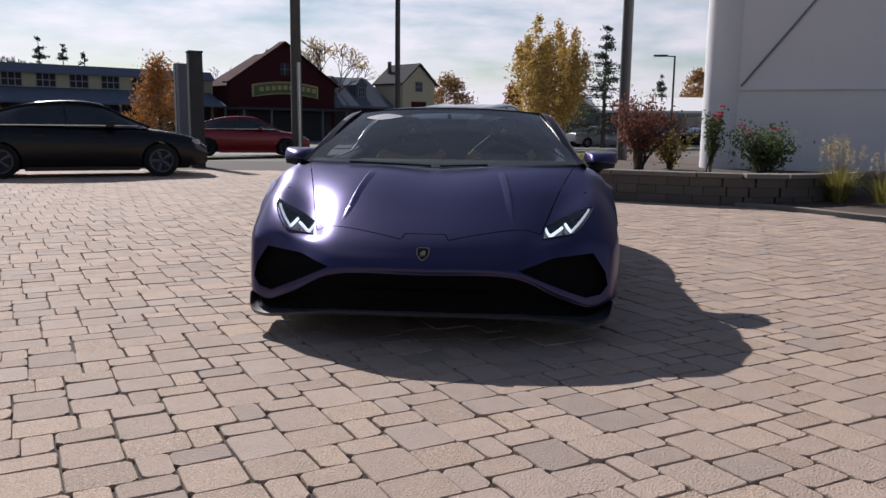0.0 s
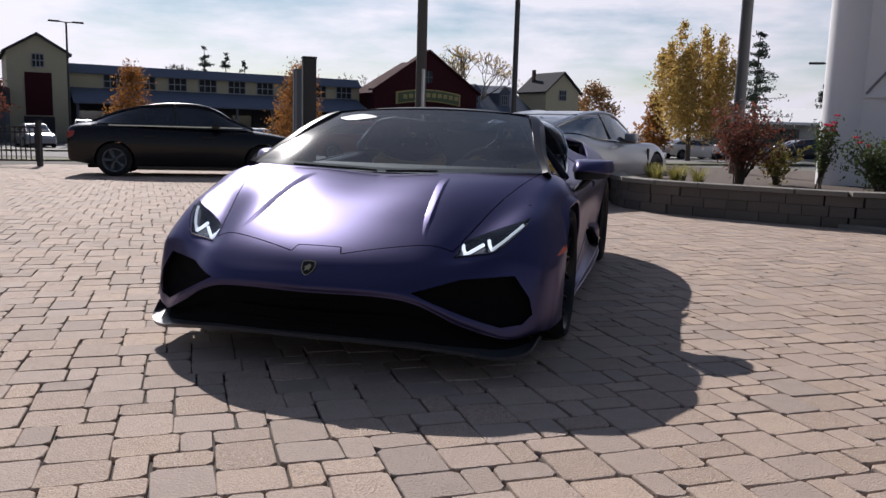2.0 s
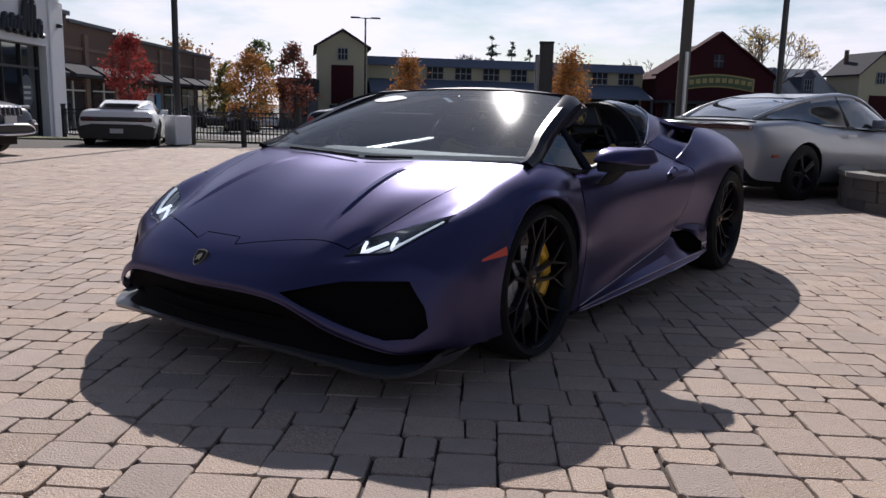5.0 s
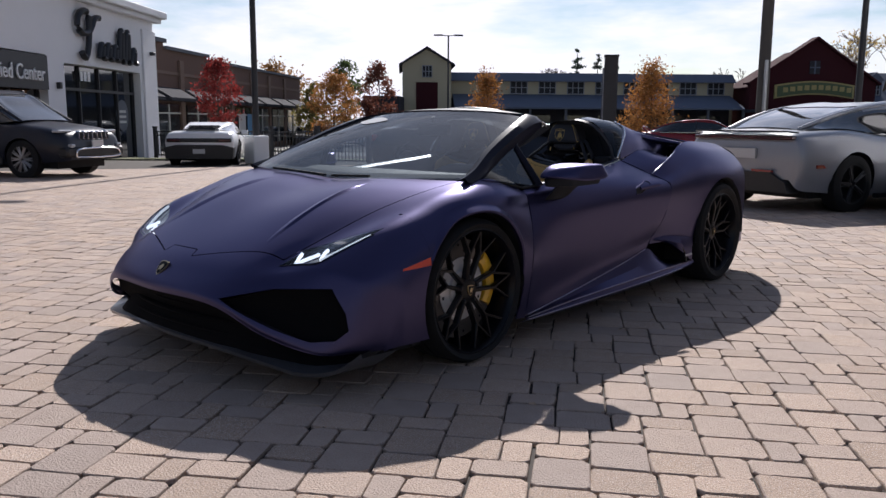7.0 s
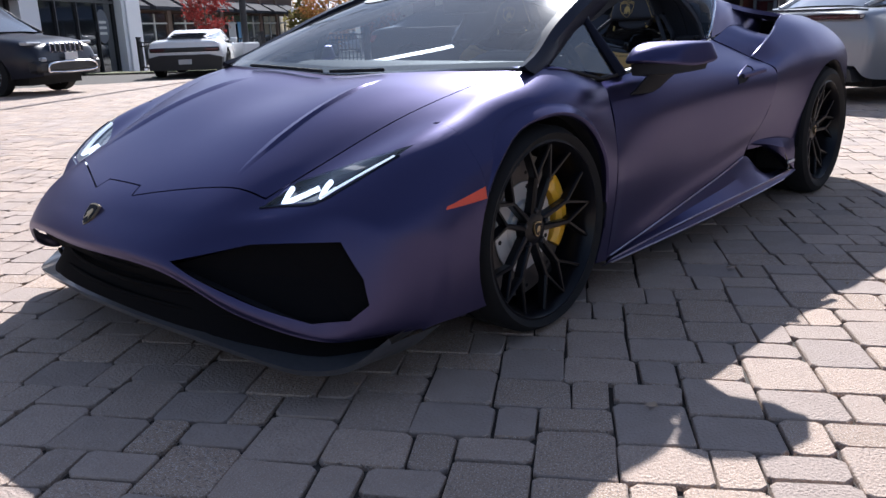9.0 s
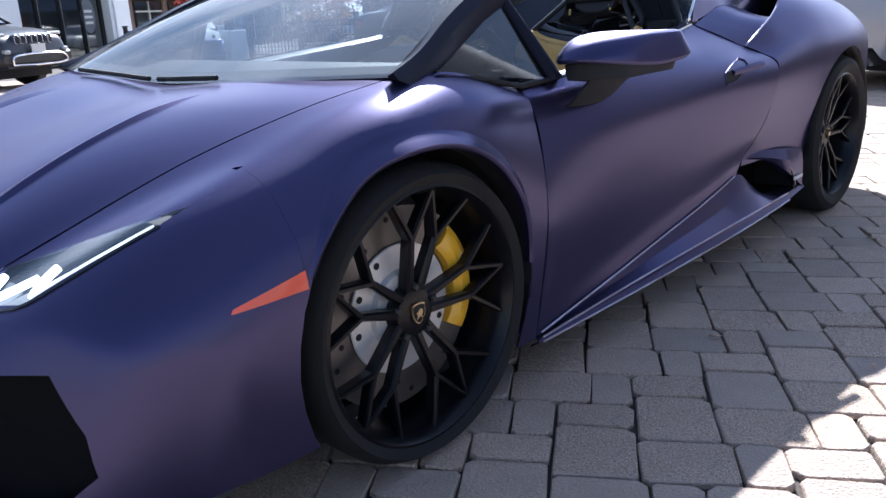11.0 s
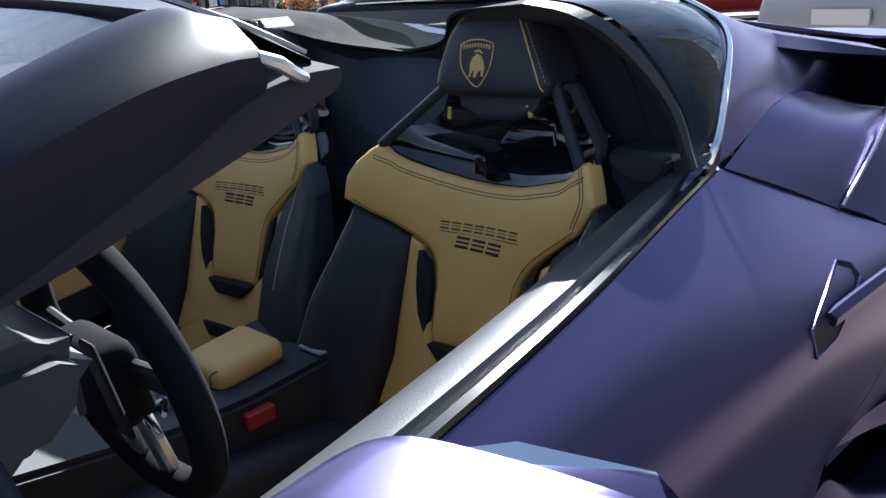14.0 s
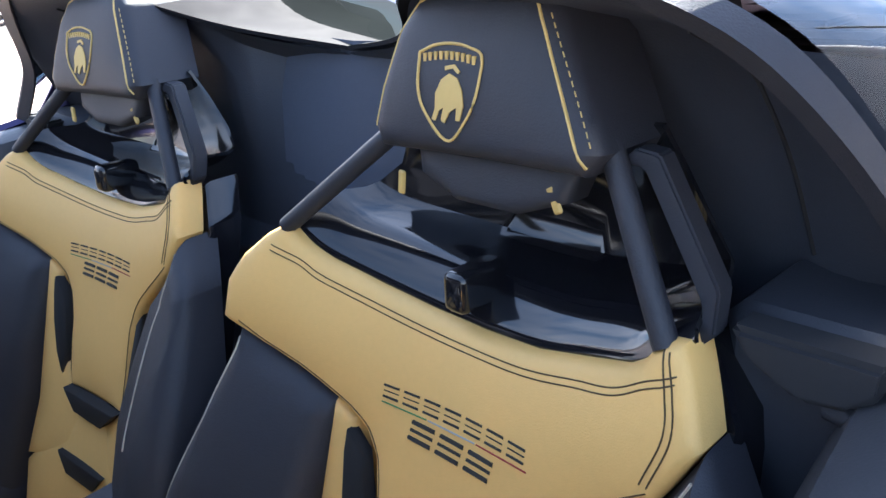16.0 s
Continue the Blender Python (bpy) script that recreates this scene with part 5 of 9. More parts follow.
def spoke_bar(bm, p0, p1, w0, w1, d0, d1):
    """A tapered bar between two points (radius, angle, outset) of the wheel; the axle is x."""
    def at(r, a, x):
        return Vector((x, r * math.cos(a), r * math.sin(a)))
    a0, a1 = at(*p0), at(*p1)
    d = (a1 - a0).normalized()
    side = d.cross(Vector((1, 0, 0))).normalized()
    vs = []
    for c, w, dep in ((a0, w0, d0), (a1, w1, d1)):
        vs.append([bm.verts.new(c + side * w), bm.verts.new(c + side * w * .55 + Vector((.006, 0, 0))), bm.verts.new(c - side * w * .55 + Vector((.006, 0, 0))),
                   bm.verts.new(c - side * w), bm.verts.new(c - side * w * .8 - Vector((dep, 0, 0))), bm.verts.new(c + side * w * .8 - Vector((dep, 0, 0)))])
    for k in range(6):
        bm.faces.new((vs[0][k], vs[0][(k + 1) % 6], vs[1][(k + 1) % 6], vs[1][k]))
    bm.faces.new(list(reversed(vs[0])))
    bm.faces.new(vs[1])


def build_wheel(m, radius, rim_r, half, label, yellow_side):
    """A wheel with its axle along local x; local +x looks out from the car."""
    wh = part("wheel", boxes(((-.05, -.045, -.045), (.028, .045, .045)), bevel=.012), M_RIM, car, label)
    bm = bmesh.new()
    prof = [(-half * .9, rim_r - .004), (-half, rim_r + .012), (-half * 1.04, (rim_r + radius) / 2), (-half * .94, radius - .012), (-half * .75, radius),
            (-half * .30, radius + .001), (-half * .27, radius - .006), (-half * .22, radius - .006), (-half * .19, radius + .001), (half * .19, radius + .001), (half * .22, radius - .006),
            (half * .27, radius - .006), (half * .30, radius + .001), (half * .75, radius), (half * .94, radius - .012), (half * 1.04, (rim_r + radius) / 2), (half, rim_r + .012), (half * .9, rim_r - .004)]
    lathe(bm, prof, 72, axis=0)
    bmesh.ops.recalc_face_normals(bm, faces=bm.faces[:])
    part("tyre", bm, M_RUBBER, wh, "low black tyre", 35)
    bm = bmesh.new()
    lathe(bm, [(half * .92, rim_r + .004), (half * .95, rim_r - .006), (half * .88, rim_r - .012), (half * .55, rim_r - .026), (-half * .9, rim_r - .020), (-half * .9, rim_r + .004)], 72, axis=0)
    bmesh.ops.recalc_face_normals(bm, faces=bm.faces[:])
    part("rim", bm, M_RIM, wh, "gloss black rim", 35)
    face = half * .72
    for k in range(10):
        bm = bmesh.new()
        a = 2 * math.pi * (k + .5) / 10 + .16
        w = 2 * math.pi / 10
        r_in, r_mid, r_out = .05, rim_r * .60, rim_r - .006
        spoke_bar(bm, (r_in, a, face - .028), (r_mid, a + (.10 if k % 2 else -.10), face - .012), .0110, .0078, .026, .024)
        b = a + (.10 if k % 2 else -.10)
        spoke_bar(bm, (r_mid - .004, b, face - .012), (r_out, b + w * .36, face + .004), .0068, .0055, .024, .022)
        spoke_bar(bm, (r_mid - .004, b, face - .012), (r_out, b - w * .36, face + .004), .0068, .0055, .024, .022)
        bmesh.ops.recalc_face_normals(bm, faces=bm.faces[:])
        part("spoke", bm, M_RIM, wh)
    bm = bmesh.new()
    lathe(bm, [(face - .05, .0), (face - .022, .0), (face - .018, .030), (face - .024, .052), (face - .06, .058)], 28, axis=0)
    bmesh.ops.recalc_face_normals(bm, faces=bm.faces[:])
    hub = part("hub_cap", bm, M_RIM, wh, "", 35)
    badge("hub_badge", (face - .016, 0, 0), (1, 0, 0), (0, 0, 1), .040, hub)
    for k in range(5):
        a = 2 * math.pi * k / 5 + .3
        bm = bmesh.new()
        lathe(bm, [(face - .04, .009), (face - .018, .009), (face - .014, .006), (face - .014, 0)], 6, axis=0, centre=(0, .057 * math.cos(a), .057 * math.sin(a)))
        part("wheel_nut", bm, M_BLACK, wh)
    bm = bmesh.new()
    lathe(bm, [(-.02, .075), (.012, .075), (.012, rim_r * .80), (-.02, rim_r * .80)], 56, axis=0, close=True)
    bmesh.ops.recalc_face_normals(bm, faces=bm.faces[:])
    disc = part("brake_disc", bm, M_DISC, wh, "grey drilled brake disc", 30)
    for k in range(30):
        a = 2 * math.pi * k / 30
        r = rim_r * (.50 + .11 * (k % 3))
        bm = bmesh.new()
        lathe(bm, [(.0125, .0065), (.0135, .0065), (.0135, 0)], 8, axis=0, centre=(0, r * math.cos(a), r * math.sin(a)))
        part("disc_hole", bm, M_MATTE_BLACK, disc)
    bm = bmesh.new()
    lathe(bm, [(.016, .145), (.019, .143), (.019, .090), (.03, .084), (.03, .045)], 40, axis=0)
    part("disc_bell", bm, M_BELL, disc, "pale disc bell", 35)
    for k in range(10):
        a = 2 * math.pi * k / 10 + .2
        bm = bmesh.new()
        lathe(bm, [(.0195, .008), (.0205, .008), (.0205, 0)], 8, axis=0, centre=(0, .128 * math.cos(a), .128 * math.sin(a)))
        part("bell_hole", bm, M_MATTE_BLACK, disc)
    bm = bmesh.new()
    rows = []
    for k in range(15):
        a = yellow_side + (k / 14 - .5) * 1.30
        e = 1 - .25 * abs(2 * k / 14 - 1) ** 3
        rows.append([Vector((x, r * math.cos(a), r * math.sin(a))) for x, r in ((-.01, rim_r * .54), (.034 * e, rim_r * .55), (.047 * e, rim_r * .61), (.046 * e, rim_r * .70), (.03 * e, rim_r * .77), (-.01, rim_r * .78))])
    grid(bm, rows)
    for row in (rows[0], rows[-1]):
        bm.faces.new([bm.verts.new(p) for p in row])
    bmesh.ops.remove_doubles(bm, verts=bm.verts[:], dist=1e-5)
    bmesh.ops.recalc_face_normals(bm, faces=bm.faces[:])
    part("brake_caliper", bm, M_CALIPER, wh, "yellow brake caliper", 35)
    wh.matrix_local = m
    return wh


build_wheel(pose(.835, *AXLE_F), R_TYRE_F, .280, .118, "black multi-spoke front wheel with yellow caliper", 0.14)
build_wheel(pose(-.835, *AXLE_F, 0, 0, 180), R_TYRE_F, .280, .118, "black multi-spoke front wheel with yellow caliper", math.pi - 0.14)
build_wheel(pose(.812, *AXLE_R), R_TYRE_R, .262, .148, "black multi-spoke rear wheel", math.pi)
build_wheel(pose(-.812, *AXLE_R, 0, 0, 180), R_TYRE_R, .262, .148, "black multi-spoke rear wheel", 0.0)


# linings that close the wheel housings
for s in (1, -1):
    for y0, y1, x0 in ((.424, .440, .40), (-.330, -.306, .40), (2.19, 2.215, .40), (3.00, 3.02, .40)):
        part("wheel_housing", boxes(((min(s * x0, s * (.922 if y0 < 3 else .86)), y0, .15), (max(s * x0, s * (.922 if y0 < 3 else .86)), y1, .52))), M_MATTE_BLACK, car)
    part("inlet_backing", boxes(((min(s * .45, s * .90), -.44, .15), (max(s * .45, s * .90), -.42, .45))), M_GRILLE, car)


# ---- windscreen, pillars, mirrors, cabin ----
M_LEATHER_Y = material("yellow_leather", (0.76, 0.46, 0.145), 0.55, vary=0.08, scale=12, bump=0.12, bump_scale=700)
M_LEATHER_B = material("black_leather", (0.020, 0.021, 0.028), 0.58, vary=0.15, scale=12, bump=0.12, bump_scale=600)
M_CLOTH = material("cabin_lining", (0.058, 0.066, 0.090), 0.85, vary=0.15, scale=10, bump=0.1, bump_scale=500)
M_STITCH = material("stitching", (0.075, 0.045, 0.018), 0.8)
M_THREAD = material("embroidery_thread", (0.02, 0.017, 0.015), 0.8)
M_PIPING = material("yellow_piping", (0.55, 0.38, 0.12), 0.6)
M_PILLAR = material("pillar_black", (0.016, 0.017, 0.028), 0.32, vary=0.1, spec=0.05)
M_ALU = material("satin_aluminium", (0.55, 0.55, 0.56), 0.38, metal=0.9, vary=0.08, scale=20)
M_LANDING = material("roof_landing_grey", (0.30, 0.30, 0.31), 0.45, vary=0.1, scale=30)
M_PILLAR_LINING = material("pillar_lining_suede", (0.014, 0.0145, 0.018), 0.9, vary=0.15, scale=14, bump=0.06, bump_scale=700)
M_DASH_GREY = material("dash_grey_leather", (0.060, 0.060, 0.066), 0.5, vary=0.12, scale=14, bump=0.1, bump_scale=600)
M_SUEDE = material("black_suede", (0.012, 0.012, 0.014), 0.95, vary=0.15, scale=20, spec=0.1)
M_SHELL = material("carbon_shell", (0.008, 0.008, 0.010), 0.07, spec=0.5, vary=0.1, coat=0.3)
M_CREAM = material("cream_piping", (0.42, 0.38, 0.30), 0.6, vary=0.08)
M_CABIN_TRIM = material("cabin_trim_black", (0.032, 0.035, 0.046), 0.6, vary=0.15, scale=12, bump=0.1, bump_scale=500)
M_RED = material("red_plastic", (0.35, 0.015, 0.02), 0.5)
M_LABEL = material("printed_label", (0.30, 0.32, 0.36), 0.6)

WB = [(.790, .125, .803), (.58, .070, .798), (.30, .055, .788), (0, .048, .779)]
WT = [(.585, .865, 1.093), (.44, .855, 1.108), (.24, .845, 1.118), (0, .84, 1.122)]


def full(line):
    return flip_x(line[:-1]) + list(reversed(line))


def windscreen():
    lo, hi = spline(full(WB), 41), spline(full(WT), 41)
    bm = bmesh.new()
    rows = []
    for i in range(13):
        t = i / 12
        bow = .014 * math.sin(math.pi * t)
        rows.append([Vector(a).lerp(Vector(b), t) + Vector((0, -bow * .35, bow)) for a, b in zip(lo, hi)])
    grid(bm, rows)
    face_out(bm, (0, .9, .5))
    ws = part("windscreen", bm, M_WINDSCREEN, car, "steeply raked windscreen", 60)
    ws.visible_shadow = False
    # inspection sticker along the top edge
    bm = bmesh.new()
    oval = []
    for k in range(9):
        lift = math.sin(math.pi * (k + .35) / 8.7)
        mid_ = rows[10][4 + k].lerp(rows[10][min(5 + k, 32)], 0)
        away = (rows[11][4 + k] - rows[9][4 + k]) * .42 * lift
        oval.append([mid_ + away + Vector((0, -.004, .002)), mid_ - away + Vector((0, -.004, .002))])
    grid(bm, oval)
    part("screen_sticker", bm, M_LABEL, ws, "pale oval sticker on the glass")
    # black band behind the glass edge
    lo2 = [Vector(p) + Vector((0, .03, .006)) for p in lo]
    lo3 = [a.lerp(Vector(b), .06) + Vector((0, .004, -.004)) for a, b in zip(lo2, hi)]
    bm = bmesh.new()
    grid(bm, [lo2, lo3])
    part("screen_band", bm, M_MATTE_BLACK, ws)
    # wipers
    for p in (((.27, .062, .795), (.14, .056, .791), (0, .054, .787)), ((-.05, .054, .787), (-.30, .064, .796), (-.52, .075, .803))):
        bm = bmesh.new()
        tube(bm, [Vector(q) + Vector((0, -.02, .004)) for q in spline(p, 12)], [.007] * 12, 6)
        part("wiper", bm, M_MATTE_BLACK, car, smooth=60)
    # scuttle between bonnet and glass
    bm = bmesh.new()
    grid(bm, [[Vector(p) + Vector((0, -.10, -.035)) for p in lo], [Vector(p) + Vector((0, .02, -.01)) for p in lo]])
    part("scuttle", bm, M_MATTE_BLACK, car)


windscreen()


def pillar_side():
    """A-pillar and roof rail, left."""
    out = [(.830, .118, .799), (.806, .235, .832), (.765, .40, .906), (.728, .60, .987), (.695, .78, 1.045), (.672, .88, 1.062), (.658, .931, 1.063)]
    inn = [(.790, .122, .806), (.755, .235, .848), (.705, .38, .920), (.665, .57, 1.005), (.622, .76, 1.074), (.588, .875, 1.104), (.582, .925, 1.098)]
    und = [(.828, .170, .785), (.806, .265, .806), (.746, .46, .864), (.697, .67, .933), (.664, .83, .990), (.648, .90, 1.014), (.645, .931, 1.024)]
    back = [(.785, .165, .785), (.755, .26, .808), (.698, .46, .870), (.647, .66, .946), (.608, .82, 1.008), (.581, .90, 1.038), (.576, .925, 1.046)]
    bm = bmesh.new()
    A = [spline(l, 36) for l in (back, inn, out, und, back)]
    rows = []
    for i in range(36):
        b, n, o, u, _ = (Vector(l[i]) for l in A)
        rows.append([b, n, n.lerp(o, .5) + Vector((.006, -.004, .012)), o, o.lerp(u, .5) + Vector((.005, 0, -.004)), u])
    vs = grid(bm, rows, close_u=True)
    bm.faces.new(vs[0])
    bm.faces.new(list(reversed(vs[-1])))
    bmesh.ops.recalc_face_normals(bm, faces=bm.faces[:])
    return bm


both_sides("windscreen_pillar", pillar_side, M_PILLAR, label="black windscreen pillar", smooth=40)


def header():
    a = [(.588, .872, 1.104), (.44, .862, 1.116), (.24, .852, 1.126), (0, .847, 1.130)]
    b = [(.600, .93, 1.092), (.44, .94, 1.118), (.24, .94, 1.134), (0, .938, 1.140)]
    c = [(.622, 1.005, 1.053), (.44, 1.035, 1.088), (.24, 1.045, 1.112), (0, 1.045, 1.122)]
    d = [(.615, 1.013, 1.028), (.44, 1.045, 1.062), (.24, 1.055, 1.088), (0, 1.055, 1.098)]
    e = [(.590, .88, 1.045), (.44, .87, 1.070), (.24, .86, 1.088), (0, .855, 1.095)]
    rows = [[Vector(p) for p in spline(full(l), 41)] for l in (a, b, c, d, e)]
    bm = bmesh.new()
    grid(bm, rows + [rows[0]])
    bmesh.ops.remove_doubles(bm, verts=bm.verts[:], dist=1e-5)
    bmesh.ops.recalc_face_normals(bm, faces=bm.faces[:])
    part("windscreen_header", bm, M_PILLAR, car, "black windscreen header rail", 35)
    # latch end caps
    for s in (1, -1):
        bm = bmesh.new()
        tube(bm, [(s * .655, .926, 1.063), (s * .661, .942, 1.056), (s * .659, .958, 1.046), (s * .654, .972, 1.041)], [.005, .0065, .0065, .005], 8)
        part("roof_latch", bm, M_ALU, car, "satin silver roof latch plate", 40)
        # pale landing for the roof panel, and the lining that runs down the pillar
        bm = bmesh.new()
        up = Vector((0, .004, .005))
        land = lambda line, k: [Vector((s * p[0], p[1], p[2])) + up for p in [tuple(q) for q in spline(line, 25)][:k]]
        top, end = land(b, 12), land(c, 12)
        grid(bm, [[p.lerp(q, f) for p, q in zip(top, end)] for f in (.12, .5, .93)])
        face_out(bm, (0, 1.0, .9))
        part("roof_landing", thicken(bm, .004), M_LANDING, car, "pale grey landing for the roof panel", 40)
        bm = bmesh.new()
        hi_ = spline([(.700, .64, .958), (.664, .80, 1.002), (.652, .88, 1.023), (.652, .96, 1.042), (.650, 1.015, 1.045)], 20)
        lo_ = spline([(.700, .66, .930), (.668, .79, .953), (.656, .86, .975), (.654, .93, .998), (.650, 1.012, 1.028)], 20)
        rows = []
        for h_, l_ in zip(hi_, lo_):
            h_, l_ = Vector(h_), Vector(l_)
            ring_ = [h_, h_.lerp(l_, .5) + Vector((.004, 0, 0)), l_, l_ + Vector((-.012, .004, -.005)), l_ + Vector((-.05, .012, .012)), h_ + Vector((-.06, .006, .006))]
            rows.append([Vector((s * q.x, q.y, q.z)) for q in ring_])
        vs = grid(bm, rows, close_u=True)
        bm.faces.new(vs[0])
        bm.faces.new(list(reversed(vs[-1])))
        bmesh.ops.recalc_face_normals(bm, faces=bm.faces[:])
        part("pillar_lining", bm, M_PILLAR_LINING, car, "dark grey pillar lining", 40)
    # inner mirror
    bm = bmesh.new()
    box(bm, (-.12, -.015, -.035), (.12, .02, .035), .014, 3)
    bm.transform(Matrix.Translation((0, .80, 1.02)))
    mir = part("rear_view_mirror", bm, M_BLACK, car, "black rear-view mirror", 40)
    bm = bmesh.new()
    tube(bm, [(0, .80, 1.04), (0, .79, 1.09)], .012, 8)
    part("mirror_stem", bm, M_BLACK, mir)


header()


def quarter_light():
    """The fixed triangular glass ahead of the door window and its post."""
    bm = bmesh.new()
    tube(bm, [(.852, .645, .750), (.79, .635, .835), (.712, .625, .935), (.70, .63, .965)], [.022, .020, .018, .016], 8)
    return bm


both_sides("window_post", quarter_light, M_PILLAR, smooth=50)


def quarter_glass():
    bm = bmesh.new()
    v = [bm.verts.new(p) for p in ((.815, .25, .802), (.845, .505, .744), (.848, .63, .752), (.71, .615, .945))]
    bm.faces.new(v)
    return bm


for g in both_sides("quarter_glass", quarter_glass, M_QUARTER_GLASS, label="dark tinted quarter light", smooth=None):
    g.visible_shadow = False


def window_seal():
    bm = bmesh.new()
    tube(bm, [(.816, .245, .803), (.836, .38, .777), (.846, .51, .748), (.846, .64, .754)], .0065, 6)
    return bm


both_sides("window_seal", window_seal, M_MATTE_BLACK, smooth=60)


def belt_trim():
    """Rubber seal and bright strip along the top of the door."""
    bm = bmesh.new()
    rows = []
    for p in spline([(x, y, z) for x, y, z in DT], 30):
        p = Vector(p)
        rows.append([p + Vector((-.001, 0, -.004)), p + Vector((-.004, 0, .006)), p + Vector((-.014, 0, .007)), p + Vector((-.018, 0, -.012))])
    grid(bm, rows)
    face_out(bm, (.6, 1.1, .6))
    return bm


both_sides("belt_seal", belt_trim, M_GLOSS_BLACK, label="gloss black window seal", smooth=40)


def door_top():
    """The inner top of the door, pale where the sun meets it."""
    bm = bmesh.new()
    rows = []
    for t, p in enumerate(spline(DT, 30)):
        p = Vector(p)
        w = .075 + .01 * math.sin(t / 29 * math.pi)
        rows.append([p + Vector((-.022, 0, -.010)), p + Vector((-.034, 0, .004)), p + Vector((-w * .7, 0, .003)), p + Vector((-w, 0, -.008)), p + Vector((-w - .018, 0, -.05)), p + Vector((-w - .02, 0, -.25)), p + Vector((-w - .03, 0, -.42))])
    grid(bm, rows)
    face_out(bm, (.95, 1.1, .5))
    return bm


def door_gusset():
    """The painted corner that fills in between the end of the window seal and the buttress."""
    bm = bmesh.new()
    rows = [[Vector((.747, 1.500, .832)), Vector((.742, 1.498, .836))], [Vector((.737, 1.600, .842)), Vector((.722, 1.585, .857))], [Vector((.729, 1.654, .845)), Vector((.711, 1.640, .872))]]
    grid(bm, rows)
    face_out(bm, (.6, 1.5, .7))
    return thicken(bm, .012)


both_sides("door_gusset", door_gusset, M_PAINT, label="small purple corner behind the window seal", smooth=30)


M_DOOR_TOP = material("door_top_leather", (0.045, 0.045, 0.05), 0.34, vary=0.12, scale=30, bump=0.08, bump_scale=500)
both_sides("door_lining", door_top, M_DOOR_TOP, label="dark leather door lining", smooth=40)


def door_card():
    bm = bmesh.new()
    pts = [(.655, 1.02, .66), (.66, 1.38, .70), (.66, 1.48, .60), (.65, 1.40, .50), (.64, 1.1, .46), (.645, 1.0, .52)]
    a = [bm.verts.new(p) for p in pts]
    b = [bm.verts.new((p[0] - .03, p[1], p[2])) for p in pts]
    for k in range(6):
        bm.faces.new((a[k], a[(k + 1) % 6], b[(k + 1) % 6], b[k]))
    bm.faces.new(list(reversed(b)))
    bm.faces.new(a)
    bmesh.ops.recalc_face_normals(bm, faces=bm.faces[:])
    bmesh.ops.bevel(bm, geom=[e for e in bm.edges], offset=.008, segments=2, affect="EDGES")
    return bm


both_sides("door_panel", door_card, M_LEATHER_Y, label="yellow leather door panel", smooth=40)


def door_pull(s):
    """Recessed outside handle."""
    bm = bmesh.new()
    door = doors[0] if s > 0 else doors[1]
    skin = BVHTree.FromPolygons([v.co[:] for v in door.data.vertices], [p.vertices[:] for p in door.data.polygons])

    def on_skin(y, z, lift):
        loc, nrm, _, _ = skin.ray_cast(Vector((s * 1.5, y, z)), Vector((-s, 0, 0)))
        return loc + Vector((s * lift, 0, lift * .3)) if loc else Vector((s * .94, y, z))
    pts = [(1.466, .660), (1.468, .694), (1.530, .712), (1.628, .730), (1.650, .722), (1.646, .708), (1.585, .688), (1.526, .664)]
    vs = [bm.verts.new(on_skin(y, z, .002)) for y, z in pts]
    bm.faces.new(vs)
    bmesh.ops.recalc_face_normals(bm, faces=bm.faces[:])
    rec = part("handle_recess", bm, M_MATTE_BLACK, door)
    bm = bmesh.new()
    tube(bm, [on_skin(y, z, .002) for y, z in pts + pts[:1]], .0024, 5)
    part("recess_edge", bm, M_PAINT, rec, smooth=60)
    bm = bmesh.new()
    rows = []
    for t in range(13):
        f = t / 12
        c = on_skin(1.515, .692, .004).lerp(Vector((s * .962, 1.690, .709)), f)
        w = .011 * (1 - .12 * abs(2 * f - 1) ** 3)
        rows.append([c + Vector((0, -w * .3, w)), c + Vector((s * .009, 0, w * .3)), c + Vector((s * .007, 0, -w * .8)), c + Vector((-s * .006, 0, -w)), c + Vector((-s * .008, 0, w * .6))])
    vs = grid(bm, rows, close_u=True)
    bm.faces.new(vs[0])
    bm.faces.new(list(reversed(vs[-1])))
    bmesh.ops.recalc_face_normals(bm, faces=bm.faces[:])
    part("door_handle", bm, M_PAINT, rec, "purple pull handle", 40)


for s in (1, -1):
    door_pull(s)


def mirror_housing():
    """Wing mirror: a wedge that rises from a sharp front edge to a flat top at the back."""
    rim = [(.890, .625, .801), (.918, .562, .804), (.995, .565, .807), (1.080, .640, .799), (1.114, .735, .792), (1.134, .840, .801), (1.098, .868, .809), (.97, .845, .807), (.882, .800, .803), (.878, .69, .800)]
    bm = bmesh.new()
    rim = [(.88 + (x - .88) * .88, .56 + (y - .56) * 1.06, z) for x, y, z in rim]
    ring = [Vector(p) for p in spline(rim + [rim[0]], 45)[:-1]]

    def level(f, drop=0.0, more=0.0):
        cy, sx, sy = .72 + .090 * f, 1 - .13 * f - more, 1 - .44 * f - more
        rise = math.sin(f * math.pi / 2) ** .82
        return [Vector((.985 + (p.x - .985) * sx, cy + (p.y - cy) * sy, p.z + (.857 - p.z) * rise + drop)) for p in ring]
    rows = [level(0, -.009, .04), level(0, -.004, .006), level(0), level(.10), level(.3), level(.52), level(.74), level(.9), level(1), level(1, .003, .06), level(1, .004, .22), level(1, .0045, .45)]
    vs = grid(bm, rows, close_u=True)
    bm.faces.new(vs[-1])
    bmesh.ops.recalc_face_normals(bm, faces=bm.faces[:])
    return bm


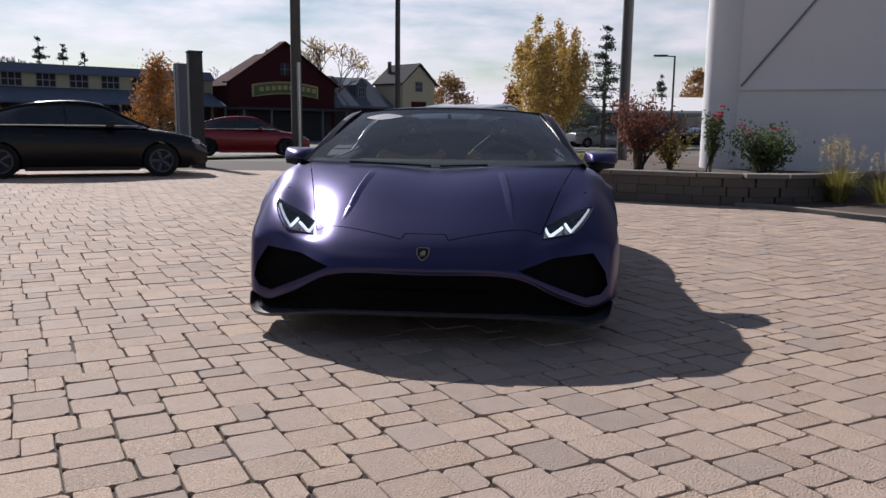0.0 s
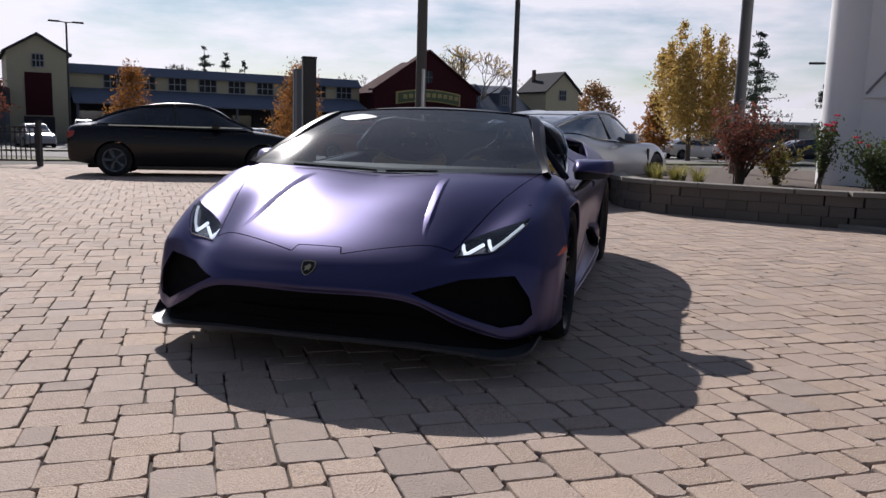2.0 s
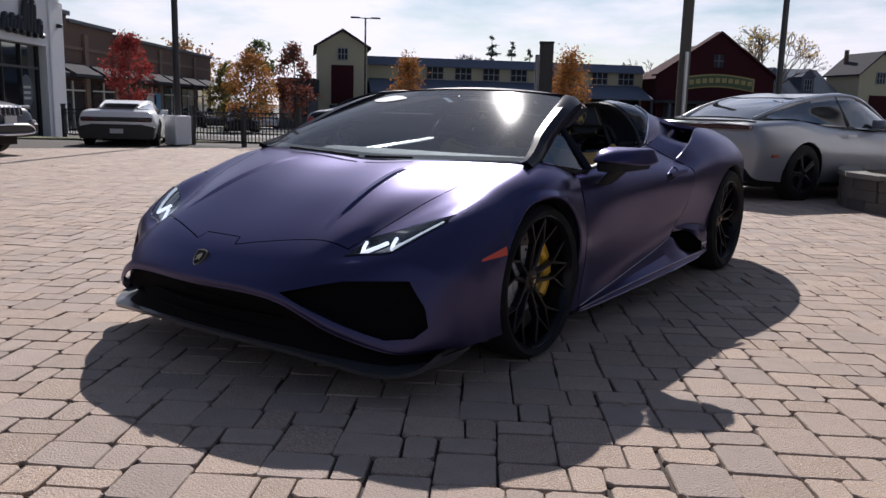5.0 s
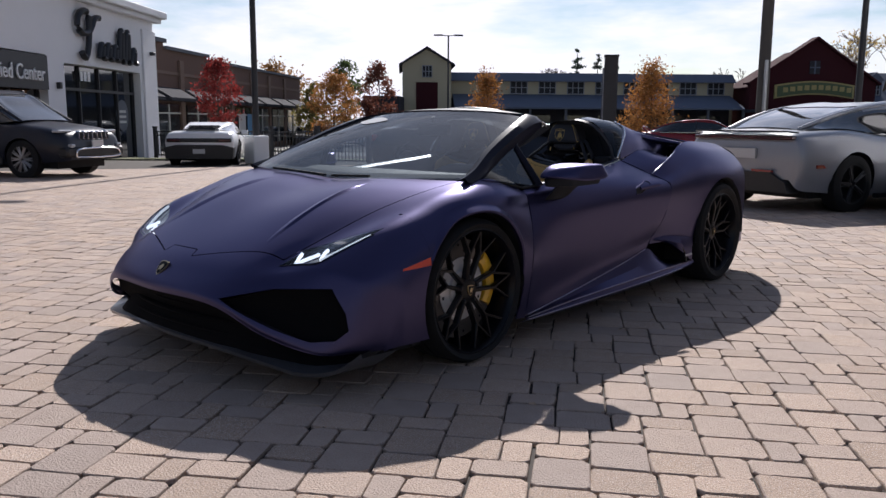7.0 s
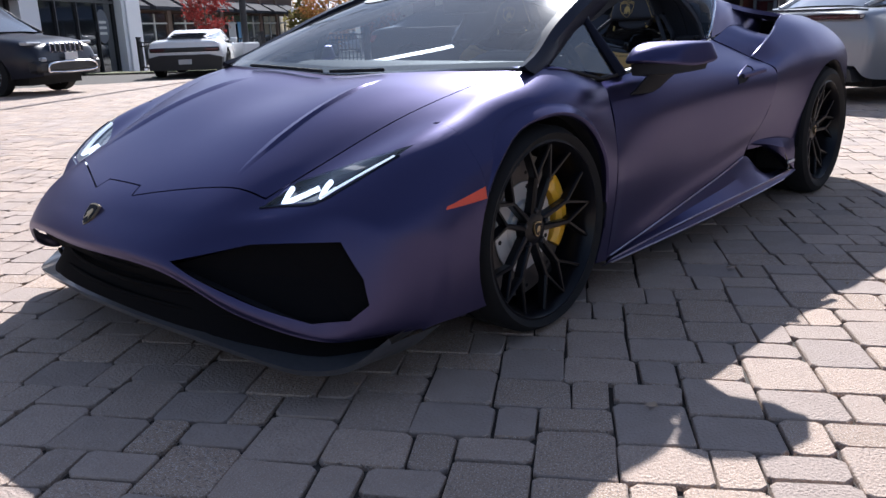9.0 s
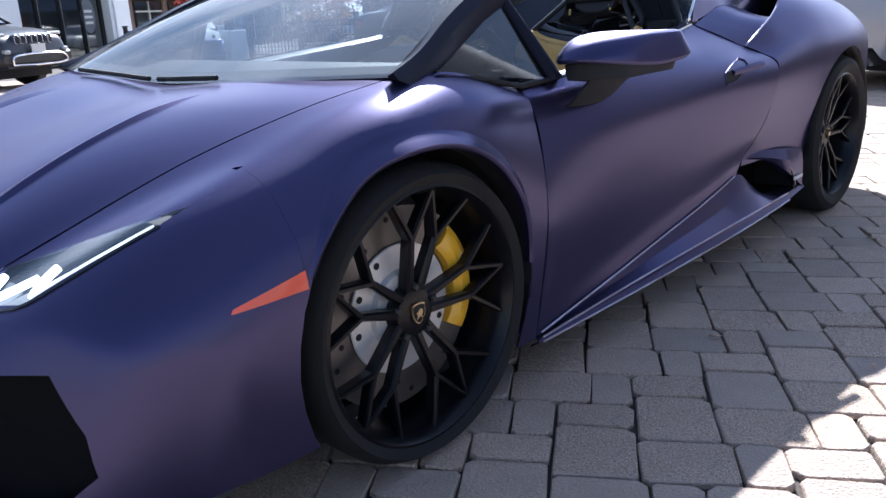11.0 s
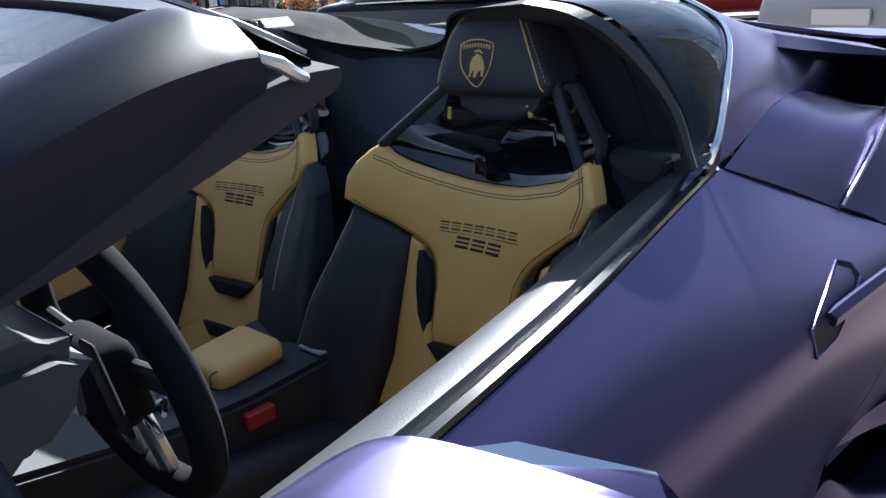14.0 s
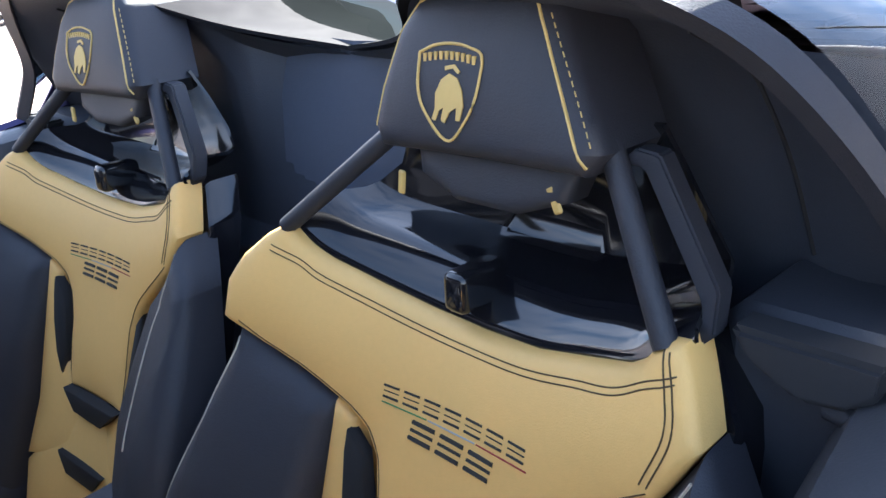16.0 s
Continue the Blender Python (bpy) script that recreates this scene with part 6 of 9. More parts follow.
def mirror_base():
    top = [(.895, .64, .777), (.920, .592, .778), (.995, .592, .783), (1.078, .645, .786), (1.106, .735, .789), (1.108, .82, .79), (1.07, .85, .792), (.97, .835, .793), (.886, .795, .79), (.884, .69, .782)]
    top = [(.88 + (x - .88) * .88, .56 + (y - .56) * 1.06, z) for x, y, z in top]
    bm = bmesh.new()
    ring = spline(top + [top[0]], 41)[:-1]
    mid = Vector((1.0, .73, 0))
    rows = []
    for dz, sh in ((.014, .985), (-.008, .978), (-.024, .94), (-.031, .55)):
        rows.append([Vector((mid.x + (p[0] - mid.x) * sh, mid.y + (p[1] - mid.y) * sh, p[2] + dz)) for p in ring])
    vs = grid(bm, rows, close_u=True)
    bm.faces.new(vs[-1])
    bmesh.ops.recalc_face_normals(bm, faces=bm.faces[:])
    rows = []
    for x, z, r, y in ((.985, .772, .052, .715), (.968, .750, .050, .712), (.945, .728, .047, .710), (.922, .704, .045, .712), (.895, .686, .042, .715)):
        rows.append([(x + .55 * r * math.cos(a), y + 1.9 * r * math.sin(a), z) for a in [2 * math.pi * k / 16 for k in range(16)]])
    grid(bm, rows, close_u=True)
    bmesh.ops.recalc_face_normals(bm, faces=bm.faces[:])
    return bm


housings = both_sides("wing_mirror", mirror_housing, M_PAINT, label="satin purple wing mirror", smooth=30)
for h, sgn in zip(housings, (1, -1)):
    bm = mirror_base()
    if sgn < 0:
        bm.transform(MIRROR)
        bmesh.ops.reverse_faces(bm, faces=bm.faces[:])
    part("mirror_foot", bm, M_PILLAR_LINING, h, "black mirror foot", 40)
    bm = bmesh.new()
    vs = [bm.verts.new((sgn * x, y, z)) for x, y, z in ((.895, .822, .80), (.96, .864, .80), (1.043, .886, .80), (1.069, .871, .805), (1.069, .869, .845), (1.038, .881, .855), (.96, .860, .855), (.897, .822, .84))]
    bm.faces.new(vs)
    part("mirror_glass", bm, M_CHROME, h)


# ---- behind the seats: hoops, small side glass, bulkhead ----
def hoop():
    o = [(.730, 1.555, .848), (.684, 1.570, .935), (.620, 1.540, 1.020), (.555, 1.518, 1.062), (.48, 1.512, 1.078)]
    p = [(.742, 1.575, .850), (.747, 1.592, .888), (.722, 1.665, .945), (.690, 1.745, 1.0), (.648, 1.795, 1.034), (.585, 1.80, 1.066), (.48, 1.74, 1.088)]
    bm = bmesh.new()
    A, B = spline(o, 24), spline(p, 24)
    rows = []
    for a, b in zip(A, B):
        a, b = Vector(a), Vector(b)
        rows.append([a + Vector((-.014, .012, -.008)), a, a.lerp(b, .09) + Vector((.005, 0, .005))])
    grid(bm, rows)
    face_out(bm, (.3, 1.7, .8))
    return thicken(bm, .006)


def hoop_glass():
    o = [(.730, 1.555, .848), (.684, 1.570, .935), (.620, 1.540, 1.020), (.555, 1.518, 1.062), (.48, 1.512, 1.078)]
    p = [(.742, 1.575, .850), (.747, 1.592, .888), (.722, 1.665, .945), (.690, 1.745, 1.0), (.648, 1.795, 1.034), (.585, 1.80, 1.066), (.48, 1.74, 1.088)]
    bm = bmesh.new()
    rows = []
    for a, b in zip(spline(o, 24), spline(p, 24)):
        a, b = Vector(a), Vector(b)
        rows.append([a.lerp(b, .14) + Vector((.006, 0, .006)), a.lerp(b, .55) + Vector((.012, 0, .012)), a.lerp(b, .96)])
    grid(bm, rows)
    face_out(bm, (.3, 1.7, .8))
    return bm


def hoop_strip():
    p = [(.744, 1.570, .850), (.750, 1.588, .888), (.725, 1.662, .945), (.693, 1.742, 1.0), (.650, 1.792, 1.036), (.585, 1.80, 1.069)]
    bm = bmesh.new()
    tube(bm, [tuple(q) for q in spline(p, 24)], .0055, 6)
    return bm


both_sides("roll_hoop", hoop, M_LEATHER_B, label="black hoop behind the seat", smooth=40)
for g in both_sides("hoop_glass", hoop_glass, M_SIDE_GLASS, label="small tinted side glass behind the hoop", smooth=60):
    g.visible_shadow = False
both_sides("hoop_strip", hoop_strip, M_CHROME, label="thin bright strip along the buttress", smooth=60)


def bulkhead():
    bm = bmesh.new()
    lo = [(x, 1.62, .30) for x in (-.70, -.35, 0, .35, .70)]
    m1 = [(x, 1.68, .72) for x in (-.70, -.35, 0, .35, .70)]
    hi = [(-.62, 1.74, 1.0), (-.35, 1.75, 1.012), (0, 1.745, .990), (.35, 1.75, 1.012), (.62, 1.74, 1.0)]
    grid(bm, [[Vector(p) for p in spline(l, 17)] for l in (lo, m1, hi)])
    face_out(bm, (0, 3, .7))
    part("rear_bulkhead", bm, M_CLOTH, car, "dark blue-grey lining behind the seats", 50)
    # hoods over the hoops
    for s in (1, -1):
        bm = bmesh.new()
        a = [(s * .48, 1.512, 1.078), (s * .30, 1.56, 1.065), (s * .17, 1.67, 1.012), (0, 1.735, .985)]
        b = [(s * .48, 1.66, 1.09), (s * .30, 1.72, 1.07), (s * .17, 1.765, 1.012), (0, 1.79, .985)]
        c = [(s * .56, 2.0, 1.03), (s * .32, 2.0, 1.035), (s * .16, 2.0, 1.0), (0, 2.0, .985)]
        grid(bm, [[Vector(p) for p in spline(l, 17)] for l in (a, b, c)])
        face_out(bm, (s * .3, 1.8, .7))
        part("hoop_cowl", thicken(bm, .005), M_SUEDE, car, "", 40)
        # trim from the hoop back to the bulkhead, with a seam, and the shelf with its belt pocket
        bm = bmesh.new()
        a2 = [(s * .718, 1.645, .85), (s * .676, 1.595, .934), (s * .616, 1.546, 1.018), (s * .552, 1.524, 1.058), (s * .47, 1.522, 1.070), (s * .30, 1.575, 1.058), (s * .16, 1.68, 1.0), (s * .004, 1.732, .976)]
        edge = [Vector(p) for p in spline(a2, 40)]
        rows = [[p + Vector((0, .001, .001)) for p in edge], [p + Vector((-s * .008 * min(1, abs(p.x) / .2), .028, -.012)) for p in edge],
                [Vector((p.x * .93, max(p.y + .055, 1.655), p.z - .035)) for p in edge], [Vector((p.x * .88, max(p.y + .05, 1.69), p.z - .09)) for p in edge],
                [Vector((p.x * .86, 1.695, min(p.z - .17, .80))) for p in edge], [Vector((p.x * .86, 1.66, .60)) for p in edge]]
        grid(bm, rows)
        face_out(bm, (0, 3, .8))
        lining = part("hoop_lining", bm, M_CABIN_TRIM, car, "black trim panel under the hoop", 50)
        tree_ = BVHTree.FromPolygons([v.co[:] for v in lining.data.vertices], [p.vertices[:] for p in lining.data.polygons])
        line = []
        for x, z in [tuple(q) for q in spline([(.535, 1.035), (.560, .985), (.580, .935), (.597, .868)], 16)]:
            loc = tree_.ray_cast(Vector((s * x, 1.2, z)), Vector((0, 1, 0)))[0]
            if loc:
                line.append(loc)
        bm = bmesh.new()
        tube(bm, line, .0022, 5)
        part("panel_seam", bm, M_MATTE_BLACK, lining, smooth=60)
        shelf = part("side_shelf", boxes(((min(s * .575, s * .735), 1.585, .30), (max(s * .575, s * .735), 1.70, .860)), bevel=.012), M_CABIN_TRIM, car, "black side shelf behind the seat", 40)
        bm = bmesh.new()
        prism(bm, [(s * x, z) for x, z in ((.592, .858), (.690, .858), (.688, .838), (.672, .822), (.640, .818), (.606, .836))], 1, 1.556, 1.590)
        bmesh.ops.recalc_face_normals(bm, faces=bm.faces[:])
        bmesh.ops.bevel(bm, geom=bm.edges[:], offset=.005, segments=2, affect="EDGES")
        part("belt_pocket", bm, M_PILLAR_LINING, shelf, "dark grey belt pocket", 40)
        bm = bmesh.new()
        prism(bm, [(s * x, z) for x, z in ((.694, .858), (.724, .858), (.722, .840), (.706, .824), (.694, .826))], 1, 1.570, 1.60)
        bmesh.ops.recalc_face_normals(bm, faces=bm.faces[:])
        bmesh.ops.bevel(bm, geom=bm.edges[:], offset=.004, segments=2, affect="EDGES")
        part("belt_guide", bm, M_PILLAR_LINING, shelf, smooth=40)
        bm = bmesh.new()
        tube(bm, [(s * .655, 1.575, .815), (s * .70, 1.565, .812), (s * .742, 1.54, .822)], .010, 8)
        part("shelf_edge", bm, M_CABIN_TRIM, shelf, smooth=60)
    bm = bmesh.new()
    v = [bm.verts.new(p) for p in ((-.50, 1.785, .965), (.50, 1.785, .965), (.46, 1.80, 1.064), (-.46, 1.80, 1.064))]
    bm.faces.new(v)
    part("wind_deflector", bm, M_REAR_GLASS, car, "small tinted rear window").visible_shadow = False
    # cabin tub
    part("cabin_floor", boxes(((-.895, .40, .15), (.895, 1.70, .19))), M_CLOTH, car)
    part("firewall", boxes(((-.78, .12, .15), (.78, .16, .74))), M_CLOTH, car)


bulkhead()


# ---- dashboard, wheel, console ----
def dash():
    sec = [(.20, .77), (.34, .815), (.50, .80), (.60, .76), (.62, .70), (.56, .62), (.50, .55), (.45, .40), (.20, .40)]
    bm = bmesh.new()
    prism(bm, [(y, z) for y, z in sec], 0, -.72, .72)
    bmesh.ops.bevel(bm, geom=[e for e in bm.edges if abs((e.verts[0].co - e.verts[1].co).x) > .5], offset=.012, segments=2, affect="EDGES")
    part("dashboard", bm, M_LEATHER_B, car, "black leather dashboard", 40)
    # binnacle and vents
    bm = bmesh.new()
    prism(bm, [(.50, .78), (.66, .832), (.775, .836), (.812, .818), (.802, .775), (.74, .72), (.55, .70)], 0, .19, .525)
    bmesh.ops.bevel(bm, geom=bm.edges[:], offset=.022, segments=4, affect="EDGES")
    b = part("instrument_binnacle", bm, M_DASH_GREY, car, "dark grey instrument binnacle", 40)
    part("display", boxes(((.24, .792, .735), (.48, .800, .80))), M_GLOSS_BLACK, b)
    for p0, p1 in (((.545, .845, .735), (.500, .868, .722)), ((.520, .85, .700), (.470, .86, .697))):
        bm = bmesh.new()
        tube(bm, [p0, tuple((Vector(p0) + Vector(p1)) / 2), p1], [.003, .005, .0045], 8)
        part("column_stalk", bm, M_CHROME, car, smooth=60)
    for x in (-.58, -.1, .1, .64):
        part("air_vent", boxes(((x - .05, .60, .70), (x + .05, .632, .755)), bevel=.008), M_GLOSS_BLACK, car, smooth=40)
    # steering wheel
    c = Vector((.352, .886, .716))
    tilt = Matrix.Translation(c) @ Matrix.Rotation(radians(11), 4, "X")
    bm = bmesh.new()
    lathe_pts = []
    n = 56
    rows = []
    for k in range(n):
        a = 2 * math.pi * k / n
        rad = .178 * (1 - .10 * max(0, -math.sin(a)) ** 4)
        cen = Vector((rad * math.cos(a), 0, rad * math.sin(a)))
        outw = Vector((math.cos(a), 0, math.sin(a)))
        rows.append([cen + outw * .019 * math.cos(b) + Vector((0, .020 * math.sin(b), 0)) for b in [2 * math.pi * j / 10 for j in range(10)]])
    rows.append(rows[0])
    grid(bm, rows, close_u=True)
    bmesh.ops.remove_doubles(bm, verts=bm.verts[:], dist=1e-5)
    bmesh.ops.recalc_face_normals(bm, faces=bm.faces[:])
    bm.transform(tilt)
    sw = part("steering_wheel", bm, M_SUEDE, car, "black suede steering wheel", 50)
    bm = bmesh.new()
    box(bm, (-.065, -.045, -.055), (.065, .012, .05), .02, 3)
    bm.transform(tilt)
    part("wheel_boss", bm, M_SUEDE, sw, smooth=40)
    for a in (8, 172, 255, 285):
        bm = bmesh.new()
        box(bm, (.05, -.008, -.016), (.17, .008, .016), .005)
        bm.transform(tilt @ Matrix.Rotation(radians(-a), 4, "Y"))
        part("wheel_spoke", bm, M_ALU if a > 200 else M_BLACK, sw, smooth=40)
    for s in (1, -1):
        bm = bmesh.new()
        box(bm, (s * .10 - .016, -.05, -.03), (s * .10 + .016, -.044, .09), .003)
        bm.transform(tilt)
        part("shift_paddle", bm, M_MATTE_BLACK, sw)
    # dash end seen through the quarter light
    part("dash_end", boxes(((.69, .585, .60), (.745, .66, .742)), bevel=.012), M_ALU, car, "satin grey end of the dashboard", 40)
    # console
    bm = bmesh.new()
    prism(bm, [(.5, .60), (.75, .52), (1.05, .47), (1.20, .465), (1.45, .48), (1.62, .52), (1.62, .18), (.5, .18)], 0, -.135, .135)
    bmesh.ops.bevel(bm, geom=[e for e in bm.edges if abs((e.verts[0].co - e.verts[1].co).x) < .01], offset=.01, segments=2, affect="EDGES")
    con = part("centre_console", bm, M_LEATHER_B, car, "black centre console with switches", 35)
    bm = bmesh.new()
    box(bm, (-.062, 1.165, .460), (.072, 1.312, .508), .020, 4)
    for v in bm.verts:
        v.co.z += (v.co.y - 1.24) * .10
    arm = part("armrest", bm, M_LEATHER_Y, car, "yellow leather armrest pad", 45)
    bm = bmesh.new()
    tube(bm, [Vector(q) for q in spline([(.062, 1.158, .478), (.058, 1.160, .494), (.056, 1.18, .4975), (.058, 1.29, .509), (.060, 1.318, .500)], 20)], .0014, 5)
    part("armrest_seam", bm, M_STITCH, arm, smooth=60)
    for x, y, w, l, z, mt in ((0, 1.08, .10, .10, .478, M_GLOSS_BLACK), (-.045, 1.095, .03, .04, .485, M_ALU), (.045, 1.10, .03, .04, .485, M_ALU), (0, 1.065, .035, .05, .49, M_ALU), (-.05, 1.02, .05, .035, .49, M_ALU), (.05, 1.02, .05, .03, .49, M_ALU)):
        part("console_switch", boxes(((x - w / 2, y - l / 2, z - .03), (x + w / 2, y + l / 2, z + .004)), bevel=.003), mt, con)
    part("label_plate", boxes(((.06, 1.345, .478), (.125, 1.40, .482))), M_LABEL, con, "small printed label")
    bk = boxes(((.132, 1.165, .415), (.150, 1.222, .445)), bevel=.003)
    part("belt_buckle", bk, M_RED, car, "red seat belt buckle")


dash()


# ---- seats ----
SEAT_X = .37


def seat_y(z, x=SEAT_X):
    """The seat back's plane, dished across its width."""
    return 1.535 + .30 * (z - .717) - .80 * min(abs(x - SEAT_X), .28) ** 2


def head_y(z, x=.375):
    return 1.451 + .275 * (z - .526) - .45 * min(abs(x - .375), .28) ** 2


def edge_gap(p, outline):
    """Distance from p to the edge of an outline."""
    best = 9.0
    for (x0, z0), (x1, z1) in zip(outline, outline[1:] + outline[:1]):
        dx, dz = x1 - x0, z1 - z0
        t = max(0.0, min(1.0, ((p[0] - x0) * dx + (p[1] - z0) * dz) / (dx * dx + dz * dz + 1e-12)))
        best = min(best, math.hypot(p[0] - x0 - t * dx, p[1] - z0 - t * dz))
    return best


def pad(name, outline, front, back, mat, parent, label="", bevel=.012, seg=3, sink=None, puff=0.0, lie=seat_y, step=.022):
    """An upholstered panel: outline (x, z) in the seat back's plane, from front to back of that plane; puff: how far it swells."""
    bm = bmesh.new()
    f = [bm.verts.new((x, front, z)) for x, z in outline]
    b = [bm.verts.new((x, back, z)) for x, z in outline]
    n = len(outline)
    ff = bm.faces.new(f)
    bm.faces.new(list(reversed(b)))
    for k in range(n):
        bm.faces.new((f[(k + 1) % n], f[k], b[k], b[(k + 1) % n]))
    bmesh.ops.recalc_face_normals(bm, faces=bm.faces[:])
    bmesh.ops.bevel(bm, geom=list(ff.edges), offset=bevel, segments=seg, affect="EDGES", profile=.6)
    if step:
        xs, zs = [p[0] for p in outline], [p[1] for p in outline]
        for lo, hi, no in ((min(xs), max(xs), (1, 0, 0)), (min(zs), max(zs), (0, 0, 1))):
            for k in range(1, int((hi - lo) / step) + 1):
                c = lo + k * step
                slit(bm, (c * no[0], 0, c * no[2]), no, gap=0)
    for v in bm.verts:
        y = 0.0
        if v.co.y < back - .001:
            if puff:
                d = edge_gap((v.co.x, v.co.z), outline)
                y -= puff * (1 - math.exp(-d / .028))
            if sink:
                y += sink(v.co.x, v.co.z)
        v.co.y += y + lie(v.co.z, v.co.x)
    return part(name, bm, mat, parent, label, 50)


def seam(pts, mat, parent, on, r=.0007, name="seam"):
    bm = bmesh.new()
    tube(bm, [on(x, z, .0002) for x, z in [tuple(p) for p in spline(pts, 8 * len(pts))]], r, 5)
    return part(name, bm, mat, parent, smooth=60)


def cloth_tree(ob):
    """Gives places on the front of an upholstered panel."""
    tree_ = BVHTree.FromPolygons([v.co[:] for v in ob.data.vertices], [p.vertices[:] for p in ob.data.polygons])

    def at(x, z, lift):
        loc = tree_.ray_cast(Vector((x, 0, z)), Vector((0, 1, 0)))[0]
        return (x, (loc.y if loc else seat_y(z, x) - .02) - lift, z)
    return at


M_UNDERLINE = [material("underline_" + n, c, 0.8) for n, c in (("green", (.06, .20, .07)), ("grey", (.32, .32, .32)), ("red", (.30, .03, .03)))]


def neck_shell(back):
    """The gloss shell between shoulders and headrest, with a ledge across it."""
    top = [(.140, .842), (.166, .823), (.195, .811), (.257, .797), (.319, .788), (.379, .785), (.438, .788), (.492, .801), (.530, .812), (.552, .826), (.578, .846)]
    edge = [Vector((p[0], 0, p[1])) for p in spline(top, 41)]
    rows = []
    for dz, dy, pull in ((-.012, .012, 0), (.002, .004, 0), (.010, .006, .02), (.022, .022, .06), (.030, .030, .10), (.035, .046, .13), (.036, .080, .18), (.045, .092, .24), (.085, .096, .46), (.125, .080, .66), (.160, .060, .80)):
        row = []
        for k, p in enumerate(edge):
            u = k / 40
            x = p.x + (.27 + .215 * u - p.x) * pull
            flat = .80 + (p.z - .80) * (1 - .9 * min(1, pull * 2.2))
            z = flat + dz
            row.append(Vector((x, seat_y(p.z, p.x) + dy + .3 * (z - p.z) * .6, z)))
        rows.append(row)
    bm = bmesh.new()
    grid(bm, rows)
    face_out(bm, (.37, 3, .85))
    shell = part("neck_shell", thicken(bm, .004), M_SHELL, back, "gloss black carbon shell", 38)
    bm = bmesh.new()
    box(bm, (.345, 1.540, .800), (.372, 1.60, .838), .008, 3)
    part("latch", bm, M_SHELL, shell, smooth=45)
    for x, z, a in ((.281, .900, -8), (.447, .912, 24)):
        bm = bmesh.new()
        box(bm, (-.004, -.002, -.011), (.004, .002, .011), .0015)
        bm.transform(Matrix.Translation((x, head_y(z, x) + .012, z)) @ Matrix.Rotation(radians(-a), 4, "Y"))
        part("yellow_piece", bm, M_PIPING, shell, "small yellow piece on the neck shell")


def seat():
    shell = [(.06, .30), (.035, .47), (.09, .70), (.105, .79), (.15, .832), (.26, .79), (.38, .776), (.49, .79), (.575, .838), (.61, .79), (.63, .62), (.66, .47), (.63, .30)]
    back = pad("seat", shell, .035, .085, M_SHELL, car, "black bucket seat with a yellow leather centre", .01, 2, step=.05)
    # yellow yoke across the shoulders and down the middle
    yoke = [(.082, .742), (.082, .783), (.098, .809), (.122, .832), (.141, .843), (.166, .823), (.195, .811), (.257, .797), (.319, .788), (.379, .785), (.438, .788), (.492, .801), (.530, .812), (.544, .822), (.552, .834), (.564, .844), (.576, .847), (.587, .828),
            (.596, .810), (.605, .790), (.580, .744), (.549, .721), (.511, .692), (.489, .672), (.474, .648), (.466, .614), (.461, .575), (.460, .530), (.452, .512), (.300, .508), (.294, .530), (.290, .575), (.290, .609), (.283, .644), (.268, .665), (.246, .678), (.226, .686), (.181, .704), (.135, .720)]
    yk = pad("shoulder_panel", yoke, -.008, .030, M_LEATHER_Y, back, "yellow leather shoulder and centre panel", .009, puff=.012, step=.018)
    # waist strips with dark slots between
    pad("waist_strip", [(.226, .684), (.250, .670), (.262, .625), (.266, .565), (.292, .532), (.300, .506), (.332, .482), (.332, .40), (.205, .38), (.223, .472)], -.008, .04, M_LEATHER_Y, back, "", .006, 2, puff=.008)
    pad("waist_strip", [(.532, .690), (.512, .676), (.505, .62), (.498, .556), (.470, .535), (.445, .510), (.405, .482), (.405, .40), (.530, .38), (.518, .47), (.522, .58)], -.008, .04, M_LEATHER_Y, back, "", .006, 2, puff=.008)
    pad("lumbar_panel", [(.325, .486), (.412, .486), (.460, .450), (.530, .37), (.52, .27), (.205, .27), (.203, .37), (.285, .450)], -.006, .04, M_LEATHER_Y, back, "", .008, 2, puff=.010)
    for lug in ([(.298, .510), (.448, .514), (.408, .482), (.332, .482)], [(.295, .414), (.425, .414), (.398, .386), (.322, .386)]):
        pad("slot", lug, -.022, -.004, M_MATTE_BLACK, back, "", .002, 1, step=0)
    for slit_ in ([(.250, .663), (.272, .645), (.284, .606), (.287, .550), (.282, .525), (.266, .555), (.255, .599), (.250, .641)], [(.507, .669), (.490, .653), (.479, .601), (.466, .531), (.488, .553), (.498, .569), (.504, .618)]):
        pad("slot", slit_, -.015, .0, M_MATTE_BLACK, back, "dark slot beside the centre panel", .002, 1, step=0)
    # side bolsters
    left = [(.098, .738), (.135, .718), (.181, .702), (.226, .682), (.224, .58), (.221, .472), (.203, .378), (.19, .27), (.05, .27), (.042, .34), (.028, .40), (.026, .455), (.048, .55), (.080, .646)]
    tuck = lambda x, z: .034 * min(1, max(0, (z - .56) / .15)) ** 1.2
    lb = pad("bolster", left, -.036, .05, M_LEATHER_B, back, "black leather bolster", .020, 4, tuck, .018)
    right = [(.604, .786), (.580, .741), (.549, .719), (.530, .698), (.522, .58), (.518, .47), (.530, .38), (.54, .27), (.70, .27), (.715, .36), (.71, .47), (.682, .62), (.650, .735)]
    rb = pad("bolster", right, -.040, .05, M_LEATHER_B, back, "black leather bolster", .020, 4, tuck, .018)
    # headrest on its gloss black frame
    head = [(.262, .952), (.266, .985), (.278, 1.030), (.296, 1.056), (.325, 1.066), (.415, 1.068), (.440, 1.050), (.478, .990), (.500, .956), (.486, .938), (.275, .934)]
    rest = pad("headrest", head, -.014, .075, M_LEATHER_B, back, "black leather headrest with yellow piping", .016, 4, puff=.010, lie=head_y)
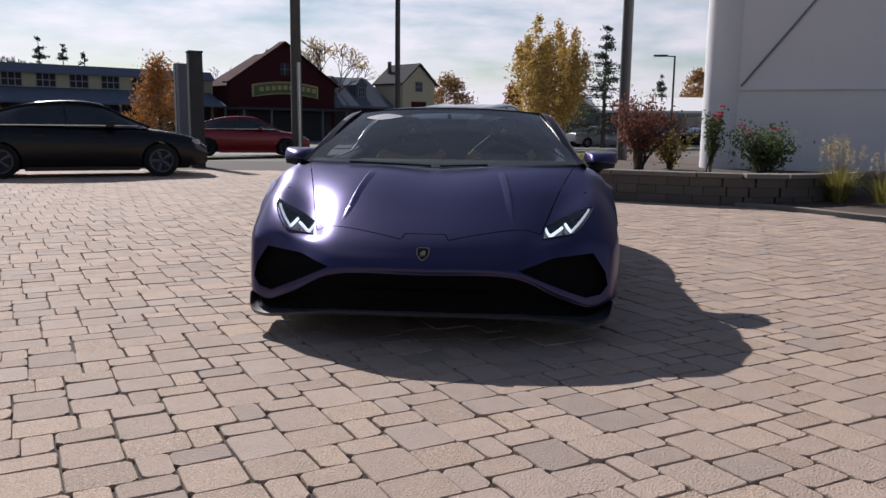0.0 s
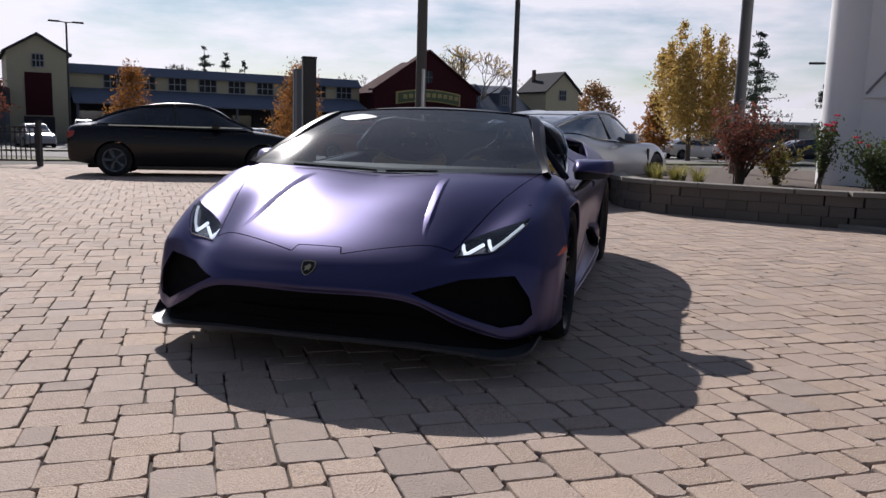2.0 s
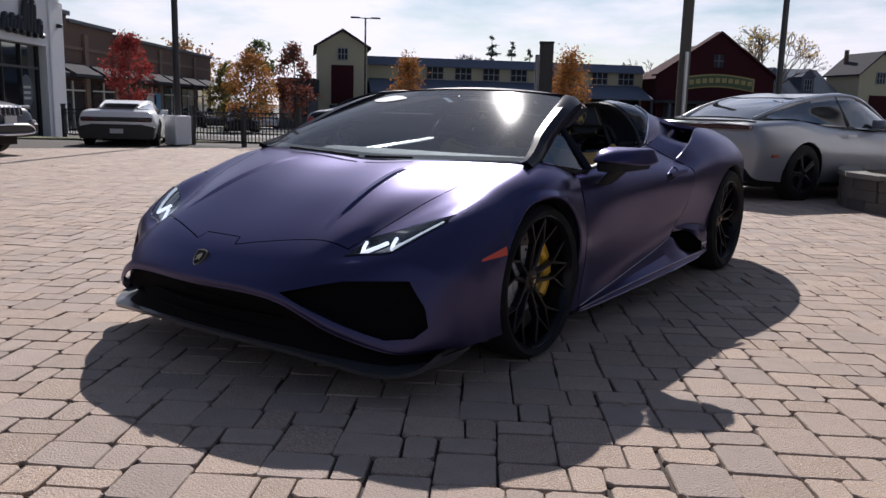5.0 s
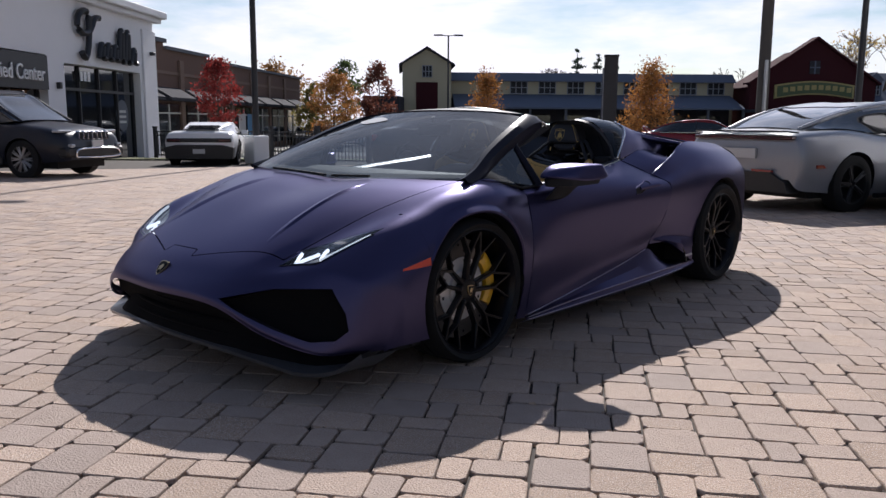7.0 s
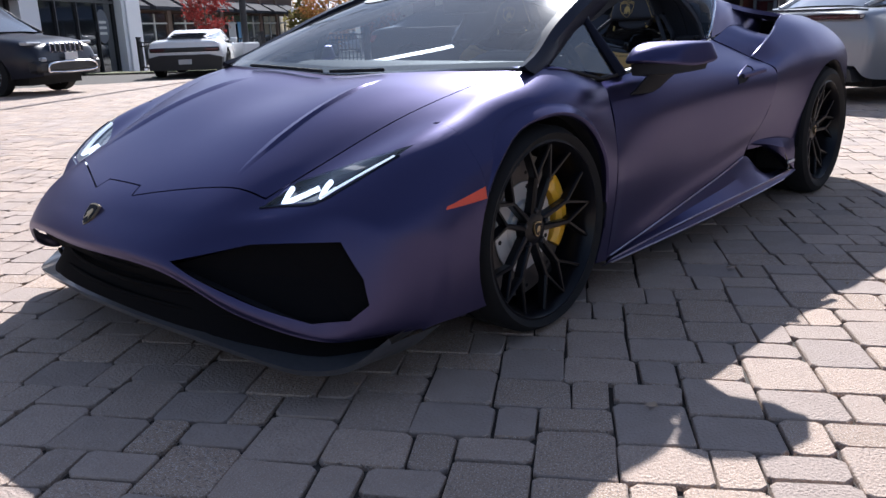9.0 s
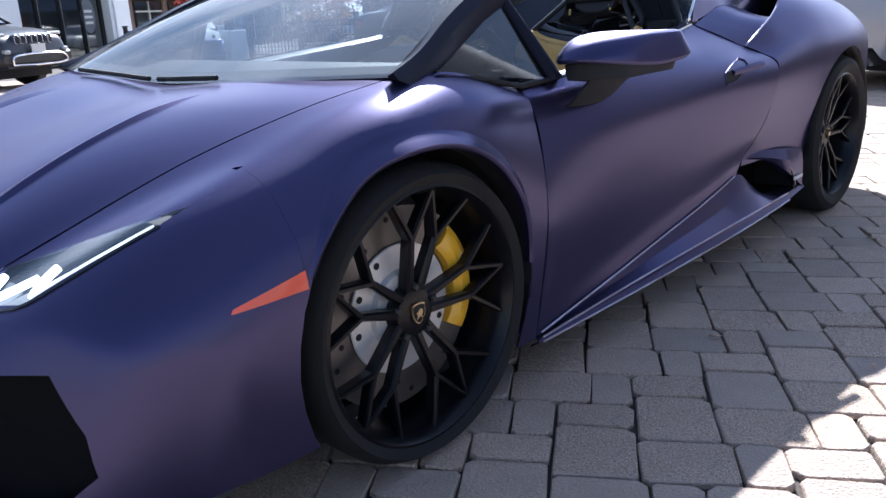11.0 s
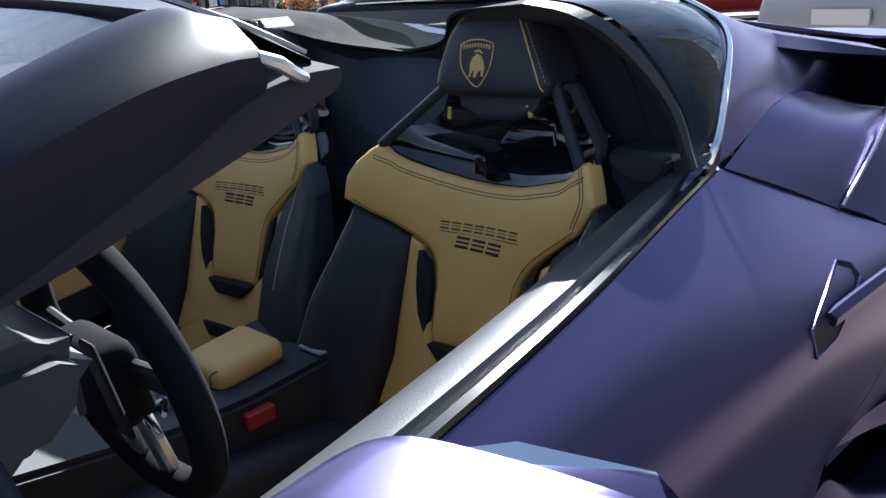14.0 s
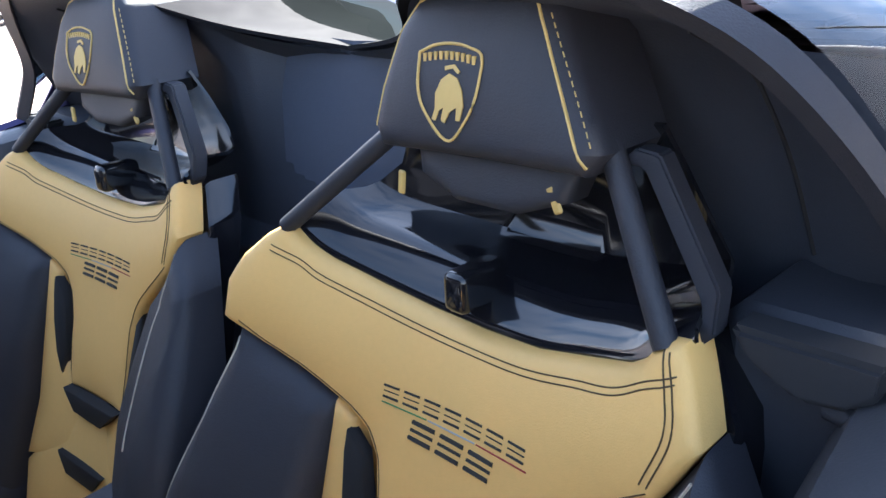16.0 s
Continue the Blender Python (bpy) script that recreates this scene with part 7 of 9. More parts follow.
    pad("headrest_base", [(.288, .950), (.472, .950), (.458, .910), (.41, .893), (.345, .893), (.302, .910)], .008, .04, M_LEATHER_B, back, "", .014, 4, lie=head_y)
    on_rest = cloth_tree(rest)
    seam([(.300, 1.052), (.33, 1.0625), (.405, 1.064), (.424, 1.052), (.450, 1.010), (.488, .946)], M_PIPING, back, on_rest, .0013, "piping")
    seam([(.268, .952), (.271, .985), (.283, 1.030), (.300, 1.052)], M_PIPING, back, on_rest, .0010, "piping")
    for k in range(14):
        f = k / 14
        bm = bmesh.new()
        x, z = .436 + .056 * f, 1.046 - .088 * f
        tube(bm, [on_rest(x, z, .0003), on_rest(x + .0022, z - .0036, .0003)], .0006, 4)
        part("stitch", bm, M_PIPING, rest)
    for pts in ([(.138, seat_y(.842, .14) - .002, .838), (.264, head_y(.94, .262) + .014, .942)], [(.560, seat_y(.840, .56) - .002, .836), (.489, head_y(.955, .489) + .014, .958)]):
        bm = bmesh.new()
        tube(bm, [Vector(pts[0]).lerp(Vector(pts[1]), k / 6) for k in range(7)], .0095, 10)
        part("frame_tube", bm, M_LEATHER_B, back, smooth=60)
    bm = bmesh.new()
    loop = [(.500, .951), (.519, .949), (.579, .871), (.581, .842)]
    rows = []
    for x, z in loop:
        y = head_y(z, .45) + .02
        rows.append([(x - .006, y - .004, z - .006), (x + .006, y - .004, z + .006), (x + .006, y + .016, z + .006), (x - .006, y + .016, z - .006)])
    vs = grid(bm, rows, close_u=True)
    bm.faces.new(vs[0])
    bm.faces.new(list(reversed(vs[-1])))
    bmesh.ops.recalc_face_normals(bm, faces=bm.faces[:])
    bmesh.ops.bevel(bm, geom=bm.edges[:], offset=.002, segments=2, affect="EDGES")
    part("belt_loop", bm, M_LEATHER_B, back, smooth=40)
    neck_shell(back)
    # seams
    on_yoke = cloth_tree(yk)
    seam([(.106, .743), (.138, .727), (.183, .711), (.230, .693), (.252, .684), (.275, .670), (.290, .646), (.297, .610), (.298, .53)], M_STITCH, back, on_yoke)
    seam([(.572, .748), (.545, .728), (.507, .699), (.483, .677), (.467, .650), (.459, .614), (.454, .53)], M_STITCH, back, on_yoke)
    for low in (.009, .014):
        seam([(.134, .832 - low), (.168, .821 - low), (.197, .809 - low), (.257, .796 - low), (.319, .787 - low), (.379, .784 - low), (.438, .787 - low), (.492, .799 - low), (.528, .809 - low), (.556, .826 - low), (.578, .838 - low)], M_STITCH, back, on_yoke)
    for dx in (0, .006):
        seam([(.562 + dx, .840), (.573 + dx, .815), (.578 + dx, .790), (.566 + dx, .752)], M_STITCH, back, on_yoke)
    at_b, at_r = cloth_tree(lb), cloth_tree(rb)
    for at, line in ((at_b, [(.104, .724), (.086, .646), (.056, .55), (.034, .455), (.036, .40)]), (at_r, [(.604, .772), (.592, .742), (.592, .70), (.598, .64), (.608, .56)])):
        bm = bmesh.new()
        tube(bm, [at(x, z, .0008) for x, z in [tuple(q) for q in spline(line, 24)]], .0012, 5)
        part("bolster_piping", bm, M_CREAM, back, "pale piping along the bolster", 60)
    # cushion
    bm = bmesh.new()
    box(bm, (.20, .92, .20), (.53, 1.42, .315), .03, 3)
    for v in bm.verts:
        v.co.z += (1.2 - v.co.y) * .14
    part("seat_cushion", bm, M_LEATHER_Y, back, "yellow leather cushion", 45)
    for x0, x1 in ((.03, .20), (.53, .69)):
        bm = bmesh.new()
        box(bm, (x0, .92, .20), (x1, 1.44, .375), .04, 3)
        for v in bm.verts:
            v.co.z += (1.2 - v.co.y) * .14
        part("cushion_bolster", bm, M_LEATHER_B, back, "", 45)
    # crest outline on the headrest, with a plain shape in it
    crest = [(.315, 1.015), (.331, 1.021), (.349, 1.023), (.367, 1.021), (.383, 1.014), (.382, .987), (.373, .967), (.355, .949), (.331, .967), (.319, .987), (.315, 1.015)]
    bm = bmesh.new()
    tube(bm, [on_rest(x, z, .0006) for x, z in [tuple(q) for q in spline(crest, 50)]], .0013, 5)
    part("crest", bm, M_PIPING, back, "yellow stitched shield outline", 60)
    for shape in ([(.337, .965), (.340, .974), (.339, .985), (.344, .996), (.352, 1.001), (.361, .998), (.367, .989), (.370, .978), (.367, .966), (.363, .966), (.363, .976), (.356, .972), (.351, .963), (.347, .965), (.349, .975), (.344, .972), (.341, .964)],
                  [(.346, 1.006), (.356, 1.008), (.363, 1.003), (.361, 1.001), (.355, 1.005), (.347, 1.003)]):
        bm = bmesh.new()
        bm.faces.new([bm.verts.new(on_rest(x, z, .0012)) for x, z in shape])
        face_out(bm, (.35, 2.0, .98))
        part("crest_figure", thicken(bm, .001), M_PIPING, back)
    bm = bmesh.new()
    for k in range(10):
        x = .3205 + k * .0059
        z = 1.0115 + .0025 * math.sin(math.pi * k / 9)
        y = on_rest(x, z, .0)[1]
        box(bm, (x, y - .0012, z - .0032), (x + .0030, y + .002, z + .0032))
    part("crest_band", bm, M_PIPING, back)

    # two lines of dark embroidery as plain shapes over and under a thin three-coloured line
    def stroke(pts, w, mat=M_THREAD):
        bm = bmesh.new()
        tube(bm, [on_yoke(x, z, .0002) for x, z in pts], w, 5)
        part("embroidered_stroke", bm, mat, back)
    rise = lambda x: .004 * (x - .29) / .17
    for k in range(7):
        x0 = .291 + k * .0248
        for z, w in ((.7096, .0013), (.7202, .0013), (.7150, .0007)):
            stroke([(x0 + .001, z + rise(x0)), (x0 + .0195, z + rise(x0 + .0195))], w)
    for k, m in enumerate(M_UNDERLINE):
        x0 = .291 + k * .058
        stroke([(x0, .7040 + rise(x0)), (x0 + .056, .7040 + rise(x0 + .056))], .0008, m)
    for k in range(3):
        x0 = .329 + k * .0345
        for z, w, lean in ((.6985, .0024, .003), (.6910, .0018, .0015), (.6835, .0024, 0)):
            stroke([(x0 + lean, z), (x0 + .014 + lean, z), (x0 + .027 + lean, z)], w)
    return back


driver_seat = seat()
# the other seat stands a little further forward and turned
passenger_seat = copy_thing(driver_seat, Matrix.Translation((SEAT_X - .6714, 1.48, -.0045)) @ pose(0, 0, 0, 0, 0, 4.49) @ Matrix.Translation((-SEAT_X, -1.50, 0)))


# ---- other cars ----
def car_paint(name, color, rough=0.25, metal=0.3):
    return material(name, color, rough, metal, vary=0.015, scale=1.5, coat=0.4, coat_rough=0.10)


M_SILVER = car_paint("silver_white_paint", (0.27, 0.28, 0.31), 0.30, 0.25)
M_BLACKCAR = material("black_paint", (0.008, 0.008, 0.010), 0.25, vary=0.05, spec=0.25, coat=0.15)
M_REDCAR = car_paint("red_paint", (0.22, 0.012, 0.016), 0.25, 0.2)
M_GREYCAR = material("dark_grey_paint", (0.014, 0.016, 0.026), 0.3, vary=0.03, spec=0.3, coat=0.12)
M_WHITECAR = car_paint("white_car_paint", (0.75, 0.75, 0.75), 0.25, 0.0)
M_BLUECAR = car_paint("blue_car_paint", (0.03, 0.05, 0.10), 0.25, 0.3)
M_RIM_SILVER = material("silver_rim", (0.30, 0.30, 0.31), 0.35, metal=0.9, vary=0.05)
M_TAIL = material("tail_lamp_red", (0.22, 0.008, 0.010), 0.15, coat=0.8, vary=0.1)
M_TAIL_DARK = material("tail_lamp_smoked", (0.05, 0.006, 0.008), 0.2, coat=0.4, vary=0.1)
M_HEADLAMP = material("headlamp_glass", (0.35, 0.36, 0.38), 0.08, coat=1.0, vary=0.1)
M_PLATE = material("number_plate", (0.5, 0.5, 0.5), 0.4, vary=0.05)


def simple_wheel(parent, m, r, w, rim_mat, spokes):
    wh = part("wheel", boxes(((-.03, -.06, -.06), (.03, .06, .06)), bevel=.015), rim_mat, parent)
    bm = bmesh.new()
    rr = r * .70
    lathe(bm, [(-w / 2, rr), (-w * .52, (r + rr) / 2), (-w * .42, r), (w * .42, r), (w * .52, (r + rr) / 2), (w / 2, rr)], 32, axis=1)
    bmesh.ops.recalc_face_normals(bm, faces=bm.faces[:])
    part("tyre", bm, M_RUBBER, wh, smooth=40)
    bm = bmesh.new()
    lathe(bm, [(w * .49, rr + .004), (w * .46, rr - .02), (w * .1, rr - .04), (-w * .45, rr - .02), (-w * .45, .0)], 32, axis=1)
    part("rim", bm, rim_mat if rim_mat is not M_RIM_SILVER else M_BLACK, wh, smooth=40)
    bm = bmesh.new()
    for k in range(spokes):
        a = 2 * math.pi * k / spokes
        for da in (-.10, .10):
            d0, d1 = Vector((math.cos(a), 0, math.sin(a))), Vector((math.cos(a + da), 0, math.sin(a + da)))
            tube(bm, [d0 * .03 + Vector((0, w * .40, 0)), d1 * (rr - .01) + Vector((0, w * .44, 0))], [.022, .014], 5)
    part("wheel_face", bm, rim_mat, wh)
    wh.matrix_local = m


def build_car(name, label, m, paint, body, glass, axles, r, track, rim_mat=M_RIM_SILVER, spokes=5, detail=True, group="", cladding=None, tail=True, lamps=True, mid=()):
    """Local x forward, y left. body: (x, centre height, shoulder height, half width, bottom); glass: (x, base height, base half width, top height, top half width)."""
    g = root(name, m, label, "car", group)
    lines = [[], [], [], [], [], []]
    for x, zc, zs, w, zb in body:
        lines[0].append((x, 0, zc))
        lines[1].append((x, w * .62, zc * .55 + zs * .45 + .01))
        lines[2].append((x, w * .90, zs))
        lines[3].append((x, w, zs - (zs - zb) * .33))
        lines[4].append((x, w * .985, zs - (zs - zb) * .68))
        lines[5].append((x, w * .93, zb))
    alll = [[(x, -y, z) for x, y, z in l] for l in reversed(lines[1:])] + lines
    bm = sheet_mesh(alll, 72 if detail else 30, 5 if detail else 3)
    n0 = len(body)
    face_out(bm, (0, 0, .45))
    for ax in axles:
        for s in (1, -1):
            near = lambda p, s=s, ax=ax: p.y * s > .35 and abs(p.x - ax) < r + .15 and p.z < r * 2.5
            pl = outline_planes([(ax + (r + .045) * math.cos(2 * math.pi * k / 20), r + (r + .045) * math.sin(2 * math.pi * k / 20)) for k in range(20)], 1)
            h = cut_hole(bm, pl, near)
            bmesh.ops.delete(bm, geom=[f for f in bm.faces if h(f.calc_center_median())], context="FACES")
    # close the ends
    loops = [e for e in bm.edges if len(e.link_faces) == 1 and (all(v.co.x < body[0][0] + .002 for v in e.verts) or all(v.co.x > body[-1][0] - .002 for v in e.verts))]
    for end in (body[0][0], body[-1][0]):
        vs = list({v for e in loops for v in e.verts if abs(v.co.x - end) < .003})
        mz = sum(v.co.z for v in vs) / len(vs)
        vs.sort(key=lambda v: math.atan2(v.co.z - mz + .02, v.co.y))
        bm.faces.new(vs)
    bmesh.ops.recalc_face_normals(bm, faces=bm.faces[:])
    part("body", bm, paint, g, smooth=40)
    part("underbody", boxes(((body[0][0] + .35, -track + .12, r * .5), (body[-1][0] - .35, track - .12, body[1][4] + .28))), M_MATTE_BLACK, g)
    # glasshouse
    gl = [[], [], [], []]
    for x, zb, wb, zt, wt in glass:
        gl[0].append((x, 0, zt + .012))
        gl[1].append((x, wt * .6, zt + .006))
        gl[2].append((x, wt, zt - .015))
        gl[3].append((x, wb, zb))
    alll = [[(x, -y, z) for x, y, z in l] for l in reversed(gl[1:])] + gl
    rows = net(alll, 48 if detail else 20, 5 if detail else 3)
    bm = bmesh.new()
    grid(bm, rows)
    face_out(bm, (0, 0, .6))
    part("glasshouse", bm, M_DARK_GLASS, g, "dark window glass", 40)
    x_roof = [q[0] for q in glass if q[3] > max(p[3] for p in glass) - .13]
    r0, r1 = min(x_roof), max(x_roof)
    per = 5 if detail else 3
    rr = [row for row in rows if r0 - .02 <= row[0].x <= r1 + .02]
    if len(rr) > 1:
        bm = bmesh.new()
        k0, k1 = per - 1, len(rr[0]) - per
        grid(bm, [[p + Vector((0, 0, .008)) for p in row[k0:k1 + 1]] for row in rr])
        face_out(bm, (0, 0, .3))
        part("roof", thicken(bm, .012), paint, g, "", 40)
    for s in (1, -1):
        for pts, rad in (([(x, s * wt, zt - .01) for x, zb, wb, zt, wt in glass], .028),):
            bm = bmesh.new()
            tube(bm, [tuple(q) for q in spline(pts, 30)], rad, 6)
            part("pillar", bm, paint, g, smooth=60)
        for xm in mid:
            a = min(glass, key=lambda q: abs(q[0] - xm))
            bm = bmesh.new()
            tube(bm, [(xm, s * (a[2] + .004), a[1]), (xm - .05, s * (a[4] + .004), a[3] - .02)], .024, 6)
            part("pillar", bm, M_BLACK, g, smooth=60)
        # mirror
        xm = glass[-2][0] if glass[-1][0] > glass[0][0] else glass[1][0]
        zb = glass[-2][1]
        if detail:
            bm = bmesh.new()
            box(bm, (xm - .38, s * (glass[-2][2] + .10) - .10, zb + .0), (xm - .22, s * (glass[-2][2] + .10) + .10, zb + .13), .03, 2)
            part("wing_mirror", bm, paint, g, smooth=45)
    for ax in axles:
        for s in (1, -1):
            simple_wheel(g, Matrix.Translation((ax, s * track, r)) @ Matrix.Rotation(0 if s > 0 else math.pi, 4, "Z"), r, .23, rim_mat, spokes)
            bm = bmesh.new()
            rows = []
            for k in range(21):
                a = math.pi * (k / 20 * 1.1 - .05)
                q = r + .05
                rows.append([(ax + q * math.cos(a), s * (track - .25), r + q * math.sin(a)), (ax + q * math.cos(a), s * (track + .085), r + q * math.sin(a))])
            grid(bm, rows)
            part("wheel_arch_liner", bm, cladding or M_MATTE_BLACK, g, smooth=40)
    return g


def heading(x, y, ang):
    return pose(x, y, ground_z(x, y), 0, 0, ang)


def taycan():
    """The pale grey four-door coupe by the planter; its rear and right side are seen."""
    a = radians(69.5)
    fwd = Vector((math.cos(a), math.sin(a), 0))
    left = Vector((-math.sin(a), math.cos(a), 0))
    c = Vector((0.22, 8.09, 0)) + fwd * 1.45 + left * .86
    body = [(-2.36, .86, .84, .80, .42), (-2.28, .99, .93, .90, .30), (-1.9, 1.03, .97, .955, .26), (-1.45, 1.03, .98, .985, .22), (-.9, .98, .93, .965, .2), (0, .93, .88, .95, .19), (.8, .92, .86, .955, .19), (1.45, .86, .87, .975, .2), (1.9, .78, .79, .93, .2), (2.25, .66, .66, .84, .22), (2.42, .55, .54, .70, .26)]
    glass = [(-2.0, 1.02, .70, 1.03, .55), (-1.55, 1.03, .80, 1.17, .60), (-1.0, .98, .84, 1.29, .62), (-.4, .95, .85, 1.355, .63), (.1, .93, .85, 1.35, .62), (.6, .92, .84, 1.21, .60), (1.12, .91, .80, .92, .66)]
    g = build_car("grey_coupe", "pale silver-grey four-door coupe parked beside the planter", pose(c.x, c.y, ground_z(c.x, c.y), 0, 0, 69.5), M_SILVER, body, glass, (-1.45, 1.45), .355, .85, M_BLACK, 5, mid=(-.35,))
    part("light_bar", boxes(((-2.40, -.78, .895), (-2.27, .78, .94)), bevel=.01), M_TAIL_DARK, g, "thin dark red tail light bar", 40)
    bm = bmesh.new()
    grid(bm, [[(-2.30 - .05 * (1 - abs(t)), t * .80, .99) for t in (-1, -.5, 0, .5, 1)], [(-2.44 - .05 * (1 - abs(t)), t * .72, 1.005) for t in (-1, -.5, 0, .5, 1)]])
    thicken(bm, .02)
    part("spoiler", bm, M_GLOSS_BLACK, g, "dark rear spoiler edge", 30)
    bm = bmesh.new()
    prism(bm, [(-.78, .26), (.78, .26), (.74, .38), (.50, .50), (-.50, .50), (-.74, .38)], 0, -2.42, -2.2)
    part("diffuser", bm, M_BLACK, g, "black rear diffuser")
    for y in (-.40, .40):
        part("rear_reflector", boxes(((-2.435, y - .15, .50), (-2.40, y + .15, .53))), M_TAIL, g)
    part("side_reflector", boxes(((-2.12, -.945, .56), (-1.92, -.925, .60))), M_TAIL, g, "small red side reflector")
    part("number_plate", boxes(((-2.40, -.26, .66), (-2.375, .26, .78))), M_PLATE, g)
    for s in (1, -1):
        bm = bmesh.new()
        box(bm, (1.93, s * .72 - .16, .62), (2.15, s * .72 + .16, .72), .02)
        part("headlamp", bm, M_HEADLAMP, g)
        part("side_vent", boxes(((1.0, s * .955 - .012, .48), (1.06, s * .955 + .012, .80))), M_MATTE_BLACK, g)
        part("sill", boxes(((-1.0, s * .93 - .03, .17), (1.0, s * .93 + .03, .23)), bevel=.01), M_BLACK, g)
        part("door_handle", boxes(((-.55, s * .965 - .006, .82), (-.35, s * .965 + .006, .845))), M_SILVER, g)


taycan()


def sedan(name, label, m, paint, detail=True, rim=M_RIM_SILVER, group="", h=0.0, spokes=5):
    body = [(-2.28, .80, .76, .72, .40), (-2.2, 1.0, .92, .84, .30), (-1.7, 1.04, .97, .90, .22), (-1.3, 1.03, .97, .91, .2), (-.5, .97, .94, .90, .18), (.5, .94, .91, .90, .18), (1.0, .96, .90, .90, .18), (1.5, .90, .86, .90, .2), (2.0, .80, .76, .86, .22), (2.3, .60, .58, .74, .28)]
    glass = [(-1.85, 1.04, .70, 1.06, .52), (-1.3, 1.02, .80, 1.28 + h, .56), (-.8, .99, .82, 1.39 + h, .60), (-.1, .96, .82, 1.43 + h, .61), (.4, .95, .82, 1.36 + h, .60), (.8, .95, .80, 1.15 + h * .5, .62), (1.22, .96, .78, .97, .66)]
    g = build_car(name, label, m, paint, body, glass, (-1.405, 1.405), .325, .785, rim, spokes, detail, group, mid=(-.25,))
    for s in (1, -1):
        part("headlamp", boxes(((1.95, s * .66 - .16, .62), (2.16, s * .66 + .16, .74)), bevel=.03), M_HEADLAMP, g)
        part("tail_lamp", boxes(((-2.26, s * .68 - .16, .72), (-2.1, s * .68 + .16, .88)), bevel=.03), M_TAIL, g)
    if detail:
        for s in (1, -1):
            part("window_trim", boxes(((-1.5, s * .835 - .01, .985), (1.0, s * .835 + .01, 1.005))), M_CHROME, g)
            for x in (-.75, .35):
                part("door_handle", boxes(((x - .1, s * .905 - .012, .78), (x + .1, s * .905 + .012, .81))), paint, g)
            part("skirt", boxes(((-1.0, s * .86 - .03, .14), (1.0, s * .86 + .03, .22)), bevel=.01), paint, g)
    return g


# black saloon crossing the lot, nose to the right of the street
sedan("black_saloon", "black four-door saloon parked on the pavers", heading(-8.0, 11.0, 28), M_BLACKCAR, rim=M_TRIM)
# red car at the kerb behind the gate post
rc = sedan("red_saloon", "dark red saloon with a rear spoiler beside the street", heading(-9.3, 25.2, 22), M_REDCAR, rim=M_BLACK)
bm = bmesh.new()
tube(bm, [(-1.95, -.7, 1.0), (-2.12, -.62, 1.16), (-2.15, 0, 1.2), (-2.12, .62, 1.16), (-1.95, .7, 1.0)], .035, 6)
part("spoiler", bm, M_REDCAR, rc, "raised rear spoiler", 50)


def jeep():
    body = [(-2.25, 1.0, .95, .80, .45), (-2.15, 1.08, 1.0, .88, .38), (-1.3, 1.06, 1.02, .925, .30), (-.3, 1.04, 1.02, .93, .28), (.6, 1.06, 1.02, .93, .28), (.95, 1.12, 1.02, .93, .28), (1.5, 1.07, .98, .93, .30), (1.95, 1.0, .92, .89, .32), (2.22, .88, .82, .80, .34), (2.32, .62, .60, .74, .36)]
    glass = [(-2.1, 1.05, .74, 1.10, .60), (-1.85, 1.06, .80, 1.58, .62), (-1.2, 1.05, .83, 1.68, .63), (-.3, 1.04, .83, 1.70, .64), (.3, 1.05, .83, 1.62, .64), (.75, 1.07, .82, 1.36, .66), (1.2, 1.1, .80, 1.12, .70)]
    m = pose(-14.9, 3.65, ground_z(-14.9, 3.65), 0, 0, 27)
    g = build_car("grey_suv", "dark grey sport utility car with a slotted chrome grille", m, M_GREYCAR, body, glass, (-1.35, 1.35), .37, .80, M_RIM_SILVER, 10, cladding=M_BLACK, mid=(-1.0, -.1))
    for k in range(7):
        y = -.39 + .13 * k
        sl = part("grille_slot", boxes(((2.20, y - .045, .74), (2.31, y + .045, .92)), bevel=.02), M_CHROME, g)
        part("slot_mesh", boxes(((2.22, y - .03, .76), (2.316, y + .03, .90)), bevel=.01), M_MATTE_BLACK, sl)
    part("front_bumper", boxes(((2.1, -.84, .40), (2.36, .84, .62)), bevel=.05), M_BLACK, g, "", 40)
    bm = bmesh.new()
    tube(bm, [tuple(q) for q in spline([(2.37, -.62, .42), (2.38, -.60, .54), (2.38, -.3, .58), (2.38, .3, .58), (2.38, .60, .54), (2.37, .62, .42), (2.37, 0, .40), (2.37, -.62, .42)], 40)], .02, 6)
    part("bumper_trim", bm, M_CHROME, g, "chrome bumper trim", 60)
    part("number_plate", boxes(((2.36, -.16, .58), (2.38, .16, .74))), M_PLATE, g)
    for s in (1, -1):
        part("headlamp", boxes(((2.0, s * .66 - .18, .88), (2.18, s * .66 + .18, .94)), bevel=.02), M_HEADLAMP, g)
        part("fog_lamp", boxes(((2.24, s * .68 - .06, .60), (2.37, s * .68 + .06, .67)), bevel=.02), M_HEADLAMP, g)
        part("roof_rail", boxes(((-1.7, s * .63 - .02, 1.70), (.1, s * .63 + .02, 1.74)), bevel=.01), M_BLACK, g)
        part("cladding", boxes(((-.9, s * .91 - .03, .26), (.9, s * .91 + .03, .42)), bevel=.02), M_BLACK, g)


jeep()


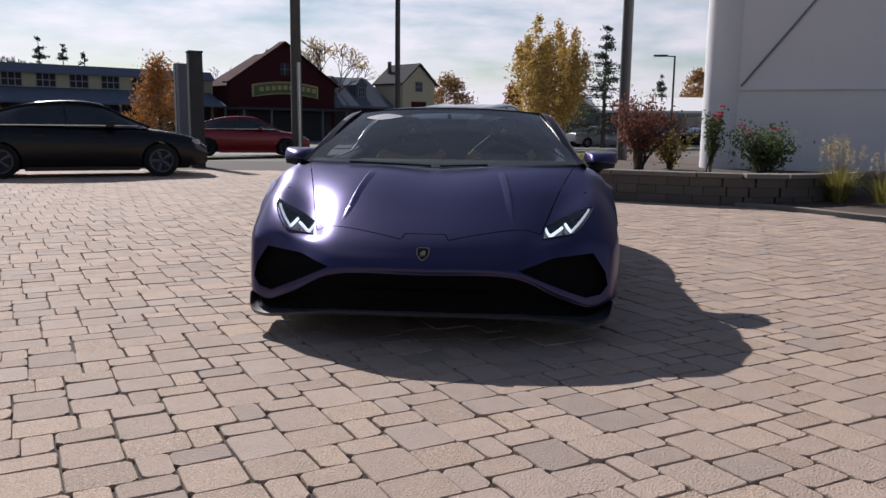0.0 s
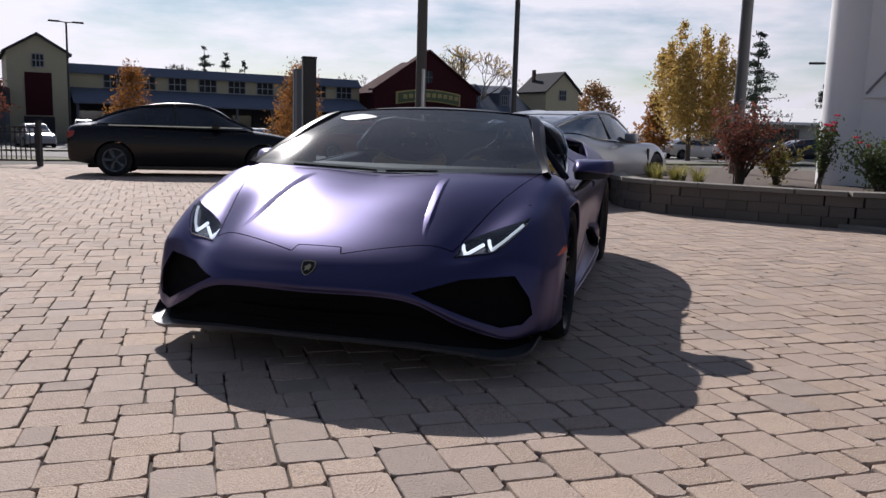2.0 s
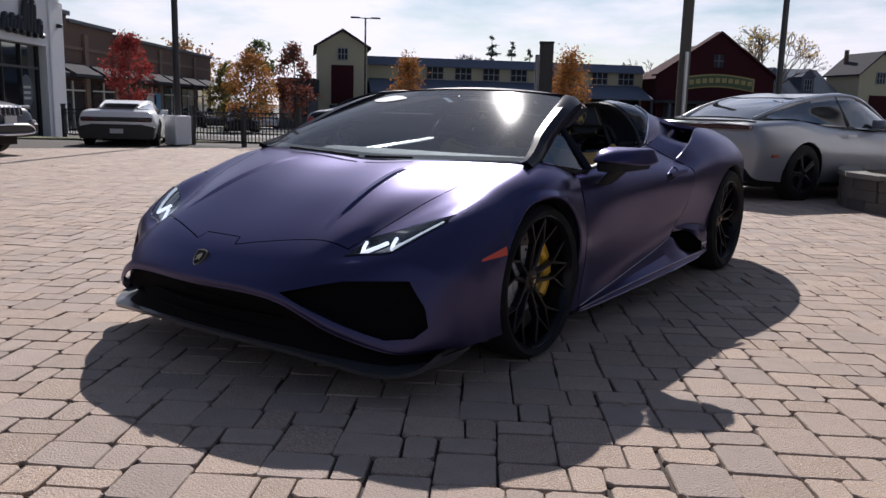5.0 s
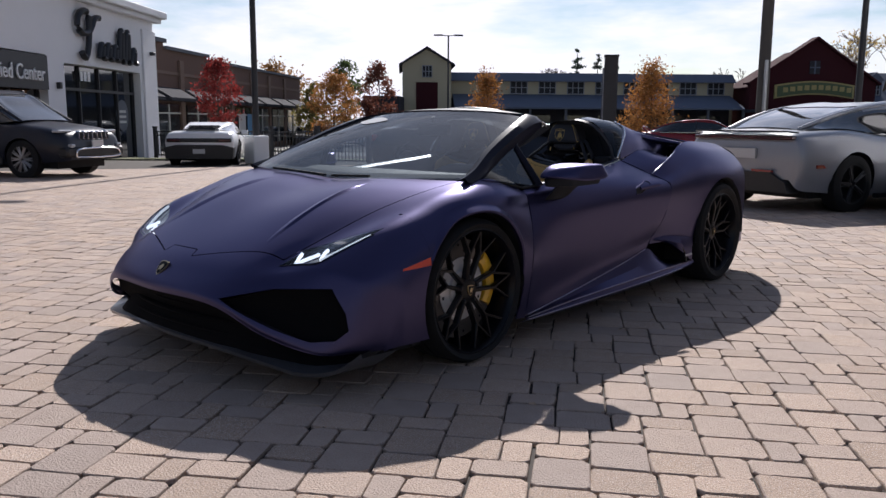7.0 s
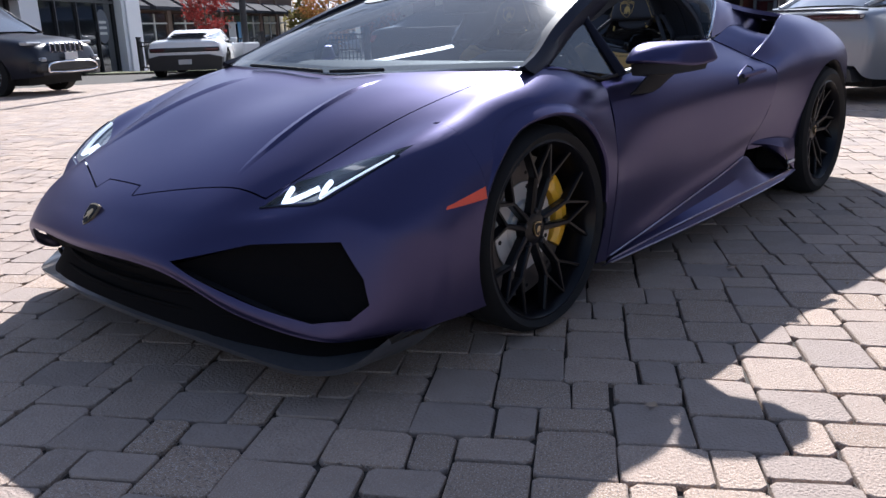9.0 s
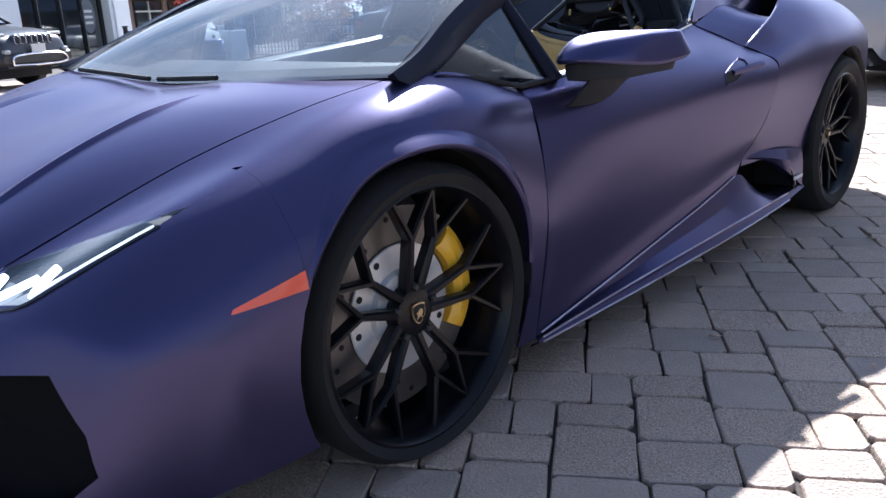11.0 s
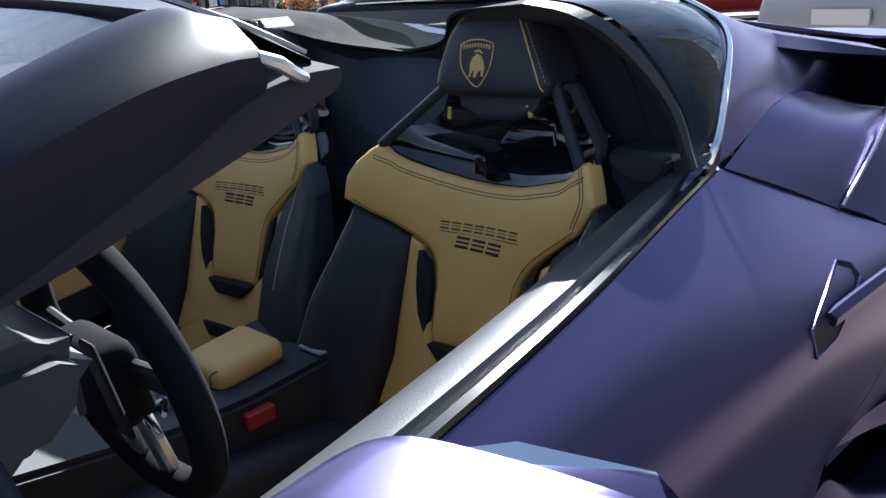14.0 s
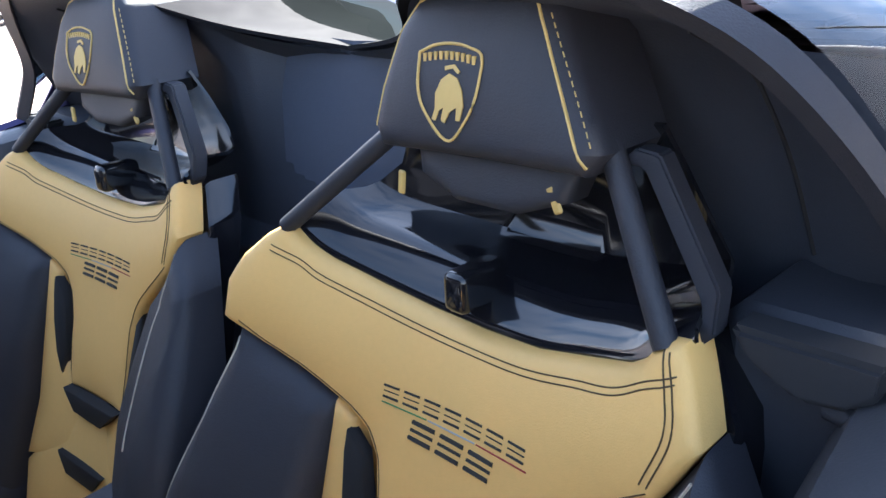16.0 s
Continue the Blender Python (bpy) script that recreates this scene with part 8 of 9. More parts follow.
def white_coupe():
    """A white two-seat coupe seen from behind, by the railing."""
    body = [(-2.1, .78, .74, .82, .40), (-2.02, .92, .86, .91, .28), (-1.6, .97, .90, .95, .2), (-1.31, .98, .88, .965, .18), (-.6, .92, .80, .94, .15), (.2, .85, .76, .93, .14), (.9, .80, .78, .95, .14), (1.31, .74, .76, .95, .15), (1.9, .56, .55, .86, .17), (2.3, .38, .36, .66, .2)]
    glass = [(-1.7, .96, .60, .99, .46), (-1.2, .95, .68, 1.06, .50), (-.6, .90, .72, 1.13, .54), (-.1, .86, .76, 1.165, .56), (.3, .83, .76, 1.12, .58), (.8, .81, .76, .96, .62), (1.25, .78, .74, .79, .66)]
    g = build_car("white_coupe", "low white two-seat coupe seen from behind by the railing", heading(-17.9, 10.54, 138), M_WHITECAR, body, glass, (-1.31, 1.31), .34, .82, M_BLACK, 5)
    bm = bmesh.new()
    prism(bm, [(-.88, .20), (.88, .20), (.925, .50), (.60, .57), (-.60, .57), (-.925, .50)], 0, -2.17, -1.85)
    part("diffuser", bm, M_BLACK, g, "black rear bumper grille")
    part("number_plate", boxes(((-2.19, -.16, .34), (-2.165, .16, .46))), M_PLATE, g)
    part("rear_grille", boxes(((-2.13, -.86, .64), (-2.0, .86, .75)), bevel=.02), M_BLACK, g)
    for s in (1, -1):
        part("tail_lamp", boxes(((-2.15, s * .66 - .17, .65), (-2.02, s * .66 + .17, .74)), bevel=.02), M_TAIL_DARK, g)
    for i in range(5):
        x = -1.95 + .17 * i
        part("louvre", boxes(((x, -.42, .955 + .03 * i), (x + .09, .42, .975 + .03 * i)), bevel=.005), M_BLACK, g)


white_coupe()


# cars parked across the street
def parked(kind, x, y, ang, paint, what):
    if kind == "saloon":
        sedan("parked_car", what, heading(x, y, ang), paint, False, group="cars parked across the street")
    else:
        body = [(-2.2, .95, .92, .78, .4), (-2.1, 1.05, 1.0, .90, .3), (0, 1.05, 1.0, .93, .26), (1.0, 1.1, 1.02, .93, .26), (1.9, 1.0, .94, .90, .3), (2.3, .7, .66, .76, .34)]
        glass = [(-2.1, 1.04, .76, 1.2, .62), (-1.8, 1.05, .82, 1.62, .63), (-.3, 1.04, .83, 1.74, .64), (.3, 1.05, .83, 1.66, .64), (1.2, 1.1, .80, 1.12, .70)]
        g = build_car("parked_car", what, heading(x, y, ang), paint, body, glass, (-1.35, 1.35), .36, .80, detail=False, group="cars parked across the street")
        for s in (1, -1):
            part("headlamp", boxes(((2.1, s * .64 - .18, .80), (2.24, s * .64 + .18, .92)), bevel=.03), M_HEADLAMP, g)
            part("tail_lamp", boxes(((-2.24, s * .66 - .14, .8), (-2.1, s * .66 + .14, 1.0)), bevel=.03), M_TAIL, g)


lot = [("suv", -26.5, 45.0, M_GREYCAR, "dark grey car parked across the street"), ("suv", -30.0, 48.5, M_WHITECAR, "white utility car parked across the street"),
       ("saloon", -22.5, 41.0, M_SILVER, "silver car parked across the street"), ("suv", -34.0, 51.0, M_BLUECAR, "dark blue car parked across the street"),
       ("saloon", -17.0, 38.0, M_BLACKCAR, "black car parked across the street"), ("saloon", -36.5, 38.5, M_SILVER, "silver car parked across the street"),
       ("suv", -40.0, 47.5, M_WHITECAR, "white utility car parked across the street"), ("saloon", -32.0, 26.5, M_BLACKCAR, "black car parked across the street"),
       ("saloon", -44.0, 39.0, M_WHITECAR, "white car parked across the street"), ("saloon", -46.5, 36.5, M_GREYCAR, "dark grey car parked across the street")]
for kind, x, y, paint, what in lot:
    parked(kind, x, y, -52 if kind == "suv" else -38, paint, what)
for k, (x, y, paint, what) in enumerate(((7.2, 53, M_SILVER, "silver car parked behind the planter"), (11.0, 54, M_GREYCAR, "dark grey car parked behind the planter"), (3.6, 54.5, M_WHITECAR, "white car parked behind the planter"),
                                         (15.0, 55, M_BLACKCAR, "black car parked behind the planter"), (-.6, 53, M_SILVER, "silver car parked behind the planter"), (-4.5, 53, M_BLUECAR, "dark blue car parked behind the planter"))):
    sedan("parked_car", what, heading(x, y, 20 + 7 * k), paint, False, group="cars parked behind the planter")


# ---- trees and planting ----
def leaf_material(name, a, b, rough=0.7):
    m = material(name, a, rough, vary=0.25, scale=3, island=0.35, tint=b)
    nt = m.node_tree
    bs = nt.nodes["Principled BSDF"]
    tr = nt.nodes.new("ShaderNodeBsdfTranslucent")
    mx = nt.nodes.new("ShaderNodeMixShader")
    mx.inputs["Fac"].default_value = 0.4
    src = bs.inputs["Base Color"].links[0].from_socket
    nt.links.new(src, tr.inputs["Color"])
    out = nt.nodes["Material Output"]
    nt.links.new(bs.outputs[0], mx.inputs[1])
    nt.links.new(tr.outputs[0], mx.inputs[2])
    nt.links.new(mx.outputs[0], out.inputs["Surface"])
    return m


M_LEAF_YELLOW = leaf_material("yellow_leaves", (0.42, 0.28, 0.075), (0.58, 0.42, 0.14))
M_LEAF_ORANGE = leaf_material("orange_leaves", (0.27, 0.115, 0.035), (0.38, 0.18, 0.05))
M_LEAF_RED = leaf_material("red_leaves", (0.20, 0.020, 0.024), (0.28, 0.045, 0.035))
M_LEAF_DARKRED = leaf_material("dark_red_leaves", (0.11, 0.032, 0.028), (0.20, 0.075, 0.045))
M_LEAF_GREEN = leaf_material("green_leaves", (0.055, 0.085, 0.03), (0.09, 0.12, 0.04))
M_LEAF_OLIVE = leaf_material("olive_leaves", (0.16, 0.15, 0.045), (0.25, 0.2, 0.06))
M_LEAF_BROWN = leaf_material("brown_leaves", (0.24, 0.13, 0.05), (0.32, 0.18, 0.07))
M_NEEDLE = leaf_material("needles", (0.035, 0.055, 0.042), (0.05, 0.075, 0.058))
M_BARK = material("bark", (0.085, 0.065, 0.05), 0.95, vary=0.3, scale=6, bump=0.6, bump_scale=30)
M_TWIG = material("pale_twigs", (0.15, 0.115, 0.09), 0.9, vary=0.2)
M_ROSE = leaf_material("rose_petals", (0.55, 0.015, 0.05), (0.62, 0.04, 0.09))
M_STRAW = leaf_material("grass_plumes", (0.45, 0.36, 0.22), (0.55, 0.46, 0.30))
M_BLADE = leaf_material("grass_blades", (0.20, 0.20, 0.05), (0.32, 0.28, 0.08))


def leaves(name, centres, size, mat, parent, rng, label="", flat=0.0):
    """Many small bent leaves, one mesh. centres: array of points."""
    n = len(centres)
    a = rng.normal(size=(n, 3))
    a /= np.linalg.norm(a, axis=1)[:, None]
    b = np.cross(a, rng.normal(size=(n, 3)))
    b /= np.linalg.norm(b, axis=1)[:, None]
    s = size * rng.uniform(.6, 1.4, n)[:, None]
    c = np.cross(a, b)
    v = np.stack([centres - a * s, centres + b * s * .45 + c * s * .12, centres + a * s, centres - b * s * .45 + c * s * .12], 1).reshape(-1, 3)
    f = np.arange(4 * n).reshape(n, 4)
    me = bpy.data.meshes.new(name)
    me.from_pydata(v.tolist(), [], f.tolist())
    me.materials.append(mat)
    ob = new(name, me)
    if parent is not None:
        ob.parent = parent
    if label:
        ob["label"] = label
    return ob


def crown_points(rng, n, w, h, base, kind):
    """Clumped points in a crown of width w and height h over base."""
    if kind == "vase":
        # steep limbs fan out from the trunk's top, each a plume of leaves
        P, C = [], []
        for k in range(17):
            a = 2.4 * k + rng.uniform(-.4, .4)
            q = np.sqrt((k + .5) / 17) * w / 2 * rng.uniform(.8, 1.05)
            tip = np.array([q * np.cos(a), q * np.sin(a), base + h * (1.0 - .42 * (q / (w / 2)) ** 1.6) * rng.uniform(.72, 1.0)])
            start = np.array([0, 0, base * rng.uniform(.5, 1.2)])
            m = n // 17
            u = rng.uniform(.12, 1, m) ** .75
            bow = np.sin(u * np.pi)[:, None] * np.array([np.cos(a), np.sin(a), 0]) * .12 * w
            spread = (.028 + .060 * np.sin(u * np.pi))[:, None] * w
            tuft = rng.normal(size=(m // 12 + 1, 3))[rng.integers(0, m // 12 + 1, m)] * .75
            P.append(start + (tip - start) * u[:, None] + bow + (tuft + rng.normal(size=(m, 3)) * .5) * spread * np.array([.8, .8, 1.1]))
            C.append(tip * .9 + start * .1)
        return np.concatenate(P), np.array(C)
    m = max(10, n // 34)
    t = rng.uniform(0, 1, m)
    if kind == "cone":
        t = t ** 1.25
        rad = w / 2 * (1 - t) ** .92 * (.55 + .45 * np.minimum(1, t * 6))
    elif kind == "egg":
        rad = w / 2 * np.sqrt(np.maximum(.02, 1 - (2 * t ** .8 - 1) ** 2))
    else:
        rad = w / 2 * np.sqrt(np.maximum(.02, 1 - (2 * t - .9) ** 2))
    ang = rng.uniform(0, 2 * np.pi, m)
    q = np.sqrt(rng.uniform(.12, 1, m)) * rad * rng.uniform(.75, 1.12, m)
    cl = np.stack([q * np.cos(ang), q * np.sin(ang), base + t * h], 1)
    idx = rng.integers(0, m, n)
    return cl[idx] + rng.normal(size=(n, 3)) * np.array([.075, .075, .06]) * w, cl


def limbs(parent, rng, cl, base, h, r, mat, count=26, name="trunk"):
    bm = bmesh.new()
    top = base + h * .75
    pts = [(rng.normal() * .03 * h * f, rng.normal() * .03 * h * f, top * f) for f in (0, .3, .6, 1)]
    pts[0] = (0, 0, -.1)
    tube(bm, pts, [r, r * .8, r * .5, r * .15], 9)
    for k in range(count):
        c = cl[k % len(cl)]
        z0 = max(base * .6, min(top * .95, c[2] - .25 * h * rng.uniform(.4, 1)))
        f = z0 / top
        p0 = Vector((0, 0, z0))
        p2 = Vector(c)
        p1 = p0.lerp(p2, .5) + Vector((0, 0, -.06 * h * rng.uniform(.2, 1)))
        tube(bm, [p0, p1, p2], [r * (1 - f) * .5 + r * .1, r * .16, r * .05], 5)
    return part(name, bm, mat, parent, smooth=60)


def tree(x, y, height, width, trunk, mat, label, kind="egg", n=3200, leaf=.16, seed=1, name="tree", z=None, bark=None):
    rng = np.random.default_rng(seed)
    g = root(name, pose(x, y, ground_z(x, y) if z is None else z), label, "tree")
    pts, cl = crown_points(rng, n, width, height - trunk, trunk, kind)
    limbs(g, rng, cl, trunk, height - trunk, max(.05, height * .018), bark or M_BARK)
    leaves("crown", pts, leaf, mat, g, rng)
    return g


def conifer(x, y, height, width, seed, label="dark green spruce with level tiers of branches", name="spruce", per=11, leaf=.085, tier=.55, taper=.8):
    rng = np.random.default_rng(seed)
    g = root(name, pose(x, y, ground_z(x, y)), label, "tree")
    bm = bmesh.new()
    tube(bm, [(0, 0, 0), (0, 0, height)], [height * .02, .02], 7)
    part("trunk", bm, M_BARK, g)
    P = []
    bm = bmesh.new()
    for k in range(int(height * per)):
        z = height * (.10 + .9 * rng.uniform() ** 1.1)
        z = round(z / tier) * tier + rng.normal() * .09
        l = width / 2 * max(0, 1 - z / height) ** taper * rng.uniform(.5, 1.2) + .10
        a = rng.uniform(0, 2 * np.pi)
        d = np.array([np.cos(a), np.sin(a), 0])
        for t in np.linspace(.12, 1, 16):
            P.append(d * l * t + np.array([0, 0, z - l * .18 * t + .22 * l * t * t]) + rng.normal(size=3) * .05 * (1.2 - t) * l)
        tube(bm, [(0, 0, z), tuple(d * l + np.array([0, 0, z + .02 * l]))], [.03, .008], 4, False)
    part("branchwork", bm, M_BARK, g)
    leaves("crown", np.repeat(np.array(P), 3, 0) + rng.normal(size=(3 * len(P), 3)) * .08, leaf, M_NEEDLE, g, rng)


def bare_tree(x, y, height, width, seed, label, mat=None, few=None):
    rng = random.Random(seed)
    g = root("bare_tree", pose(x, y, ground_z(x, y)), label, "tree")
    bm = bmesh.new()
    tips = []
    def grow(p, d, l, r, depth):
        q = p + d * l
        tube(bm, [p, p.lerp(q, .5) + Vector((rng.gauss(0, .04), rng.gauss(0, .04), 0)) * l, q], [max(r, .03), max(r * .8, .03), max(r * .62, .024)], 5 if depth < 3 else 3, False)
        if depth >= 6:
            tips.append(q)
            return
        for _ in range(3 if depth < 4 else 2):
            nd = (d + Vector((rng.gauss(0, .5), rng.gauss(0, .5), rng.gauss(.12, .25)))).normalized()
            grow(q, nd, l * rng.uniform(.62, .84), r * .58, depth + 1)
    grow(Vector((0, 0, -.1)), Vector((0, 0, 1)), height * .24, height * .022, 0)
    part("branchwork", bm, mat or M_TWIG, g)
    if few:
        r2 = np.random.default_rng(seed)
        t = np.array([tuple(p) for p in tips])
        leaves("crown", t[r2.integers(0, len(t), len(t) * 3)] + r2.normal(size=(len(t) * 3, 3)) * .18, .13, few, g, r2)


# street trees
tree(-18.0, 37.6, 4.75, 4.2, .5, M_LEAF_ORANGE, "young orange-leaved street tree beside the far kerb", "cone", 5600, .085, 3)
tree(-22.5, 29.0, 3.85, 3.3, .5, M_LEAF_ORANGE, "young orange-leaved street tree beside the far kerb", "cone", 4200, .075, 4)
tree(3.05, 45.4, 8.75, 5.7, .8, M_LEAF_YELLOW, "tall golden-yellow autumn tree with steep plumed limbs", "vase", 15000, .11, 5)
tree(1.0, 51.5, 4.1, 2.9, .9, M_LEAF_ORANGE, "small orange autumn tree beside the parked cars", "cone", 2600, .13, 6)
tree(-6.5, 95.0, 7.3, 6.0, 2.0, M_LEAF_BROWN, "broad brown autumn tree behind the roofs", "round", 3600, .2, 7)
conifer(7.0, 50.1, 7.9, 6.6, 9)
conifer(14.3, 69.2, 5.9, 3.0, 10)
tree(16.9, 67.0, 6.3, 3.6, 1.8, M_LEAF_BROWN, "brown autumn tree beyond the low shops", "round", 2200, .18, 11)
tree(22.0, 70.0, 6.5, 5.0, 1.6, M_LEAF_ORANGE, "orange autumn tree beyond the low shops", "round", 2600, .2, 12)
# trees left of the barn
tree(-28.85, 17.75, 4.05, 2.0, 1.3, M_LEAF_RED, "red autumn maple in front of the brick shops", "egg", 3000, .075, 13)
tree(-31.2, 26.5, 4.1, 2.7, .6, M_LEAF_ORANGE, "orange autumn tree by the street", "egg", 4200, .085, 14)
tree(-40.4, 38.6, 6.0, 2.9, 1.2, M_LEAF_DARKRED, "dark red autumn tree beyond the street", "round", 2400, .13, 15)
tree(-45.1, 39.4, 6.4, 3.2, 1.2, M_LEAF_GREEN, "sparse dark green tree beyond the street", "round", 1500, .15, 16)
tree(-42.0, 33.8, 4.4, 2.4, .6, M_LEAF_OLIVE, "olive-green shrubby tree beyond the street", "round", 2400, .13, 17)
tree(-61.3, 44.8, 7.2, 6.0, 1.8, M_LEAF_BROWN, "brown autumn tree behind the brick shops", "round", 2600, .2, 18)
# trees behind the barn
bare_tree(-18.4, 80.5, 12.3, 9, 21, "large bare tree with a few yellow leaves", few=M_LEAF_YELLOW)
bare_tree(-28.9, 77.0, 9.4, 8, 22, "bare grey-brown tree behind the barn")
bare_tree(-45.8, 70.5, 9.6, 8, 23, "bare grey-brown tree behind the barn")
for k, (x, y, h, w) in enumerate(((-43.4, 69.6, 9.4, 3.4), (-42.1, 71.5, 8.7, 2.3), (-40.9, 73.2, 8.2, 2.3))):
    conifer(x, y, h, w * 1.7, 30 + k, "dark pine rising behind the barn roof", "pine", 7, .11, .42, .7)


# planting in the raised bed
def shrub(name, x, y, z, w, h, mat, label, seed, n=900, leaf=.04, stems=16, stem_mat=None, low=.15):
    rng = np.random.default_rng(seed)
    g = root(name, pose(x, y, z), label, "shrub")
    bm = bmesh.new()
    tips = []
    for k in range(stems):
        a = rng.uniform(0, 2 * np.pi)
        q = rng.uniform(.2, 1) * w / 2
        p = Vector((q * np.cos(a), q * np.sin(a), h * rng.uniform(.6, 1)))
        m1 = Vector((p.x * .35, p.y * .35, p.z * .5))
        tube(bm, [(rng.normal() * .03, rng.normal() * .03, -.03), m1, p], [.012, .009, .004], 5, False)
        for f in np.linspace(max(.4, low), 1, 7):
            tips.append(m1.lerp(p, f * 2 - 1) if f > .5 else Vector((0, 0, 0)).lerp(m1, f * 2))
    part("stem", bm, stem_mat or M_BARK, g)
    t = np.array([tuple(p) for p in tips])
    pts = t[rng.integers(0, len(t), n)] + rng.normal(size=(n, 3)) * w * .085
    pts[:, 2] = np.maximum(pts[:, 2], .02)
    leaves("foliage", pts, leaf, mat, g, rng)
    return g, t


def flower(parent, p, size, mat):
    bm = bmesh.new()
    rng = random.Random(int(p.x * 1000))
    for k in range(9):
        a = 2 * math.pi * k / 9 + rng.uniform(-.2, .2)
        t = .9 if k % 2 else .5
        d = Vector((math.cos(a), math.sin(a), 0))
        o = Vector((-d.y, d.x, 0))
        vs = [bm.verts.new(p + q) for q in (Vector((0, 0, 0)), d * size * t * .6 + o * size * .4, d * size * t + Vector((0, 0, size * .5)), d * size * t * .6 - o * size * .4)]
        bm.faces.new(vs)
    part("flower", bm, mat, parent)


shrub("red_shrub", 2.47, 8.15, .34, 1.22, 1.06, M_LEAF_DARKRED, "bare-stemmed shrub with dark red autumn leaves", 41, 2600, .030, 46, low=.5)
shrub("green_shrub", 3.0, 8.5, .34, .75, .55, M_LEAF_OLIVE, "rounded yellow-green shrub in the planter", 42, 800, .035)
for k, (x, y, w, h) in enumerate(((3.45, 7.8, .42, .98), (4.12, 7.45, .98, .66))):
    g, t = shrub("rose_bush", x, y, .34, w, h, M_LEAF_GREEN, "dark green rose bush with red blooms", 50 + k, (700, 2600)[k], .030, (9, 26)[k])
    tall = sorted(t.tolist(), key=lambda q: -q[2])
    for j in range(6):
        flower(g, Vector(tall[j * 2]) + Vector((0, 0, .04)), .055, M_ROSE)


def grass_clump(x, y, z, w, h, seed, label, n=170, plumes=0, mat=None):
    rng = random.Random(seed)
    g = root("ornamental_grass", pose(x, y, z), label, "grass")
    bm = bmesh.new()
    for k in range(n):
        a = rng.uniform(0, 2 * math.pi)
        d = Vector((math.cos(a), math.sin(a), 0))
        o = Vector((-d.y, d.x, 0)) * .006
        l = h * rng.uniform(.5, 1)
        s = rng.uniform(.05, 1) * w / 2
        b = d * rng.uniform(0, w * .12)
        pts = [b, b + d * s * .3 + Vector((0, 0, l * .6)), b + d * s * .75 + Vector((0, 0, l * .95)), b + d * s * 1.1 + Vector((0, 0, l * .9))]
        vs = []
        for j, p in enumerate(pts):
            f = 1 - j / 3.2
            vs.append((bm.verts.new(p + o * f), bm.verts.new(p - o * f)))
        for (a0, a1), (b0, b1) in zip(vs, vs[1:]):
            bm.faces.new((a0, a1, b1, b0))
    part("foliage", bm, mat or M_BLADE, g)
    for k in range(plumes):
        bm = bmesh.new()
        a = rng.uniform(0, 2 * math.pi)
        d = Vector((math.cos(a), math.sin(a), 0)) * rng.uniform(.1, .5) * w / 2
        top = d * 1.3 + Vector((0, 0, h * rng.uniform(1.25, 1.75)))
        tube(bm, [(0, 0, 0), d * .5 + Vector((0, 0, h * .8)), top], .003, 4, False)
        for j in range(26):
            c = top + Vector((rng.gauss(0, .015), rng.gauss(0, .015), -rng.uniform(0, .2)))
            q = Vector((rng.gauss(0, 1), rng.gauss(0, 1), rng.gauss(.6, 1))).normalized() * .03
            w2 = q.orthogonal().normalized() * .005
            bm.faces.new([bm.verts.new(c - q), bm.verts.new(c + w2), bm.verts.new(c + q), bm.verts.new(c - w2)])
        part("plume", bm, M_STRAW, g)


grass_clump(4.80, 6.42, .05, .85, .52, 61, "tall yellow-green ornamental grass with pale plumes", 420, 22)
grass_clump(5.35, 6.35, .05, .8, .42, 62, "clump of yellow-green ornamental grass", 200, 6)
for k, (x, y) in enumerate(((1.35, 8.3), (1.6, 8.0), (1.9, 7.8), (1.25, 8.9), (1.7, 8.6))):
    grass_clump(x, y, .34, .55, .28, 70 + k, "low green grass tuft in the planter", 110, 0)
# round bush at the foot of the gate post
shrub("dark_bush", -7.2, 13.2, ground_z(-7.2, 13.2), .8, .75, M_LEAF_GREEN, "small dark green bush beside the gate post", 81, 1100, .04)
# small shrubs along the far kerb
for k in range(4):
    shrub("kerb_shrub", -25.2 + 1.6 * k, 33.0 + 1.6 * k, ground_z(-25, 33), .6, .75, M_LEAF_GREEN, "small clipped shrub beside the street", 90 + k, 260, .07, 6)


